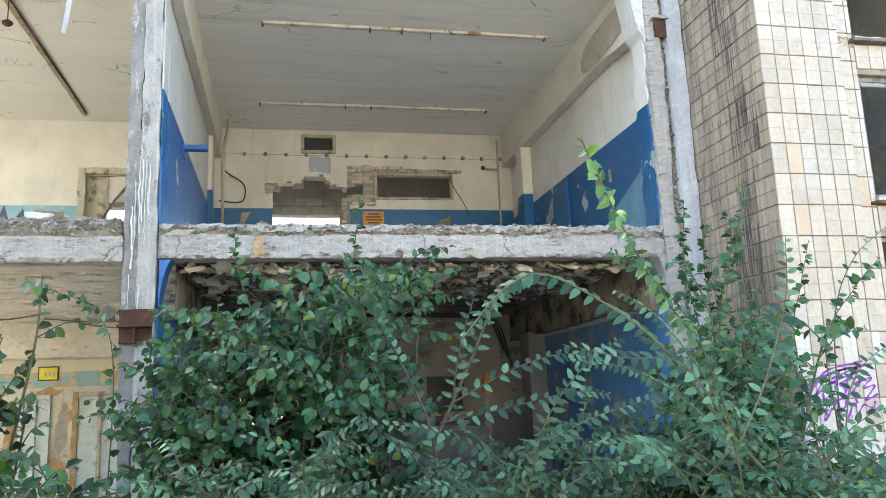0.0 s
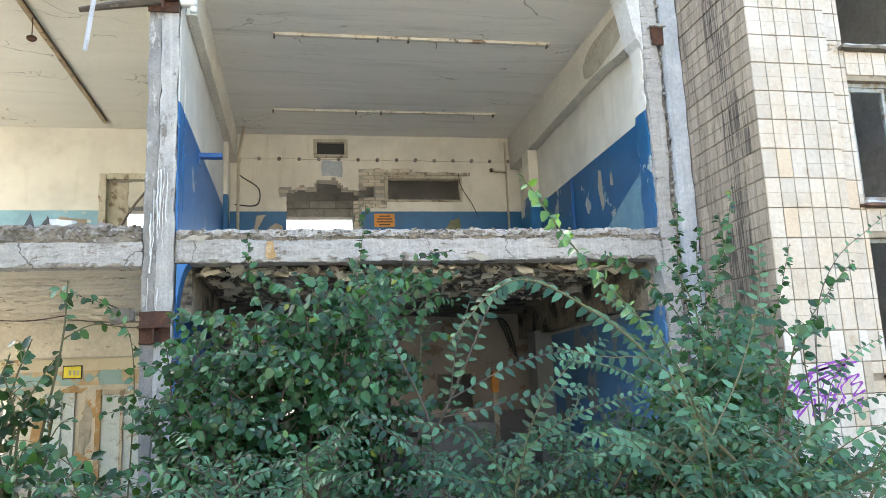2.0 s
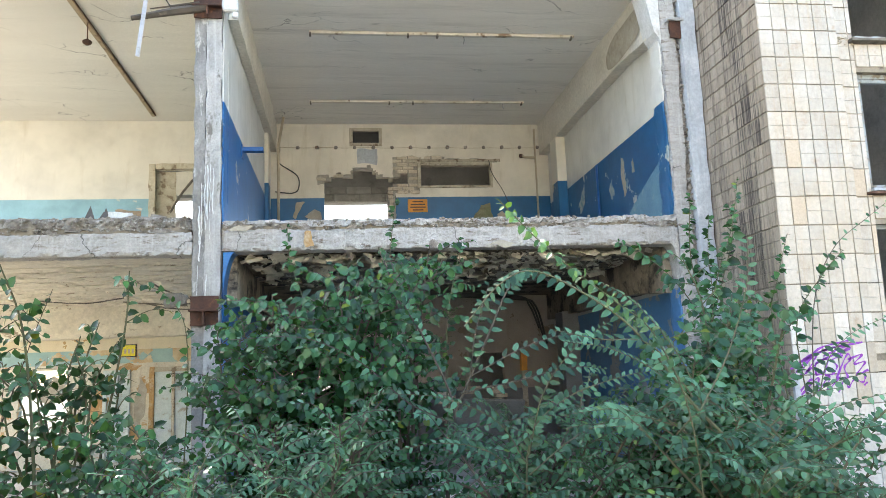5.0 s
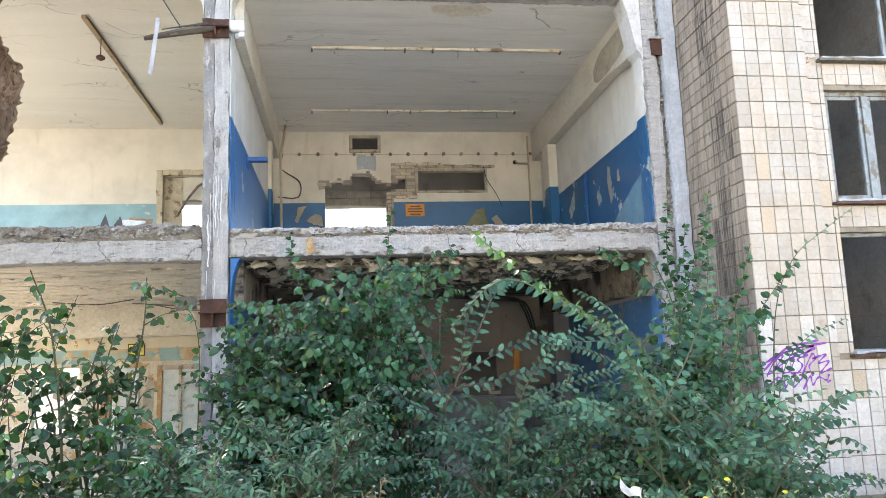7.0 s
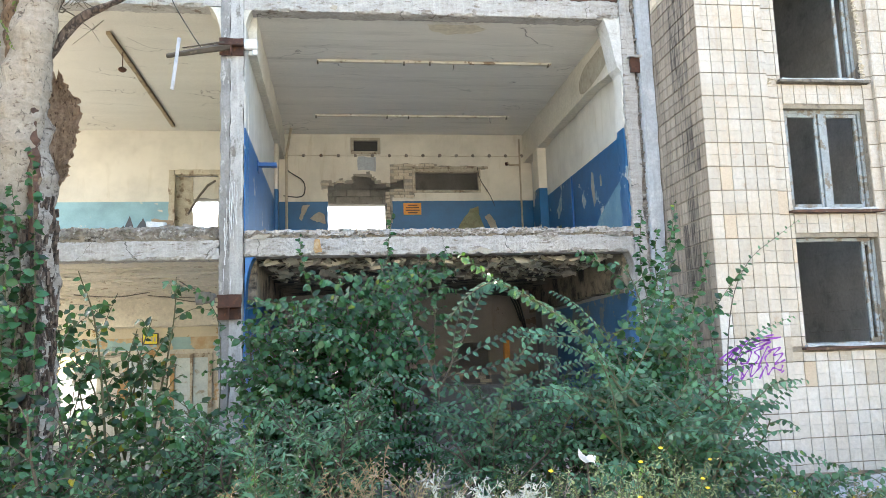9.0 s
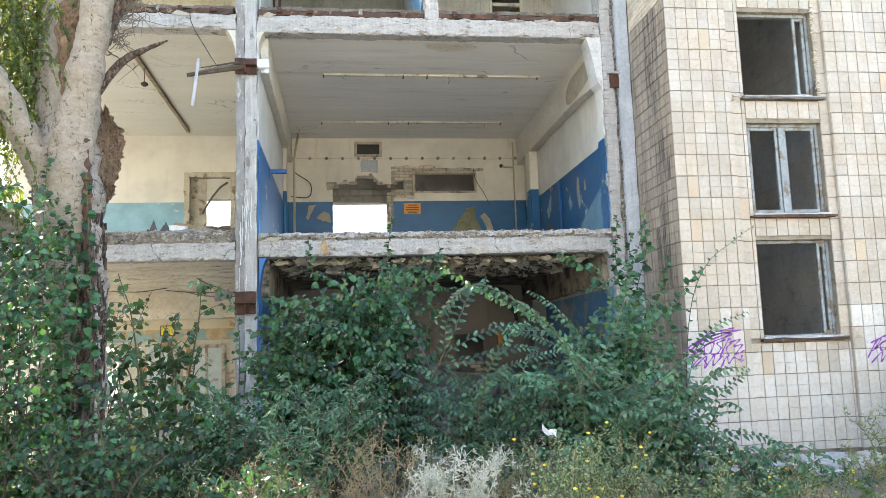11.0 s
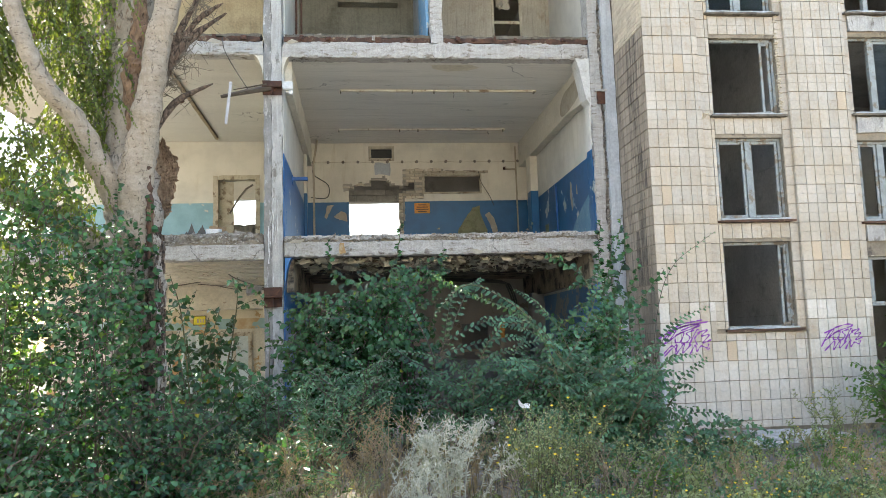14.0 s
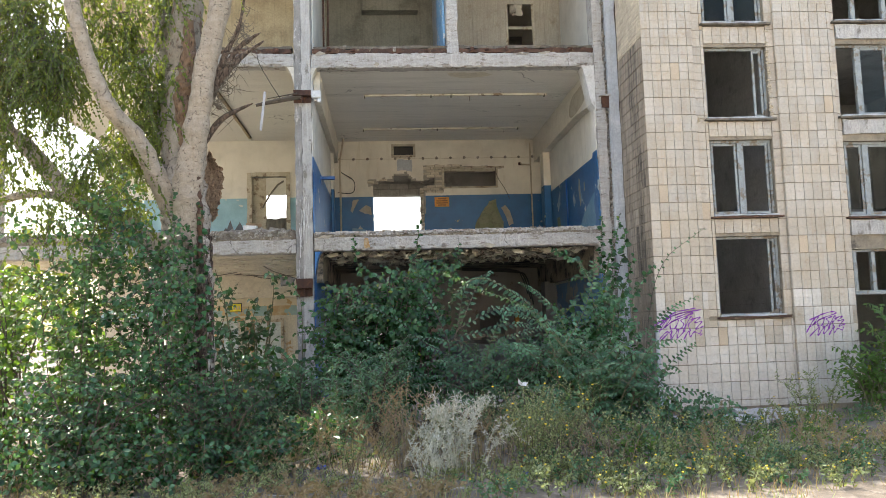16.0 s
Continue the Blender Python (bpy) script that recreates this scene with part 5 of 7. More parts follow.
flaked("bare_patch_2", on_back, [(3.5, 5.3), (3.62, 5.38), (3.75, 5.2), (3.85, 4.85), (3.72, 4.75), (3.62, 5.1)], M["bare_plaster"], "pale flaked patch in the blue dado", 2)
flaked("bare_patch_3", on_back, [(-0.85, 5.3), (-0.75, 5.62), (-0.6, 5.6), (-0.7, 5.45), (-0.78, 5.25)], M["bare_plaster"], "pale flaked patch beside the doorway", 3)
flaked("bare_patch_4", on_back, [(-0.6, 5.3), (-0.4, 5.45), (-0.28, 5.4), (-0.24, 5.2), (-0.45, 5.22)], M["bare_plaster"], "pale flaked patch beside the doorway", 4)
flaked("bare_patch_5", on_back, [(-0.9, 4.2), (-0.8, 4.8), (-0.4, 4.75), (-0.25, 4.2)], M["pale_blue"], "scraped patch beside the doorway", 5)
flaked("bare_patch_6", on_right, [(9.5, 3.95), (9.5, 4.9), (9.9, 4.75), (10.6, 4.5), (11.3, 4.15), (11.4, 3.95)], M["pale_blue"], "scraped pale blue corner of the side wall", 6)
flaked("bare_patch_7", on_right, [(11.0, 4.7), (11.05, 5.25), (11.15, 5.3), (11.2, 5.0), (11.1, 4.65)], M["bare_plaster"], "long flaked scar in the blue paint", 7)
flaked("bare_patch_8", on_right, [(10.6, 4.95), (10.65, 5.15), (10.72, 5.1), (10.7, 4.95)], M["bare_plaster"], "small flaked scar in the blue paint", 8)
flaked("bare_patch_9", on_right, [(13.2, 4.2), (13.25, 4.7), (13.6, 4.7), (13.6, 4.15)], M["olive"], "olive patch on the blue side wall", 9)
flaked("grey_patch", on_back, [(0.52, 6.45), (0.52, 6.78), (0.95, 6.76), (0.93, 6.42)], M["plaster_grey"], "grey cement patch above the doorway", 10)

flaked("bare_patch_10", lambda u, z: (u, z, CEIL1 - 0.012), [(1.5, 9.36), (1.6, 9.62), (1.95, 9.75), (2.3, 9.68), (2.5, 9.5), (2.35, 9.36)], M["flaky"], "flaked patch at the front of the ceiling", 12)
structure("corner_strip", rough_box(5.03, 5.10, 7.35, 7.398, 0.25, 1.75, 0.1, 0.006, 6, 0.01), M["plaster_grey"], "pale rendered strip on the tower corner", "wall")

# spalled spots, stains and loose limewash on the edge beams and columns
def on_beam(u, z):
    return (u, 8.988, z)


spot = 0
for zb, zt, xa, xb in ((3.53, 3.83, -1.25, 4.5), (3.50, 3.80, -7.3, -1.8), (7.34, 7.62, -1.25, 4.5), (7.34, 7.62, -7.3, -1.8)):
    x = xa
    while x < xb:
        wd = rng.uniform(0.08, 0.45)
        top = rng.random() < 0.55
        h = rng.uniform(0.025, 0.075)
        z = zt - h * 0.6 if top else zb + h * 0.4
        spot += 1
        flaked("spall_%d" % spot, on_beam, [(x, z), (x + wd * 0.4, z + h), (x + wd, z + h * 0.4), (x + wd * 0.7, z - h * 0.5)], M["broken"] if rng.random() < 0.7 else M["bare_plaster"], "spalled patch of the concrete edge beam", x)
        x += wd + rng.uniform(0.1, 0.7)
flaked("rust_stain", on_beam, [(-0.30, 3.56), (-0.32, 3.76), (-0.22, 3.78), (-0.20, 3.58)], M["ochre"], "rusty stain on the edge beam", 40)

# row of rubble on the torn floor edge
def rubble(x0, x1, y0, y1, z, n, smin, smax, label, mat="rubble"):
    t = thing("rubble", label, "rubble", ((x0 + x1) / 2, (y0 + y1) / 2, z), "rubble on the floor edge")
    for _ in range(n):
        s = rng.uniform(smin, smax)
        part("stone", chunk(bmesh.new(), (rng.uniform(x0, x1), rng.uniform(y0, y1), z + s * 0.2), s), M[mat], t)
    return t


rubble(-1.25, 4.5, 9.1, 9.7, 3.905, 90, 0.012, 0.042, "broken plaster and brick bits along the slab edge")
rubble(-7.3, -1.75, 9.1, 9.7, 3.955, 110, 0.015, 0.06, "broken plaster and brick bits along the next slab")
rubble(-3.0, -1.8, 9.3, 9.9, 3.97, 45, 0.05, 0.13, "heap of broken brick, wood and plaster")
rubble(2.9, 3.7, 9.4, 9.8, 3.91, 16, 0.03, 0.085, "low heap of broken plaster")
rubble(-1.2, 4.5, 9.2, 9.6, 7.80, 40, 0.02, 0.06, "crumbs of plaster on the upper slab edge")
boxes = thing("crumpled_felt", "crumpled dark roofing felt on the floor edge", "felt", (-3.05, 9.8, 3.97))
for i, (x, z) in enumerate(((-3.40, 4.09), (-3.24, 4.15), (-3.13, 4.30), (-2.99, 4.22), (-2.90, 4.27), (-2.78, 4.13))):
    bm = bmesh.new()
    a = [bm.verts.new(q) for q in ((x - 0.10, 9.7, 3.94), (x + 0.14, 9.74 + 0.03 * (i % 2), 3.94), (x + rng.uniform(-.05, .05), 9.8, z), (x + 0.03, 10.0, 3.95))]
    for f in ((0, 1, 2), (1, 3, 2), (0, 2, 3), (0, 3, 1)):
        bm.faces.new([a[k] for k in f])
    part("fold", bm, M["tin"], boxes)
cb = thing("cardboard_sheet", "torn brown cardboard on the rubble", "cardboard", (-2.6, 9.6, 4.1))
bm = box(bmesh.new(), -0.16, 0.14, -0.008, 0.008, -0.08, 0.09, 0.03, Matrix.Translation((-2.6, 9.75, 4.12)) @ Euler((0.3, 0.05, 0.1)).to_matrix().to_4x4())
part("sheet", bm, M["cardboard"], cb)
wb = thing("white_block", "white gas-concrete block among the rubble", "block", (-2.66, 9.5, 4.05))
part("block", rough_box(-2.8, -2.52, 9.42, 9.6, 3.98, 4.14, 0.08, 0.01, 8, 0.03), M["white_paint"], wb)

# stains of white paint on the column, written on it in drips
dr = thing("paint_drips", "white paint drips running down the column", "paint", (-1.5, 8.99, 4.5))
for i, (a, b, c) in enumerate(((-1.56, 3.62, 4.4), (-1.52, 3.8, 4.6), (-1.49, 3.92, 4.62), (-1.455, 3.7, 4.63), (-1.42, 4.0, 4.58), (-1.585, 3.4, 4.1), (-1.61, 3.0, 3.35), (-1.50, 2.85, 3.25))):
    part("drip", rough_box(a - 0.003, a + 0.003 + 0.004 * (i % 3), 8.975, 9.0, b, c, 0.06, 0.022, 7, 0.0, i), M["white_paint"], dr)

# peeling strips on the lower ceilings
def flake(bm, x, y, z, s, tilt, long=1.0):
    """A thin scrap of plaster with a curled edge, hanging by one side."""
    m = Matrix.Translation((x, y, z)) @ Euler((rng.uniform(-tilt, tilt), rng.uniform(-tilt, tilt) * 0.6, rng.uniform(-0.5, 0.5) if long > 1 else rng.uniform(0, 6))).to_matrix().to_4x4()
    w, h = s * long, s * rng.uniform(0.45, 0.8)
    rows = []
    for k, (f, dz) in enumerate(((-1, 0.0), (-0.2, -0.06 * s), (0.5, -0.22 * s), (1, -0.55 * s))):
        rows.append([bm.verts.new(m @ Vector((w * (e + rng.uniform(-.22, .22)), h * f, dz + o))) for e in (-1, 0, 1) for o in (0.0, 0.006)])
    for p, q in zip(rows, rows[1:]):
        for c in (0, 2):
            bm.faces.new((p[c], p[c + 2], q[c + 2], q[c]))
            bm.faces.new((p[c + 1], q[c + 1], q[c + 3], p[c + 3]))
    return bm


pl = thing("peeling_plaster", "plaster flakes curling off the dark ceiling", "plaster", (1.8, 9.8, CEIL0))
for i in range(280):
    part("flake", flake(bmesh.new(), rng.uniform(-1.1, 4.35), 9.32 + 2.6 * rng.random() ** 1.8, CEIL0 - 0.012 - 0.03 * rng.random(), rng.uniform(0.045, 0.12), 0.5), M["flaky"] if rng.random() < 0.8 else M["flaky_dark"], pl)
bm = bmesh.new()
for i in range(650):
    flake(bm, rng.uniform(-1.1, 4.35), 9.32 + 3.6 * rng.random() ** 1.6, CEIL0 - 0.012 - 0.02 * rng.random(), rng.uniform(0.02, 0.06), 0.6)
tagged(part("flake_litter", bm, M["flaky"], pl), kind="stuff")
pl = thing("peeling_plaster", "strips of paint hanging from the cream ceiling", "plaster", (-4.5, 12, CEIL0))
for i in range(150):
    y = 15.2 - 4.6 * rng.random() ** 1.7
    part("strip", flake(bmesh.new(), rng.uniform(-7.2, -1.75), y, CEIL0 - 0.03 - 0.015 * rng.random(), rng.uniform(0.02, 0.05), 0.3, rng.uniform(1.5, 4.0)), M["flaky"], pl)
bm = bmesh.new()
for i in range(420):
    x = rng.uniform(-7.2, -1.75)
    y = 15.2 - 4.4 * rng.random() ** 1.4 if i > 90 else 9.5 + (-x - 3.0) * 0.35 + rng.gauss(0.6, 0.15)
    flake(bm, x, y, CEIL0 - 0.03 - 0.012 * rng.random(), rng.uniform(0.015, 0.04), 0.5, rng.uniform(1.0, 2.5))
tagged(part("flake_litter", bm, M["flaky"], pl), kind="stuff")
for pts in (((-3.9, 14.4, 3.49), (-3.0, 14.35, 3.42), (-1.44, 14.3, 3.44)), ((-3.6, 14.8, 3.49), (-2.9, 14.75, 3.36), (-1.44, 14.7, 3.34)), ((-2.75, 11.6, 3.49), (-2.4, 11.4, 3.3), (-1.44, 11.2, 2.98)), ((-5.2, 13.9, 3.49), (-4.4, 13.8, 3.42), (-3.7, 13.7, 3.49))):
    lt = thing("broken_lath", "dark broken lath hanging under the cream ceiling", "timber", pts[1], "broken laths")
    part("lath", tube(bmesh.new(), spline(pts, 10), 0.012, 5, 0.35, 12), M["old_wood"], lt)
pk = thing("broken_plank", "broken plank end jutting beside the lower column", "timber", (-1.8, 9.0, 2.95))
part("plank", rough_box(-1.98, -1.68, 8.93, 8.99, 2.84, 3.02, 0.05, 0.02, 7, 0.05, 3), M["old_wood"], pk)
for i in range(11):
    y = 9.9 + i * 0.5
    structure("ceiling_rib_%d" % (i + 1), rough_box(-7.4, -1.7, y, y + 0.022, CEIL0 - 0.038, CEIL0 - 0.015, 0.3, 0.01, 3, 0.01, i), M["flaky"], "joint ridge of the cream ceiling", "ceiling")

# ground floor rooms
ys = thing("exit_sign", "yellow pictogram sign on the ochre wall", "sign", (-4.04, YB, 2.62))
part("frame", solid(-4.26, -3.92, YB - 0.022, YB - 0.004, 2.51, 2.76, 0.002), M["cable"], ys, "thin dark frame")
part("plate", solid(-4.24, -3.94, YB - 0.028, YB - 0.0225, 2.53, 2.74, 0.002), M["yellow"], ys)
for i in range(3):
    part("mark", solid(-4.15 + i * 0.07, -4.11 + i * 0.07, YB - 0.031, YB - 0.0285, 2.58, 2.67, 0.0), M["frame_cream"], ys)
gd = thing("door_2", "pale green panelled door in the ochre wall", "door", (-4.28, YB, 0.42), "", "structure")
for a, b, c, d in ((-4.53, -4.46, 0.42, 2.26), (-4.09, -4.02, 0.42, 2.26), (-4.46, -4.09, 2.19, 2.26), (-4.30, -4.25, 0.5, 2.19), (-4.46, -4.30, 1.74, 1.79), (-4.25, -4.09, 1.74, 1.79), (-4.46, -4.30, 1.26, 1.31), (-4.25, -4.09, 1.26, 1.31)):
    part("door_rail", solid(a, b, YB - 0.06, YB + 0.05, c, d, 0.005), M["door_white"], gd)
for a, b in ((-4.46, -4.30), (-4.25, -4.09)):
    for c, d in ((1.31, 1.74), (1.79, 2.19)):
        part("panel", solid(a, b, YB - 0.02, YB + 0.01, c, d, 0.004), M["door_white"], gd, "pale green upper panel")
    part("panel", solid(a, b, YB - 0.01, YB + 0.02, 0.5, 1.26, 0.004), M["door_white"], gd, "pale green lower panel")
gd = thing("door_3", "brown-edged door frame in the ochre wall", "door", (-3.2, YB, 0.42), "", "structure")
for a, b, c, d in ((-3.66, -3.56, 0.42, 2.3), (-2.85, -2.75, 0.42, 2.3), (-3.56, -2.85, 2.2, 2.3), (-3.23, -3.17, 0.42, 2.2)):
    part("door_frame", rough_box(a, b, YB - 0.06, YB + 0.02, c, d, 0.12, 0.006, 6, 0.015, a), M["ochre"] if a < -3.6 else M["frame_cream"], gd)
for a, b in ((-3.56, -3.23), (-3.17, -2.85)):
    part("panel", solid(a, b, YB - 0.03, YB - 0.018, 0.43, 2.2, 0.003), M["door_white"], gd, "pale green board")
for i, (x, z, w, h) in enumerate(((-5.7, 1.7, 0.5, 0.5), (-4.75, 1.3, 0.35, 0.8), (-4.3, 2.2, 0.5, 0.2), (-3.95, 1.2, 0.25, 0.9), (-2.35, 1.5, 0.4, 0.6), (-1.9, 2.1, 0.3, 0.35), (-5.2, 2.25, 0.6, 0.15), (-2.1, 1.0, 0.3, 0.5))):
    flaked("rust_patch_%d" % (i + 1), lambda u, v: (u, YB - 0.022, v), [(x, z), (x + w * 0.1, z + h * 0.6), (x + w * 0.5, z + h), (x + w, z + h * 0.7), (x + w * 0.8, z + h * 0.2), (x + w * 0.4, z - h * 0.1)], M["ochre"] if i % 3 else M["bare_plaster"], "patch of bare ochre plaster", i)
post = thing("orange_post", "broken orange painted door post", "post", (3.6, 14.5, 0.42))
part("shaft", rough_box(3.58, 3.68, 14.3, 14.4, 0.42, 2.35, 0.1, 0.008, 6, 0.02), M["frame_cream"], post)
part("top", rough_box(3.57, 3.69, 14.28, 14.42, 1.95, 2.35, 0.1, 0.008, 6, 0.02), M["orange"], post, "orange painted head")
pb = thing("duct", "dark pipe bundle under the flaking ceiling", "pipe", (3.9, 14.0, 3.0))
for i in range(3):
    part("pipe", tube(bmesh.new(), spline([(2.2, 14.6, 3.50 - i * .02), (3.6, 14.5, 3.42 - i * 0.03), (3.82 + i * 0.06, 14.4, 3.22), (3.92 + i * 0.07, 14.1, 2.75 - i * .15)], 16), 0.02, 7), M["cable"], pb, "", True)
junk = thing("fallen_board", "fallen grey board leaning in the dark room", "panel", (2.6, 13.5, 0.9))
part("board", box(bmesh.new(), -0.7, 0.7, -0.02, 0.02, -0.5, 0.6, 0.03, Matrix.Translation((2.7, 13.75, 0.88)) @ Euler((0.35, 0.05, 0.2)).to_matrix().to_4x4()), M["rear_grey"], junk)
bricks_low = thing("brick_wall_stub", "broken brick wall stub in the dark room", "bricks", (2.3, 14.2, 0.42))
for r in range(16):
    for i in range(5):
        if rng.random() < 0.9 - r * 0.02:
            part("brick", rough_box(1.9 + i * 0.25 + (0.12 if r % 2 else 0), 2.13 + i * 0.25 + (0.12 if r % 2 else 0), 14.2, 14.32, 0.42 + r * 0.08, 0.49 + r * 0.08, 0.12, 0.006, 9, 0.01, r + i), M["brick"], bricks_low)

# spray-painted tags on the tiles
def tag(x0, z0, s, strokes, label):
    t = thing("graffiti", label, "graffiti", (x0, TY, z0), "sprayed tags")
    for pts in strokes:
        line = spline([(x0 + (p[0] + 0.3 * (p[1] - 0.35)) * s, TY - 0.004, z0 + p[1] * s * 0.92) for p in pts], 8 * len(pts))
        bm = bmesh.new()
        prev = None
        for i, p in enumerate(line):
            d = (line[min(i + 1, len(line) - 1)] - line[max(i - 1, 0)])
            nrm = Vector((-d.z, 0, d.x)).normalized() * (0.0095 + 0.004 * math.sin(i * 0.7))
            cur = (bm.verts.new(p - nrm), bm.verts.new(p + nrm))
            if prev:
                bm.faces.new((prev[0], prev[1], cur[1], cur[0]))
            prev = cur
        part("stroke", bm, M["purple"], t)


SCRIB = [[(0, .1), (.1, .42), (.2, .5), (.12, .3), (.05, .25)], [(.0, .42), (.25, .55), (.5, .62), (.62, .58), (.3, .45), (.12, .3)],
         [(.25, .25), (.22, .4), (.36, .45), (.34, .28), (.24, .26)], [(.55, .5), (.42, .44), (.5, .36), (.46, .26), (.36, .25)],
         [(.52, .2), (.6, .5), (.66, .44), (.6, .34), (.68, .2)], [(.62, .44), (.8, .5), (.72, .38), (.86, .4), (.78, .24), (.92, .3)],
         [(.1, 0), (.28, .22), (.3, .02), (.42, .24), (.44, .06), (.56, .22)], [(.58, .02), (.64, .2), (.7, .08), (.76, .18), (.88, .14), (.9, .22)],
         [(-.02, .3), (.2, .58), (.45, .66), (.66, .7)], [(.9, .1), (.94, .14)]]
tag(5.12, 1.55, 0.92, SCRIB + [[(-.1, .34), (.1, .5), (.4, .6), (.78, .66)], [(.06, .02), (.2, .2), (.34, .06)], [(.3, .5), (.6, .62), (.5, .5)]], "purple sprayed tag on the tiled pier")
tag(7.98, 1.55, 0.78, SCRIB[:8], "purple sprayed tag on the middle pier")


# ---- plants ----
def unit(v):
    return Vector(v).normalized()


def shoot(stems, leaves, pts, r0, leaf, gap, n=None, ladder=True, side=0.9, droop=0.25, wide=0.55, from_t=0.15, r1=0.3):
    """One arching shoot: a tapering stem with leaves in two ranks."""
    n = n or max(6, int(sum((Vector(b) - Vector(a)).length for a, b in zip(pts, pts[1:])) / 0.12))
    line = spline(pts, n)
    tube(stems, line, [r0 * (1 - (1 - r1) * i / n) for i in range(n + 1)], 4 if r0 < 0.012 else 6)
    total = sum((b - a).length for a, b in zip(line, line[1:]))
    k, s = 0, total * from_t
    roll = rng.uniform(-0.5, 0.5)
    while s < total:
        f = s / total * n
        i = min(int(f), n - 1)
        p = line[i].lerp(line[i + 1], f - i)
        d = (line[i + 1] - line[i]).normalized()
        a = d.cross(Vector((0.05, -0.72, 0.68)))
        a = a.normalized() if a.length > 0.15 else d.cross(Vector((1, 0.3, 0))).normalized()
        up = a.cross(d).normalized()
        if not ladder:
            roll += 2.4
        sg = 1 if k % 2 else -1
        out = a * sg * math.cos(roll * (0.5 if ladder else 1)) + up * math.sin(roll if not ladder else roll * 0.4)
        size = leaf * (0.55 + 0.45 * math.sin(math.pi * min(1, 0.25 + 0.75 * s / total))) * rng.uniform(0.75, 1.2)
        dr = out * side + d * 0.6 - Vector((0, 0, droop * rng.uniform(0.3, 1.6)))
        q = 0.25 if ladder else 0.6
        nn = up * (1 if ladder else 0.3) + Vector((rng.uniform(-q, q), rng.uniform(-q, q * 0.5) - (0.2 if ladder else 0.5), rng.uniform(-q, q) + (0.25 if ladder else 0.55)))
        leaves.add(p, dr, nn, size, size * wide * rng.uniform(0.85, 1.15))
        s += gap * rng.uniform(0.75, 1.25)
        k += 1


def shrub(name, label, at, stems_n, height, spread, leaf, gap, mat, twig, side_shoots=9, side_len=0.6, lean=(0, 0), wide=0.6, category="shrub", group="", ladder=True, start=0.12, droop=0.3, r0=0.018, radius=0.25):
    t = thing(name, label, category, at, group)
    lv, twigs = Leaves(), bmesh.new()
    for _ in range(stems_n):
        stems = bmesh.new()
        w = rng.uniform(0, 2 * math.pi)
        rr = math.sqrt(rng.random())
        b = Vector((at[0] + radius * rng.uniform(-1, 1), at[1] + radius * rng.uniform(-1, 1), at[2] - 0.03))
        h = height * rng.uniform(0.6, 1.05)
        o = Vector((math.cos(w) * spread * rr + lean[0], math.sin(w) * spread * rr + lean[1], 0))
        pts = [b, b + o * 0.25 + Vector((0, 0, h * 0.42)), b + o * 0.65 + Vector((rng.uniform(-.1, .1), rng.uniform(-.1, .1), h * 0.8)), b + o * 1.08 + Vector((rng.uniform(-.15, .15), rng.uniform(-.15, .15), h))]
        shoot(stems, lv, pts, r0, leaf, gap * 1.5, ladder=ladder, wide=wide, from_t=0.4, droop=droop)
        line = spline(pts, 20)
        for k in range(side_shoots):
            f = start + (0.97 - start) * (k + rng.random()) / side_shoots
            i = min(int(f * 20), 19)
            p = line[i]
            a = rng.uniform(0, 2 * math.pi)
            l = side_len * rng.uniform(0.5, 1.25) * (1.15 - 0.55 * f)
            d = Vector((math.cos(a), math.sin(a), rng.uniform(0.05, 0.75)))
            shoot(twigs, lv, [p, p + d * l * 0.5 + Vector((0, 0, 0.04)), p + d * l + Vector((0, 0, -0.12 * l))], 0.006, leaf, gap, 6, ladder, wide=wide, droop=droop)
        part("stem", stems, twig, t)
    tagged(part("twig_mass", twigs, twig, t), kind="stuff")
    tagged(part("foliage", lv.mesh("foliage"), mat, t), kind="stuff")
    return t


def G(x, y):
    return (x, y, ground_z(x, y))


E_, B_, D_ = M["leaf_elm"], M["leaf"], M["leaf_dark"]
TG, TB = M["twig_green"], M["twig"]
# the thicket before the ground floor
BROAD = dict(wide=0.72, ladder=False, droop=0.55, group="thicket")
ELM = dict(group="elm saplings", wide=0.5)
shrub("broadleaf_shrub", "dense dark green broad-leaved shrub before the column", G(-0.55, 6.6), 16, 2.5, 0.42, 0.10, 0.042, B_, TB, 15, 0.75, **BROAD)
shrub("broadleaf_shrub", "dense dark green broad-leaved shrub", G(0.05, 6.7), 20, 2.85, 0.6, 0.105, 0.042, B_, TB, 14, 0.8, **BROAD)
shrub("broadleaf_shrub", "dark green shrub under the slab", G(0.75, 7.3), 13, 2.95, 0.5, 0.10, 0.045, B_, TB, 12, 0.65, **BROAD)
shrub("elm_sapling", "low elm thicket with fine leaves in ranks", G(0.1, 5.5), 17, 1.5, 0.8, 0.075, 0.036, E_, TB, 12, 0.65, **ELM)
shrub("elm_sapling", "low elm thicket with fine leaves in ranks", G(-1.0, 5.3), 12, 1.25, 0.6, 0.07, 0.036, E_, TB, 12, 0.6, **ELM)
shrub("elm_sapling", "low elm thicket with fine leaves in ranks", G(1.5, 5.8), 14, 1.4, 0.8, 0.075, 0.036, E_, TB, 12, 0.65, **ELM)
shrub("elm_sapling", "loose young elm before the dark room", G(2.15, 6.0), 7, 1.7, 0.75, 0.08, 0.036, E_, TG, 9, 0.9, **ELM)
shrub("elm_sapling", "young elm with leaves in two neat ranks", G(2.6, 5.7), 11, 1.45, 0.8, 0.08, 0.04, E_, TB, 9, 0.8, **ELM)
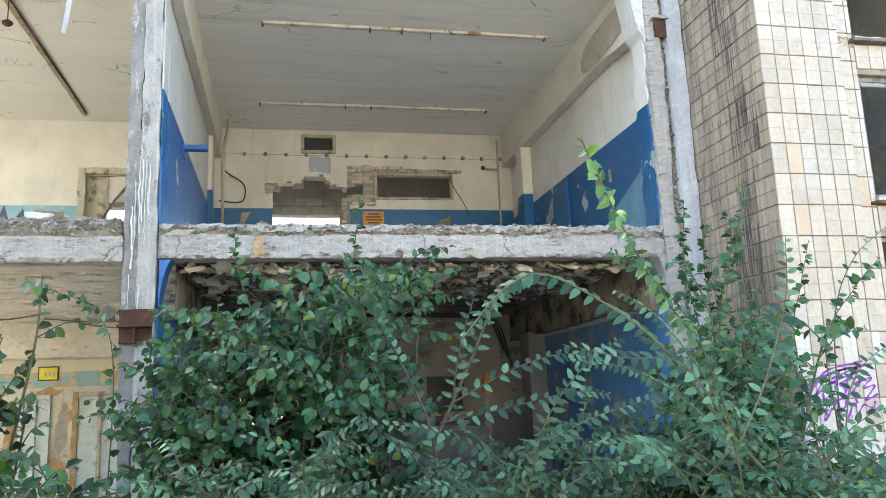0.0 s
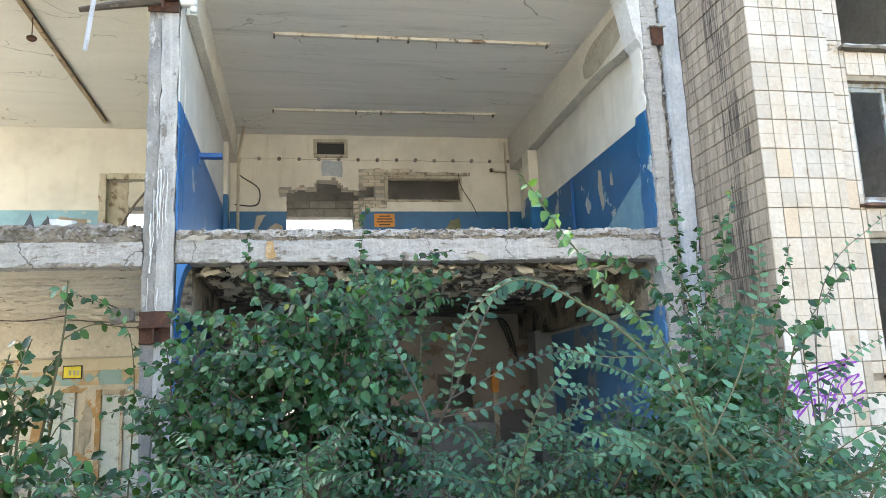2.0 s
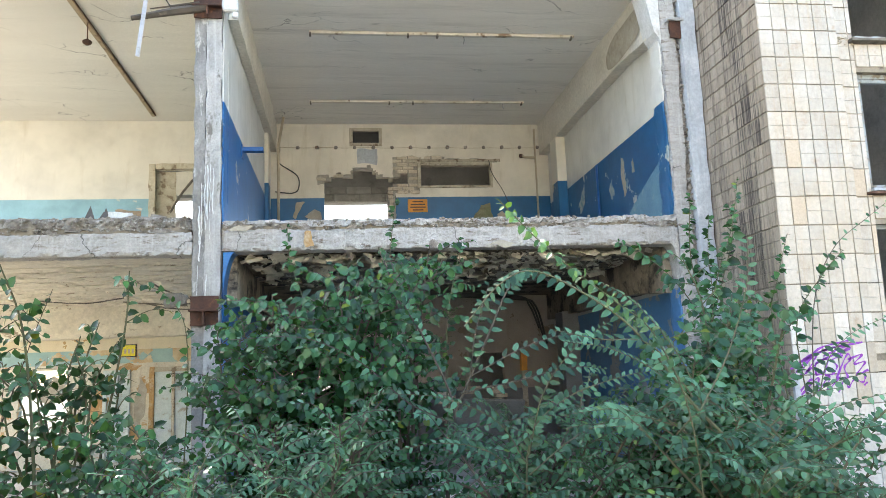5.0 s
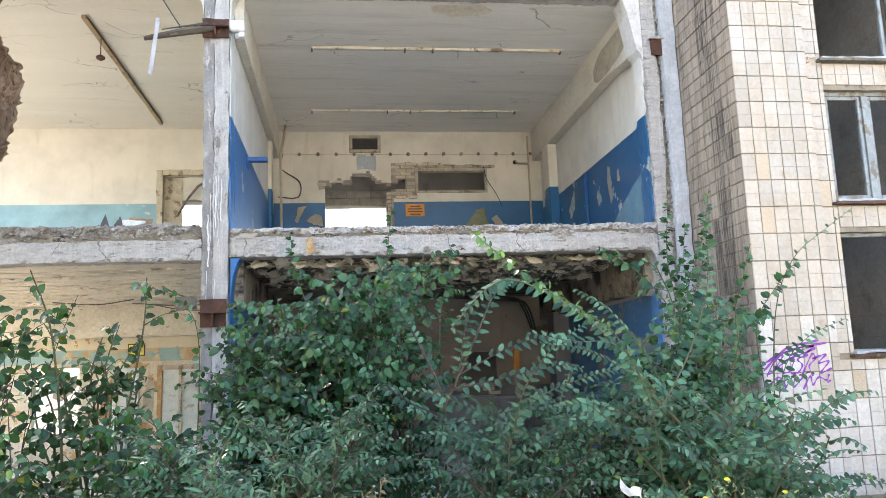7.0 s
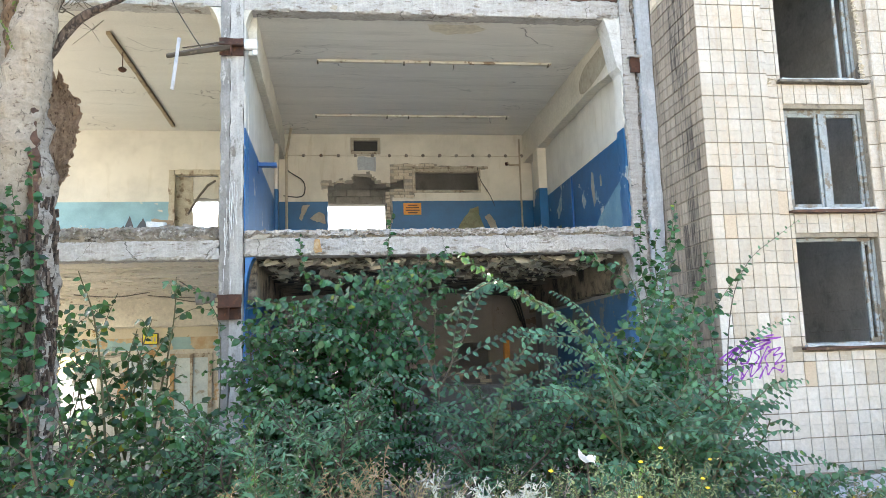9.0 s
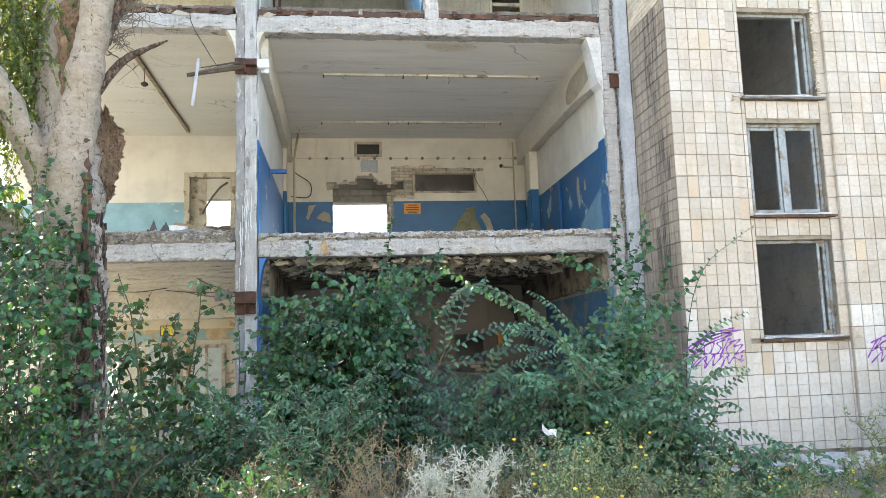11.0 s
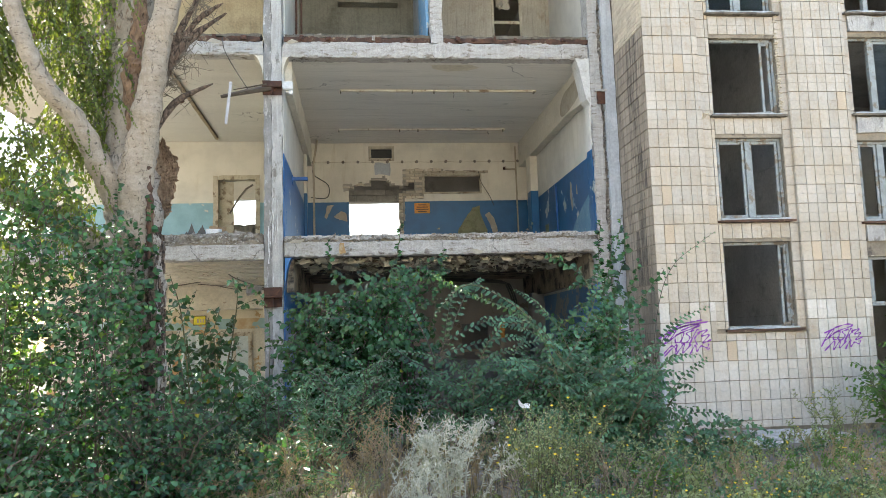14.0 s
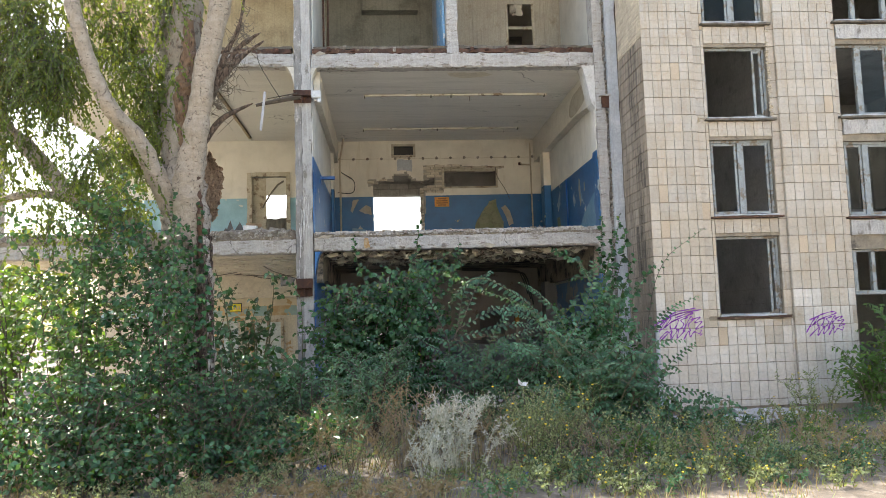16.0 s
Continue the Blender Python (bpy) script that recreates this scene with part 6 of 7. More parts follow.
shrub("elm_sapling", "bushy young elm beside the tiled corner", G(3.3, 5.8), 15, 2.2, 0.6, 0.095, 0.045, B_, TG, 14, 0.75, group="elm saplings", wide=0.7, ladder=False, droop=0.5)
shrub("elm_sapling", "tall young elm against the tiled side wall", G(4.0, 6.7), 10, 2.7, 0.28, 0.10, 0.05, E_, TG, 13, 0.5, group="elm saplings", wide=0.65, ladder=False)
shrub("elm_sapling", "low spreading elm bush", G(3.1, 4.7), 14, 1.45, 0.9, 0.085, 0.042, E_, TG, 13, 0.8, group="elm saplings", wide=0.62)
shrub("elm_sapling", "bushy young elm at the pier foot", G(3.85, 5.2), 12, 1.25, 0.5, 0.085, 0.045, E_, TG, 12, 0.65, group="elm saplings", wide=0.62)
shrub("broadleaf_shrub", "shrub with large leaves before the pier", G(3.75, 6.2), 10, 2.0, 0.4, 0.12, 0.07, B_, TB, 10, 0.6, **BROAD)
shrub("broadleaf_shrub", "green shrub at the edge of the thicket", G(-1.4, 5.7), 10, 1.6, 0.5, 0.11, 0.065, B_, TG, 10, 0.6, **BROAD)
shrub("broadleaf_shrub", "shrub with hanging leaves before the ochre room", G(-2.25, 6.5), 12, 2.75, 0.42, 0.12, 0.09, D_, TG, 9, 0.45, **BROAD)
shrub("broadleaf_shrub", "loose shrub before the ochre room", G(-3.0, 6.4), 13, 2.9, 0.55, 0.13, 0.09, D_, TB, 8, 0.5, r0=0.009, **BROAD)
shrub("broadleaf_shrub", "shrub beside the old tree", G(-2.0, 5.3), 11, 1.1, 0.5, 0.09, 0.06, D_, TB, 11, 0.5, **BROAD)
shrub("broadleaf_shrub", "low green shrub before the ochre room", G(-3.6, 5.4), 9, 1.2, 0.7, 0.11, 0.08, B_, TB, 10, 0.6, **BROAD)
shrub("broadleaf_shrub", "big dark shrub round the tree foot", G(-2.85, 3.25), 16, 3.3, 0.6, 0.075, 0.04, B_, TB, 16, 0.65, start=0.03, r0=0.008, **BROAD)
shrub("broadleaf_shrub", "low dark shrub before the tree", G(-2.0, 3.0), 18, 1.5, 0.6, 0.06, 0.036, D_, TB, 12, 0.55, **BROAD)
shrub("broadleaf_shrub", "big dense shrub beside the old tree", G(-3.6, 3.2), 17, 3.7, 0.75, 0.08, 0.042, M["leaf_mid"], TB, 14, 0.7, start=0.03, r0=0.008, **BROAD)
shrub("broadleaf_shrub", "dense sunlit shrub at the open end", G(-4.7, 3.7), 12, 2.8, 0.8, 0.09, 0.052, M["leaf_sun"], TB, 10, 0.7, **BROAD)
shrub("broadleaf_shrub", "low shrub near the road", G(-3.4, 2.6), 17, 1.3, 0.8, 0.07, 0.042, B_, TB, 11, 0.6, **BROAD)
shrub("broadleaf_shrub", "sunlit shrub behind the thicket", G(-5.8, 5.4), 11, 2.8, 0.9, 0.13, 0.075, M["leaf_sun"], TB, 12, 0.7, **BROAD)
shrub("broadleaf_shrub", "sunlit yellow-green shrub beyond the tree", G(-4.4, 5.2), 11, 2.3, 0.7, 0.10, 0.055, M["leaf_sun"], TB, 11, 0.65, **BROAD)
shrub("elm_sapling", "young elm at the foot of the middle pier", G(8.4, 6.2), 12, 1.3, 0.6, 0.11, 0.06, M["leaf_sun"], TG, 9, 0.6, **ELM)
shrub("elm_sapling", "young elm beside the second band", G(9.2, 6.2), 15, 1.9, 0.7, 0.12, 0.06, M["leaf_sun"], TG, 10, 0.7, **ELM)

for x, y, h, w in ((-3.9, 2.7, 0.75, 0.5), (-3.0, 2.45, 0.6, 0.5), (-2.3, 2.5, 0.65, 0.5), (-1.5, 2.9, 0.6, 0.5), (-4.8, 2.9, 0.8, 0.5), (-0.9, 3.6, 0.7, 0.5), (2.4, 3.6, 0.8, 0.5), (4.4, 4.6, 0.6, 0.4)):
    shrub("undergrowth_shrub", "low leafy undergrowth at the shrub feet", G(x, y), 12, h, w, 0.075, 0.05, B_ if x < 0 else E_, TG, 8, 0.4, wide=0.7, ladder=False, droop=0.5, group="undergrowth", start=0.02, r0=0.007, radius=0.4)
# single long shoots that stand out of the thicket
def sapling(label, base, lines, leaf, gap, mat, twig, wide=0.5, ladder=True):
    t = thing("elm_shoot", label, "sapling", base, "elm shoots")
    for pts, r in lines:
        stems, lv = bmesh.new(), Leaves()
        shoot(stems, lv, pts, r, leaf, gap, None, ladder, wide=wide, droop=0.18 if ladder else 0.5, side=1.0, from_t=0.3 if r > 0.012 else 0.06)
        b = part("branch", stems, twig, t)
        tagged(part("leafage", lv.mesh("leafage"), mat, b), kind="stuff")
    return t


sapling("tall bright elm shoot bending towards the path", G(2.5, 4.3), [
    ([(2.6, 4.5, 0.2), (2.5, 4.4, 1.5), (2.13, 4.00, 2.10), (1.71, 3.50, 2.29), (1.29, 2.90, 2.40), (0.99, 2.45, 2.49), (0.76, 2.10, 2.58)], 0.007)], 0.062, 0.036, M["leaf_young"], TG, 0.62, False)
sapling("arching elm shoot with leaves in two ranks", G(2.95, 4.7), [
    ([(2.98, 4.7, 0.2), (2.94, 4.7, 1.23), (2.64, 4.7, 1.66), (2.29, 4.7, 2.15), (1.97, 4.7, 2.42), (1.55, 4.7, 2.64), (1.28, 4.7, 2.56), (1.0, 4.7, 2.26)], 0.014),
    ([(2.65, 4.7, 1.7), (2.34, 4.65, 2.09), (1.96, 4.6, 2.13), (1.58, 4.6, 2.22)], 0.008),
    ([(2.7, 4.7, 1.6), (3.0, 4.8, 2.0), (3.2, 4.8, 2.5), (3.25, 4.8, 2.9)], 0.008)], 0.105, 0.045, M["leaf_elm"], TG)
sapling("forked elm sapling with pale stems", G(1.1, 6.4), [
    ([(1.04, 6.4, 0.2), (1.05, 6.4, 0.94), (1.14, 6.4, 1.61), (0.89, 6.4, 2.25), (0.71, 6.4, 2.58), (0.6, 6.4, 3.0)], 0.018),
    ([(1.14, 6.4, 1.58), (1.47, 6.4, 2.24), (1.69, 6.4, 2.69), (1.89, 6.35, 2.85)], 0.013),
    ([(1.3, 6.4, 1.9), (1.35, 6.3, 2.3), (1.5, 6.3, 2.75)], 0.008),
    ([(1.2, 6.4, 1.75), (1.7, 6.2, 1.85), (2.2, 6.1, 1.95), (2.5, 6.1, 1.92)], 0.008),
    ([(1.3, 6.4, 1.9), (1.8, 6.3, 2.15), (2.2, 6.3, 2.25), (2.45, 6.2, 2.2)], 0.008),
    ([(1.1, 6.4, 1.5), (0.7, 6.2, 1.7), (0.31, 6.1, 2.05), (-0.18, 6.0, 2.28), (-0.8, 5.9, 2.28)], 0.009),
    ([(1.1, 6.4, 1.4), (1.5, 6.1, 1.5), (1.9, 5.9, 1.55), (2.3, 5.8, 1.5)], 0.008)], 0.105, 0.045, M["leaf_elm"], TB)
sapling("slender elm shoots against the tiles", G(4.6, 5.9), [
    ([(4.3, 5.9, 1.2), (4.6, 6.1, 1.85), (4.95, 6.2, 2.15), (5.4, 6.2, 2.33)], 0.008),
    ([(4.3, 5.9, 0.8), (4.7, 5.9, 1.2), (5.0, 6.0, 1.4), (5.25, 6.0, 1.55)], 0.008),
    ([(4.3, 5.9, 0.5), (4.8, 5.8, 0.75), (5.2, 5.8, 0.75), (5.5, 5.8, 0.62)], 0.008)], 0.10, 0.05, M["leaf_elm"], TG)
sapling("leafy sprig reaching past the column", G(-1.45, 7.3), [
    ([(-1.45, 7.3, 0.2), (-1.4, 7.4, 2.2), (-1.6, 7.5, 2.8), (-2.0, 7.5, 3.0)], 0.009)], 0.09, 0.07, M["leaf"], TG, 0.75, False)
sapling("spreading elm fronds before the dark room", G(1.6, 5.6), [
    ([(1.6, 5.6, 0.2), (1.62, 5.6, 1.3), (1.9, 5.5, 1.68), (2.4, 5.4, 1.86), (2.8, 5.4, 1.9)], 0.009),
    ([(1.62, 5.6, 1.1), (2.0, 5.4, 1.42), (2.5, 5.3, 1.58), (2.9, 5.3, 1.56)], 0.007),
    ([(1.6, 5.6, 1.2), (1.35, 5.5, 1.55), (0.9, 5.4, 1.75), (0.45, 5.4, 1.8)], 0.007),
    ([(1.6, 5.6, 1.0), (1.3, 5.4, 1.3), (0.9, 5.2, 1.42), (0.5, 5.2, 1.38)], 0.007),
    ([(1.62, 5.6, 1.25), (1.75, 5.5, 1.75), (2.0, 5.4, 2.1), (2.3, 5.4, 2.3)], 0.007)], 0.085, 0.036, M["leaf_elm"], TG)
sapling("fronds of the elm bush reaching over the floor", G(3.05, 5.2), [
    ([(3.05, 5.2, 0.2), (3.0, 5.2, 1.3), (2.65, 5.1, 1.8), (2.2, 5.0, 2.06), (1.8, 5.0, 2.14)], 0.009),
    ([(3.0, 5.2, 1.2), (2.6, 5.1, 1.5), (2.2, 5.0, 1.62), (1.8, 5.0, 1.6)], 0.007),
    ([(3.0, 5.2, 1.4), (2.8, 5.15, 1.95), (2.45, 5.1, 2.4), (2.15, 5.1, 2.6)], 0.007)], 0.085, 0.036, M["leaf_elm"], TG)
sapling("thin bare-tipped elm twig against the tiles", G(4.3, 5.95), [
    ([(4.3, 5.95, 0.2), (4.4, 6.0, 1.6), (4.64, 6.2, 2.5), (4.9, 6.2, 3.0), (5.3, 6.2, 3.3), (5.6, 6.2, 3.5)], 0.008)], 0.065, 0.12, M["leaf_elm"], TB)
sapling("upright leafy shoots before the sooty tiles", G(3.9, 5.9), [
    ([(3.8, 6.8, 0.2), (3.75, 6.8, 1.5), (3.87, 6.80, 2.32), (3.99, 6.80, 2.84), (4.19, 6.80, 3.33), (4.31, 6.80, 3.87)], 0.009),
    ([(4.05, 5.9, 0.2), (4.1, 5.9, 1.4), (4.01, 5.90, 2.30), (4.12, 5.90, 2.71), (4.25, 5.90, 3.10)], 0.008),
    ([(4.1, 5.8, 0.2), (4.15, 5.7, 1.4), (4.06, 5.60, 2.23), (4.22, 5.40, 2.64), (4.37, 5.30, 2.84)], 0.008)], 0.105, 0.042, M["leaf"], TG, 0.78, False)
sapling("climbing shoots on the grey wall strip", G(4.2, 7.6), [
    ([(4.2, 7.6, 0.2), (4.3, 7.8, 2.2), (4.25, 7.95, 3.2), (4.31, 7.95, 3.95)], 0.012),
    ([(4.3, 7.8, 2.4), (3.9, 7.7, 2.9), (3.5, 7.6, 3.2), (3.2, 7.5, 3.3)], 0.008),
    ([(4.3, 7.8, 2.2), (4.5, 7.7, 2.9), (4.62, 7.6, 3.4), (4.6, 7.6, 3.75)], 0.008),
    ([(4.2, 7.7, 1.8), (4.4, 7.8, 2.6), (4.42, 7.85, 3.2), (4.5, 7.9, 3.7)], 0.008)], 0.13, 0.04, M["leaf"], TG, 0.8, False)
sapling("leafy shoot tip above the slab edge", G(0.6, 8.3), [
    ([(0.6, 8.3, 0.2), (0.62, 8.3, 2.4), (0.72, 8.3, 3.4), (0.8, 8.3, 4.05)], 0.010),
    ([(0.0, 8.3, 0.2), (-0.2, 8.4, 2.4), (-0.45, 8.6, 3.3), (-0.5, 8.7, 3.78)], 0.010),
    ([(1.3, 8.3, 0.2), (1.35, 8.3, 2.4), (1.5, 8.3, 3.2), (1.55, 8.4, 3.55)], 0.010)], 0.12, 0.06, M["leaf"], TG, 0.75, False)

# weeds
def weed(name, label, at, n, h, spread, mat, leaf, gap, wide, category="weed", group="", flowers=None, fr=0.02, fn=0, branch=6, curl=0.0):
    t = thing(name, label, category, at, group)
    st, lv = bmesh.new(), Leaves()
    heads = []
    for _ in range(n):
        w, rr = rng.uniform(0, 6.28), math.sqrt(rng.random())
        b = Vector(at) + Vector((math.cos(w) * rr * spread * 0.5, math.sin(w) * rr * spread * 0.5, -0.02))
        o = Vector((math.cos(w) * rr * spread * 0.6, math.sin(w) * rr * spread * 0.6, 0))
        hh = h * rng.uniform(0.55, 1.05)
        pts = [b, b + o * 0.4 + Vector((0, 0, hh * 0.6)), b + o + Vector((rng.uniform(-.08, .08), rng.uniform(-.08, .08), hh))]
        if curl:
            pts.append(pts[-1] + Vector((rng.uniform(-curl, curl), rng.uniform(-curl, curl), rng.uniform(-curl, 0.05))))
        shoot(st, lv, pts, 0.005, leaf, gap, 7, False, wide=wide, from_t=0.1)
        line = spline(pts, 10)
        for k in range(branch):
            p = line[rng.randint(4, 9)]
            a = rng.uniform(0, 6.28)
            l = rng.uniform(0.1, 0.3) * h
            e = p + Vector((math.cos(a) * l * 0.7, math.sin(a) * l * 0.7, l * 0.7))
            shoot(st, lv, [p, (p + e) / 2 + Vector((0, 0, 0.02)), e], 0.003, leaf * 0.8, gap, 4, False, wide=wide)
            heads.append(e)
    tagged(part("stalk_tuft", st, mat if mat in (M["wormwood"], M["straw"], M["dry_stalk"]) else M["twig_green"], t), kind="stuff")
    tagged(part("foliage", lv.mesh("foliage", False), mat, t), kind="stuff")
    rng.shuffle(heads)
    for e in heads[:fn]:
        bm = bmesh.new()
        tube(bm, [e, e + Vector((0, -0.2 * fr, 0.5 * fr)), e + Vector((0, -0.3 * fr, 0.9 * fr))], [fr * 0.3, fr, fr * 0.5], 7)
        part("flower", bm, flowers, t)
    return t


weed("wormwood", "silvery dry wormwood bush with feathery stalks", G(0.95, 2.45), 22, 0.80, 0.5, M["wormwood"], 0.06, 0.022, 0.24, branch=13, curl=0.3)
weed("wormwood", "low silvery wormwood clump", G(0.55, 2.15), 20, 0.42, 0.35, M["wormwood"], 0.045, 0.02, 0.16, curl=0.12)
weed("flowering_weed", "dry weed with small yellow flowers", G(1.75, 2.35), 30, 1.0, 0.42, M["grass"], 0.045, 0.03, 0.45, flowers=M["petal"], fr=0.017, fn=16)
weed("flowering_weed", "dry weed with yellow flowers and seed heads", G(2.15, 2.75), 30, 1.05, 0.5, M["grass"], 0.05, 0.03, 0.35, flowers=M["petal"], fr=0.017, fn=10)
weed("seeding_weed", "green weed with fluffy pale seed heads", G(-0.35, 3.1), 9, 1.35, 0.3, M["leaf_elm"], 0.12, 0.05, 0.2, flowers=M["seed"], fr=0.010, fn=30)
weed("seeding_weed", "brown weed with pale seed heads", G(0.35, 3.0), 12, 1.1, 0.4, M["straw"], 0.06, 0.04, 0.25, flowers=M["seed"], fr=0.009, fn=30)
for x, y, h, f in ((2.6, 1.6, 0.4, 5), (3.4, 1.5, 0.38, 6), (4.2, 1.7, 0.42, 7), (5.0, 1.9, 0.42, 8), (5.7, 1.5, 0.4, 8), (6.4, 2.2, 0.45, 8), (4.6, 2.5, 0.45, 6), (5.6, 2.8, 0.45, 6), (7.1, 2.9, 0.5, 8), (8.0, 3.4, 0.5, 8), (3.3, 2.1, 0.45, 6), (6.9, 1.6, 0.4, 8), (1.4, 1.6, 0.35, 3), (2.2, 2.0, 0.4, 4), (2.9, 3.2, 0.7, 6), (3.5, 3.6, 0.75, 8), (4.4, 3.9, 0.6, 8), (5.2, 4.4, 0.55, 8), (5.9, 5.1, 0.55, 5), (6.6, 5.6, 0.6, 6), (7.2, 5.9, 0.9, 8), (6.3, 3.6, 0.45, 10), (7.4, 4.2, 0.5, 10), (8.3, 4.8, 0.55, 6), (3.0, 2.5, 0.5, 5), (4.0, 2.9, 0.5, 6), (5.0, 3.2, 0.45, 6)):
    h *= 0.62 if x > 4.1 and y < 5.8 else 0.9
    weed("flowering_weed", "green weed dotted with small yellow flowers", G(x, y), 10, h, 0.55, M["grass"], 0.066, 0.032, 0.42, flowers=M["petal"], fr=0.014, fn=f, group="roadside weeds")
for x, y, h in ((-1.5, 3.3, 0.5), (-1.1, 2.8, 0.45), (-0.8, 3.5, 0.7), (-0.45, 2.6, 0.5), (-0.1, 3.4, 0.8), (0.2, 2.5, 0.6), (0.5, 3.2, 0.85), (1.3, 3.0, 0.9), (1.45, 2.2, 0.6), (2.3, 2.2, 0.7), (2.7, 2.5, 0.7)):
    weed("dead_weed", "brown dead weed with bare branching stalks", G(x, y), 9, h, 0.5, M["dry_stalk"], 0.028, 0.07, 0.35, flowers=M["seed"], fr=0.007, fn=8, branch=8, group="roadside weeds")
for x, y, h in ((2.7, 3.0, 0.6), (3.2, 2.8, 0.55), (3.7, 3.1, 0.6), (4.3, 3.4, 0.5), (4.9, 2.4, 0.4), (5.4, 3.7, 0.5), (6.1, 2.7, 0.4), (6.8, 3.4, 0.45), (7.6, 3.0, 0.5), (5.6, 5.0, 0.5), (6.4, 4.7, 0.5), (7.0, 5.1, 0.5), (4.7, 5.2, 0.5), (7.9, 5.5, 0.6)):
    h *= 0.55 if x > 4.1 else 0.9
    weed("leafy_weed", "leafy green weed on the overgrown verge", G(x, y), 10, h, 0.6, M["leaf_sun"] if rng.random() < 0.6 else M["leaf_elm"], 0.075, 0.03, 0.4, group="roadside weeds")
for x, y, h in ((3.9, 2.3, 0.5), (5.3, 2.3, 0.45), (6.0, 4.2, 0.5), (7.3, 3.7, 0.5), (4.8, 4.6, 0.5), (6.6, 2.9, 0.4)):
    weed("dry_weed", "straw-coloured withered weed on dry soil", G(x, y), 14, h, 0.6, M["straw"], 0.05, 0.035, 0.22, group="roadside weeds")
for i in range(20):
    x, y = -3.2 + 0.22 * i + rng.uniform(-.1, .1), rng.uniform(1.3, 2.3)
    weed("dry_weed", "straw-coloured withered weed on dry soil", G(x, y), 13, rng.uniform(0.12, 0.3), 0.6, M["straw"] if rng.random() < 0.5 else M["grass"], 0.06, 0.03, 0.35, group="roadside weeds")
for i in range(38):
    x, y = 1.3 + 0.19 * i + rng.uniform(-.1, .1), rng.uniform(1.6, 2.3) if i % 3 else rng.uniform(0.9, 1.5)
    kind = rng.random()
    if kind < 0.4:
        weed("leafy_weed", "leafy green weed on the overgrown verge", G(x, y), 9, rng.uniform(0.14, 0.34), 0.5, M["leaf_elm"] if rng.random() < 0.5 else M["grass"], 0.07, 0.03, 0.4, group="roadside weeds")
    else:
        weed("flowering_weed", "green weed dotted with small yellow flowers", G(x, y), 9, rng.uniform(0.16, 0.4), 0.45, M["leaf_elm"] if rng.random() < 0.4 else M["grass"], 0.066, 0.03, 0.42, flowers=M["petal"], fr=0.014, fn=5, group="roadside weeds")
for x, y, h in ((-0.9, 3.4, 0.6), (-0.3, 2.7, 0.5), (-1.4, 3.0, 0.55), (0.2, 3.6, 0.6), (1.2, 3.6, 0.7), (-1.0, 2.4, 0.35), (-4.6, 2.9, 0.5), (-5.3, 3.3, 0.5), (-1.7, 3.9, 0.8), (-0.6, 4.5, 0.8), (0.6, 4.4, 0.8), (1.7, 4.2, 0.8)):
    weed("dry_weed", "straw-coloured withered weed on dry soil", G(x, y), 20, h, 0.7, M["straw"] if rng.random() < 0.6 else M["grass"], 0.06, 0.035, 0.22, group="roadside weeds")


def grass(name, label, n, area, hmin, hmax, mat):
    """Blades strewn over an area, as one sheet."""
    lv = Leaves()
    for _ in range(n):
        x, y = rng.uniform(area[0], area[1]), rng.uniform(area[2], area[3])
        if nz((x, y, 0), 0.9) + rng.uniform(-.3, .3) < -0.12:
            continue
        h = rng.uniform(hmin, hmax)
        lv.add((x, y, ground_z(x, y) - 0.01), (rng.uniform(-.5, .5), rng.uniform(-.5, .5), 1), (rng.uniform(-1, 1), rng.uniform(-1, 1), 0.2), h, h * 0.05 + 0.004)
    return tagged(part(name, lv.mesh(name, False), mat), label, "grass", "", "stuff")


grass("grass", "patchy green grass along the road edge", 15000, (-6, 11, 0.4, 7.2), 0.04, 0.15, M["grass"])
grass("dry_grass", "withered straw-coloured grass and litter", 14000, (-7, 9.0, 0.4, 5.0), 0.04, 0.16, M["straw"])
grass("dry_grass_far", "withered grass behind the building", 5000, (-16, -6, 4, 16), 0.1, 0.3, M["straw"])
litter = thing("litter", "scattered pale stones and scraps along the kerb", "litter", (0, 2.3, 0.22))
for _ in range(190):
    x, y, s = rng.uniform(-5, 8), rng.uniform(1.7, 3.4), rng.uniform(0.010, 0.042)
    part("scrap", chunk(bmesh.new(), (x, y, ground_z(x, y) + s * 0.15), s, 0.4), M["rubble"], litter)
for _ in range(90):
    x, y, w, l = rng.uniform(-2.2, 3.0), rng.uniform(1.9, 4.2), rng.uniform(0, 3.14), rng.uniform(0.08, 0.4)
    a = Vector((x, y, ground_z(x, y) + 0.012))
    b = a + Vector((math.cos(w) * l, math.sin(w) * l, rng.uniform(0, 0.06)))
    part("fallen_twig", tube(bmesh.new(), [a, (a + b) / 2 + Vector((0, 0.01, 0.012)), b], [0.007, 0.006, 0.003], 5), M["straw"] if rng.random() < 0.5 else M["twig"], litter)
for k, (x, y) in enumerate(((-0.75, 3.2), (1.62, 2.15), (5.2, 3.0))):
    sp = thing("plastic_scrap", "crumpled scrap of blue plastic on the ground", "litter", G(x, y), "plastic scraps")
    bm = bmesh.new()
    for _ in range(3):
        chunk(bm, (x + rng.uniform(-.05, .05), y + rng.uniform(-.03, .03), ground_z(x, y) + 0.03), rng.uniform(0.03, 0.05), 0.5)
    part("scrap", bm, M["blue_plastic"], sp)
fb = thing("fallen_branch", "pale dead branch lying before the shrubs", "branch", G(-1.2, 3.2))
part("branch", tube(bmesh.new(), spline([G(-1.65, 2.9), (-1.3, 3.1, 0.3), (-0.95, 3.35, 0.34), (-0.6, 3.5, 0.42)], 16), 0.018, 6, 0.3, 12), M["bark_pale"], fb)
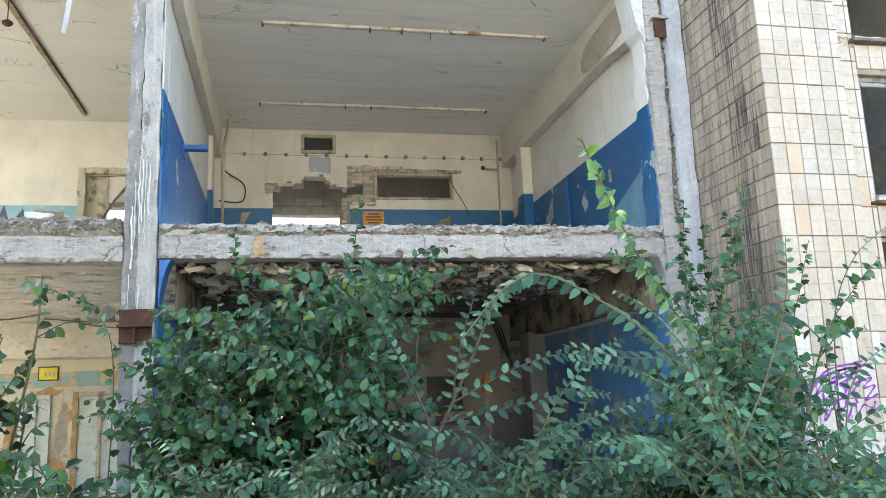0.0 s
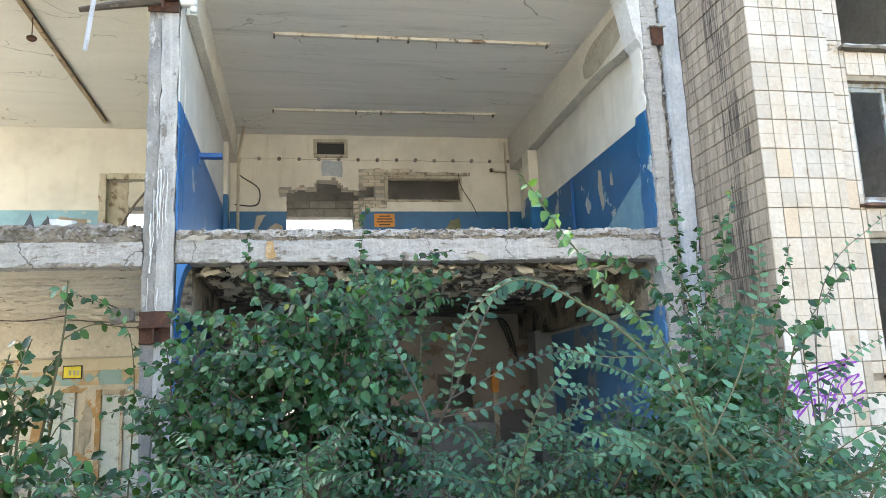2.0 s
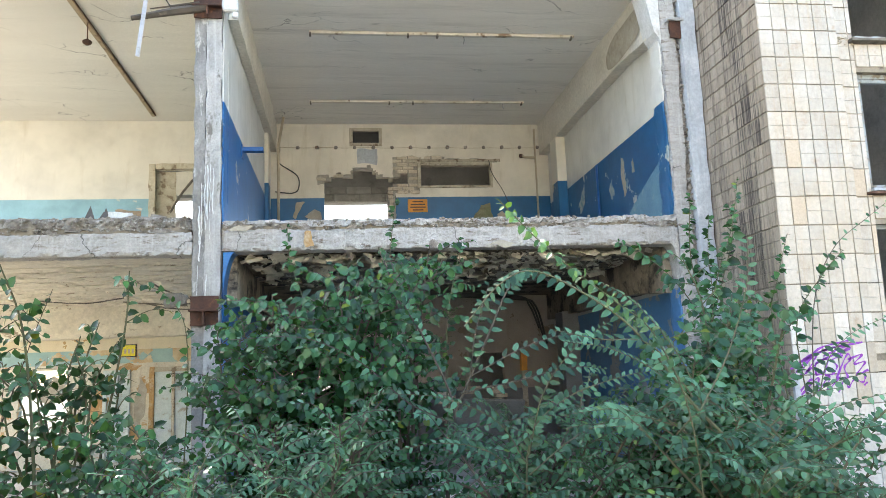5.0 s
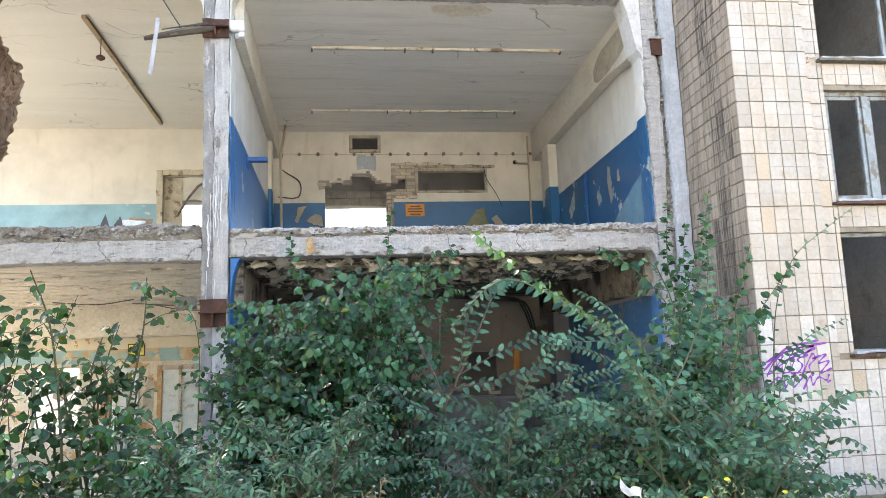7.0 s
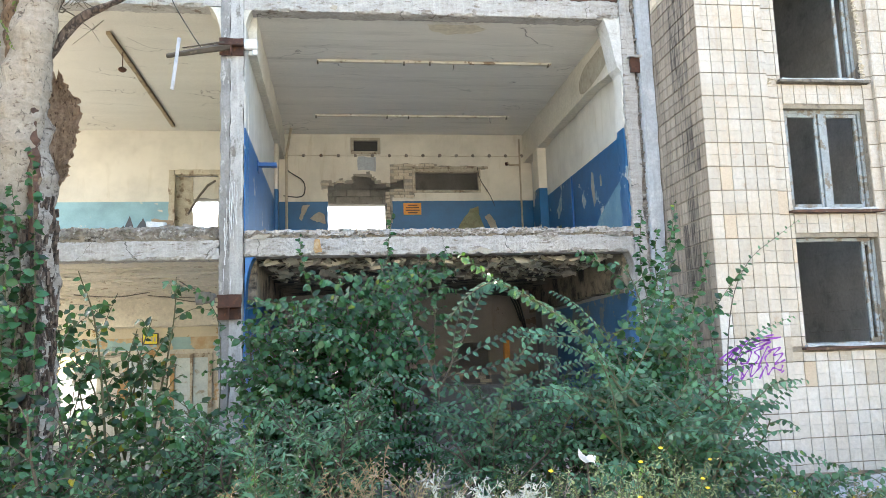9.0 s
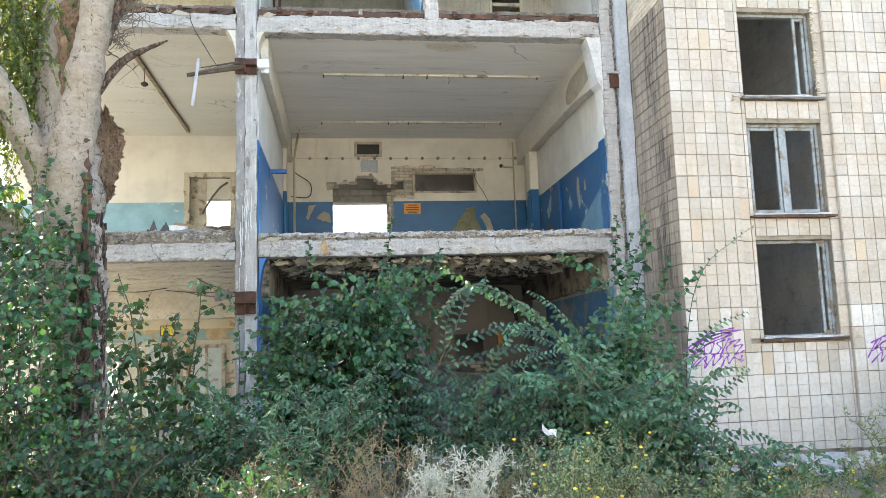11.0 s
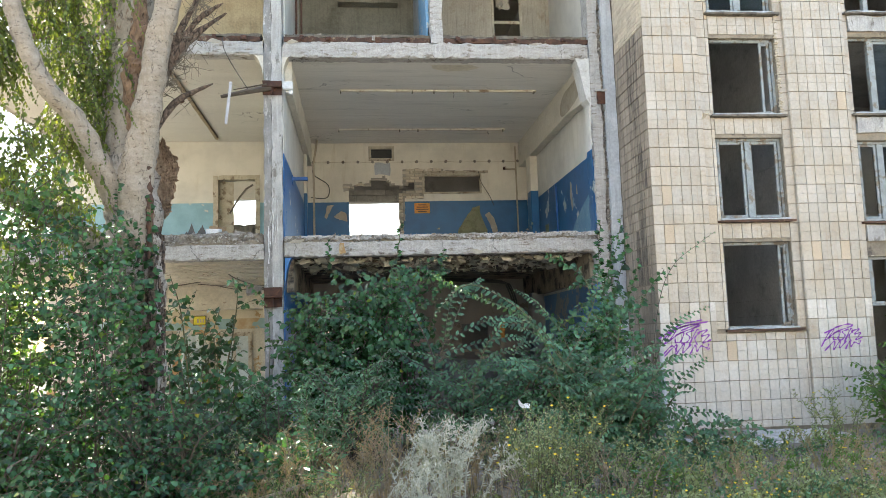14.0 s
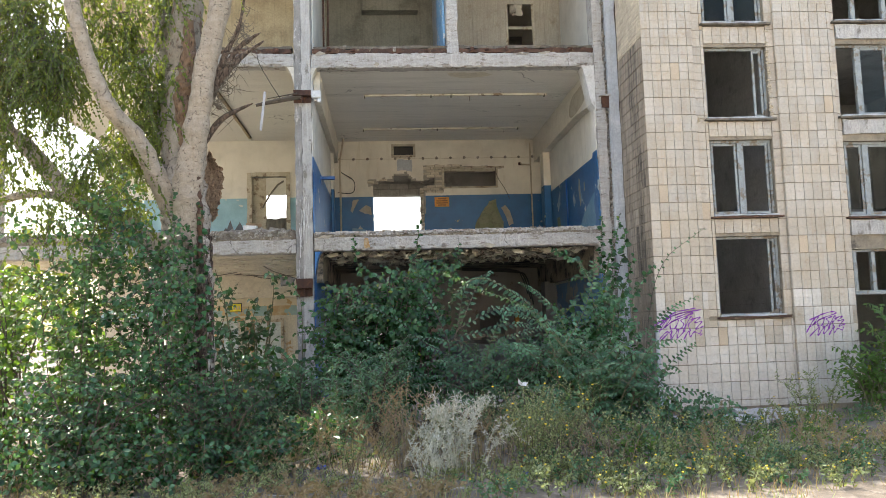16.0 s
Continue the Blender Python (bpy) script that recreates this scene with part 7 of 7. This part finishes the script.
slab = thing("pavement_slab", "grey broken pavement slab before the tiled wall", "slab", (5.6, 4.9, 0.25))
part("slab", rough_box(4.9, 6.2, 5.6, 6.6, 0.1, 0.30, 0.12, 0.02, 4, 0.06), M["concrete"], slab)
part("slab", rough_box(6.3, 7.6, 6.0, 7.2, 0.1, 0.30, 0.12, 0.02, 4, 0.06, 3), M["concrete"], slab)
rg = thing("rag", "white rag caught on a weed", "rag", (1.8, 3.1, 1.22))
bm = bmesh.new()
g = [[bm.verts.new((1.74 + i * 0.025, 3.08 + 0.02 * math.sin(i * 1.3 + j), 1.20 + j * 0.016 - 0.008 * i + 0.012 * math.cos(i * 1.7) + (0.02 if i in (0, 5) and j == 3 else 0))) for j in range(4)] for i in range(6)]
for i in range(5):
    for j in range(3):
        bm.faces.new((g[i][j], g[i + 1][j], g[i + 1][j + 1], g[i][j + 1]))
part("cloth", bm, M["rag"], rg, "", True)
part("stalk", tube(bmesh.new(), spline([G(1.85, 3.15), (1.83, 3.12, 0.7), (1.80, 3.09, 1.22)], 8), 0.008, 5), M["twig"], rg)

# ---- the old poplar ----
tree = thing("poplar_tree", "old grey poplar with broken stem and leaning limbs", "tree", G(-2.6, 4.4))


def limb(name, pts, radii, mat, parent, sides=14, n=None, bumpy=0.16, freq=3.0, label=""):
    n = n or 6 * len(pts)
    line = spline(pts, n)
    rr = [float(np.interp(i / n * (len(radii) - 1), range(len(radii)), radii)) for i in range(n + 1)]
    return part(name, tube(bmesh.new(), line, rr, sides, bumpy, freq), mat, parent, label, True)


trunk = limb("trunk", [(-2.66, 4.5, 0.1), (-2.65, 4.5, 1.2), (-2.66, 4.5, 2.4), (-2.70, 4.48, 3.4), (-2.78, 4.5, 4.3)], [0.42, 0.32, 0.31, 0.33, 0.31], M["bark"], tree, 48, 130, 0.2, 3.4)
limb("limb", [(-2.66, 4.3, 3.2), (-2.62, 4.25, 4.0), (-2.50, 4.2, 4.75), (-2.35, 4.15, 5.73), (-2.10, 4.1, 6.8), (-1.8, 4.0, 8.5)], [0.20, 0.20, 0.17, 0.15, 0.14, 0.10], M["bark_pale"], tree, 36, 130, 0.22, 4.5)
limb("limb", [(-2.78, 4.55, 4.1), (-2.86, 4.6, 5.0), (-2.80, 4.65, 5.9), (-2.75, 4.7, 6.9), (-2.8, 4.8, 9.0)], [0.29, 0.26, 0.24, 0.22, 0.13], M["bark_mid"], tree, 28, 70, 0.18)
limb("limb", [(-2.85, 4.4, 3.6), (-3.05, 4.15, 4.2), (-3.25, 3.95, 4.65), (-3.6, 3.6, 5.2), (-4.0, 3.5, 6.6), (-4.3, 3.4, 8.4)], [0.16, 0.14, 0.12, 0.105, 0.095, 0.07], M["bark_pale"], tree, 24, 90, 0.24, 5.0)
limb("limb", [(-2.8, 4.5, 2.9), (-3.5, 4.4, 3.5), (-4.2, 4.3, 3.9), (-4.72, 4.25, 4.5), (-5.3, 4.2, 5.1), (-6.2, 4.1, 6.0)], [0.16, 0.14, 0.125, 0.115, 0.10, 0.06], M["bark_pale"], tree, 20, 70, 0.22, 5.0)
limb("limb", [(-4.1, 4.3, 3.85), (-4.7, 4.2, 3.95), (-5.3, 4.1, 3.78), (-6.0, 4.0, 3.7)], [0.07, 0.06, 0.05, 0.03], M["bark_pale"], tree, 8)
limb("limb", [(-3.05, 4.7, 4.0), (-3.1, 4.75, 5.5), (-3.18, 4.8, 6.8), (-3.3, 4.9, 8.5)], [0.13, 0.12, 0.11, 0.07], M["bark"], tree, 10)
limb("dead_limb", [(-2.52, 4.3, 4.7), (-2.38, 4.28, 5.15), (-2.15, 4.25, 5.6), (-1.9, 4.22, 5.85), (-1.55, 4.2, 6.1)], [0.08, 0.075, 0.06, 0.05, 0.012], M["bark_dark"], tree, 9, 24, 0.35, 7)
limb("dead_limb", [(-2.45, 4.3, 4.6), (-2.2, 4.28, 4.95), (-1.95, 4.26, 5.1), (-1.72, 4.25, 5.2)], [0.045, 0.04, 0.032, 0.010], M["bark_dark"], tree, 8, 20, 0.3, 8)
limb("dead_limb", [(-2.25, 4.25, 5.5), (-2.1, 4.2, 5.9), (-1.9, 4.2, 6.3), (-1.8, 4.2, 6.9)], [0.05, 0.04, 0.03, 0.01], M["bark_dark"], tree, 7, 18, 0.3, 8)
limb("dead_limb", [(-2.2, 4.25, 5.55), (-1.95, 4.2, 5.95), (-1.72, 4.16, 6.12), (-1.58, 4.14, 6.2)], [0.045, 0.04, 0.03, 0.006], M["bark_dark"], tree, 9, 24, 0.5, 9)
# torn bark hanging off the side, and rot in the stem
bm = bmesh.new()
g = []
for i in range(49):
    z = 3.56 + i * 0.0205
    edge = float(np.interp(z, [3.56, 3.62, 3.9, 4.02, 4.3, 4.36, 4.42, 4.56], [-2.31, -2.25, -2.21, -2.17, -2.165, -2.24, -2.27, -2.36]))
    edge += 0.045 * nz((0, 0, z), 14, 2) + 0.03 * nz((0, 0, z), 45) + rng.uniform(-.018, .014)
    row = []
    for j in range(13):
        x = -2.46 + (edge + 2.46) * j / 12
        row.append(bm.verts.new((x, 4.46 + 0.05 * math.sin(j * 0.35) + 0.022 * nz((x, 0, z * 0.5), 22) + 0.012 * nz((x, 1, z), 60), z + ((0.09 * nz((x, 0, 7), 28) + rng.uniform(-.03, .03)) if i in (0, 48) else 0))))
    g.append(row)
for i in range(48):
    for j in range(12):
        bm.faces.new((g[i][j], g[i][j + 1], g[i + 1][j + 1], g[i + 1][j]))
bmesh.ops.solidify(bm, geom=bm.faces[:], thickness=0.035)
part("torn_bark", bm, M["torn_bark"], tree, "thick slab of brown bark torn from the stem")
part("rotten_core", tube(bmesh.new(), spline([(-2.66, 4.32, 4.5), (-2.70, 4.36, 4.9), (-2.70, 4.40, 5.4), (-2.66, 4.43, 5.9), (-2.66, 4.46, 6.5)], 40), [0.06 + 0.07 * math.sin(math.pi * i / 40) for i in range(41)], 16, 0.5, 7), M["dead_wood"], tree, "crumbling red-brown heartwood")
part("bark_ridge", tube(bmesh.new(), spline([(-2.47, 4.30, 0.3), (-2.43, 4.27, 1.4), (-2.43, 4.24, 2.2), (-2.42, 4.22, 2.9), (-2.42, 4.24, 3.2)], 60), [0.085 - 0.0009 * i for i in range(61)], 18, 0.45, 9), M["bark_dark"], tree, "dark furrowed bark ridge")
# A dark brown tube carries the shade of the deep cleft in its colour.
part("bark_cleft", tube(bmesh.new(), spline([(-2.46, 4.22, 2.9), (-2.45, 4.19, 3.5), (-2.48, 4.18, 4.0), (-2.50, 4.17, 4.6)], 50), [0.012 + 0.038 * math.sin(math.pi * i / 50) for i in range(51)], 12, 0.6, 11), M["rot_wood"], tree, "dark tube coloured like the shade in the bark cleft")
# scales of bark over the trunk, one heap of the dark and one of the grey
for nm, mt, n0, z0, z1 in (("bark_scale_mass", "bark_dark", 520, 0.2, 3.4), ("grey_bark_scale_mass", "bark", 260, 0.2, 2.6)):
    bm = bmesh.new()
    for _ in range(n0):
        z = rng.uniform(z0, z1)
        w = rng.uniform(-0.35 if mt == "bark_dark" else -2.9, 1.0 if mt == "bark_dark" else 0.3) - math.pi / 2 + (0.6 if mt == "bark_dark" else 0)
        r = float(np.interp(z, [0.1, 1.2, 2.4, 3.4, 4.3], [0.42, 0.32, 0.31, 0.33, 0.31])) + 0.005
        cx, cy = float(np.interp(z, [0.1, 2.4, 3.4, 4.3], [-2.66, -2.66, -2.70, -2.78])), 4.5
        mm = Matrix.Translation((cx + r * math.cos(w), cy + r * math.sin(w), z)) @ Euler((rng.uniform(-.15, .15), rng.uniform(-.15, .15), w + math.pi / 2 + rng.uniform(-.3, .3))).to_matrix().to_4x4()
        s = rng.uniform(0.014, 0.034)
        box(bm, -s * 0.5, s * 0.5, -rng.uniform(0.006, 0.022), 0.02, -s * rng.uniform(1, 2.6), s * rng.uniform(1, 2.6), s * 0.22, mm)
    tagged(part(nm, bm, M[mt], tree, "flaking scales of bark"), kind="stuff")

# creeper climbing on the trunk
cr = thing("creeper", "green creeper climbing up the old trunk", "climbing plant", G(-2.55, 4.0))
for i in range(7):
    st, lv = bmesh.new(), Leaves()
    x0 = -2.95 + 0.11 * i
    shoot(st, lv, [(x0, 4.05, 0.2), (x0 + 0.1 * math.sin(i), 4.02, 1.6), (x0 - 0.05, 4.0, 2.7), (x0 + rng.uniform(-.2, .1), 3.98, 3.2 + rng.uniform(-.4, .9))], 0.010, 0.11, 0.035, None, False, wide=0.85, droop=0.6, from_t=0.2)
    b = part("vine", st, M["twig_green"], cr)
    tagged(part("leafage", lv.mesh("leafage"), M["leaf"], b), kind="stuff")

# bare twigs of the dead limb
tw = bmesh.new()
for _ in range(55):
    q = Vector((-2.30, 4.27, 5.0)).lerp(Vector((-1.78, 4.2, 6.5)), rng.random())
    d = Vector((rng.uniform(-.6, 1), rng.uniform(-.5, .4), rng.uniform(-.7, 1.1)))
    l = rng.uniform(0.12, 0.42)
    way = [q]
    for k in range(4):
        way.append(way[-1] + d * l / 4 + Vector((rng.uniform(-.05, .05), rng.uniform(-.04, .04), rng.uniform(-.06, .05))))
    tube(tw, spline(way, 8), [0.008 - 0.0008 * k for k in range(9)], 4)
    for _ in range(2):
        o = way[rng.randint(1, 3)]
        tube(tw, spline([o, o + Vector((rng.uniform(-.1, .12), rng.uniform(-.05, .05), rng.uniform(-.09, .1))), o + Vector((rng.uniform(-.17, .2), rng.uniform(-.08, .08), rng.uniform(-.17, .15)))], 5), [0.005, 0.0045, 0.004, 0.0035, 0.003, 0.002], 4)
part("twig_tangle", tw, M["old_wood"], tree, "tangle of bare grey twigs")


def crown(parent, clumps, leaf, per, mat):
    """Leafy sprays hung on thin twigs, clump by clump."""
    for c, r, k in clumps:
        st, lv = bmesh.new(), Leaves()
        for _ in range(k):
            p = Vector(c) + Vector((rng.gauss(0, r * 0.5), rng.gauss(0, r * 0.5), rng.gauss(0, r * 0.55)))
            d = Vector((rng.uniform(-.8, .8), rng.uniform(-.8, .8), rng.uniform(-1.3, 0.1)))
            l = rng.uniform(0.3, 0.65)
            shoot(st, lv, [p, p + d * l * 0.5 + Vector((0, 0, 0.05)), p + d * l + Vector((0, 0, -0.15))], 0.005, leaf, per, 5, False, wide=0.62, droop=0.7)
        b = tagged(part("twig_spray", st, M["twig"], parent), kind="stuff")
        tagged(part("leafage", lv.mesh("leafage"), mat, b), kind="stuff")


crown(tree, [((-3.25, 4.35, 5.6), 0.42, 170), ((-3.25, 4.5, 4.6), 0.35, 130), ((-4.3, 3.9, 5.7), 0.5, 256), ((-4.8, 4.0, 6.4), 0.6, 310), ((-5.4, 4.2, 5.7), 0.6, 229), ((-3.1, 4.6, 6.9), 0.5, 120),
             ((-3.75, 3.7, 4.3), 0.4, 90), ((-5.0, 4.0, 4.5), 0.4, 81), ((-4.1, 4.0, 7.2), 0.7, 310), ((-5.6, 4.2, 7.0), 0.8, 310), ((-3.45, 4.2, 3.6), 0.4, 80), ((-4.4, 3.8, 3.6), 0.5, 70),
             ((-3.6, 4.3, 6.3), 0.4, 130), ((-2.1, 4.2, 7.8), 0.5, 90), ((-6.4, 3.8, 6.8), 0.8, 200), ((-4.9, 4.2, 5.4), 0.6, 120), ((-5.9, 4.2, 6.0), 0.5, 110), ((-6.4, 4.0, 5.6), 0.5, 70), ((-4.4, 3.9, 5.2), 0.35, 50), ((-6.2, 4.3, 7.8), 0.7, 150), ((-3.3, 4.4, 5.1), 0.3, 70), ((-3.8, 4.2, 3.9), 0.35, 50), ((-3.6, 4.3, 4.6), 0.3, 40)], 0.062, 0.04, M["leaf_tree"])

# trees beyond the open end of the building
def far_tree(x, y, h, r):
    t = thing("distant_tree", "leafy tree beyond the ruined building", "tree", (x, y, 0.2), "distant trees")
    part("trunk", tube(bmesh.new(), spline([(x, y, 0.1), (x + 0.1, y, h * 0.3), (x - 0.1, y, h * 0.7)], 12), [0.2 - 0.012 * i for i in range(13)], 8), M["bark"], t)
    lv = Leaves()
    for _ in range(2600):
        a, b = rng.uniform(0, 6.28), rng.uniform(-1, 1)
        q = rng.random() ** 0.4
        s = math.sqrt(1 - b * b)
        p = Vector((x + r * q * s * math.cos(a), y + r * q * s * math.sin(a), h * 0.62 + h * 0.36 * q * b))
        if nz(p, 0.7) > 0.22:
            continue
        lv.add(p, (rng.uniform(-1, 1), rng.uniform(-1, 1), rng.uniform(-1, .5)), (rng.uniform(-1, 1), rng.uniform(-1, 1), 1), 0.26, 0.2)
    part("crown", lv.mesh("crown", False), M["leaf_tree"], t)


far_tree(-13, 22, 6, 2.6)
far_tree(-17, 18, 7, 3.0)
far_tree(-4, 27, 5, 2.6)
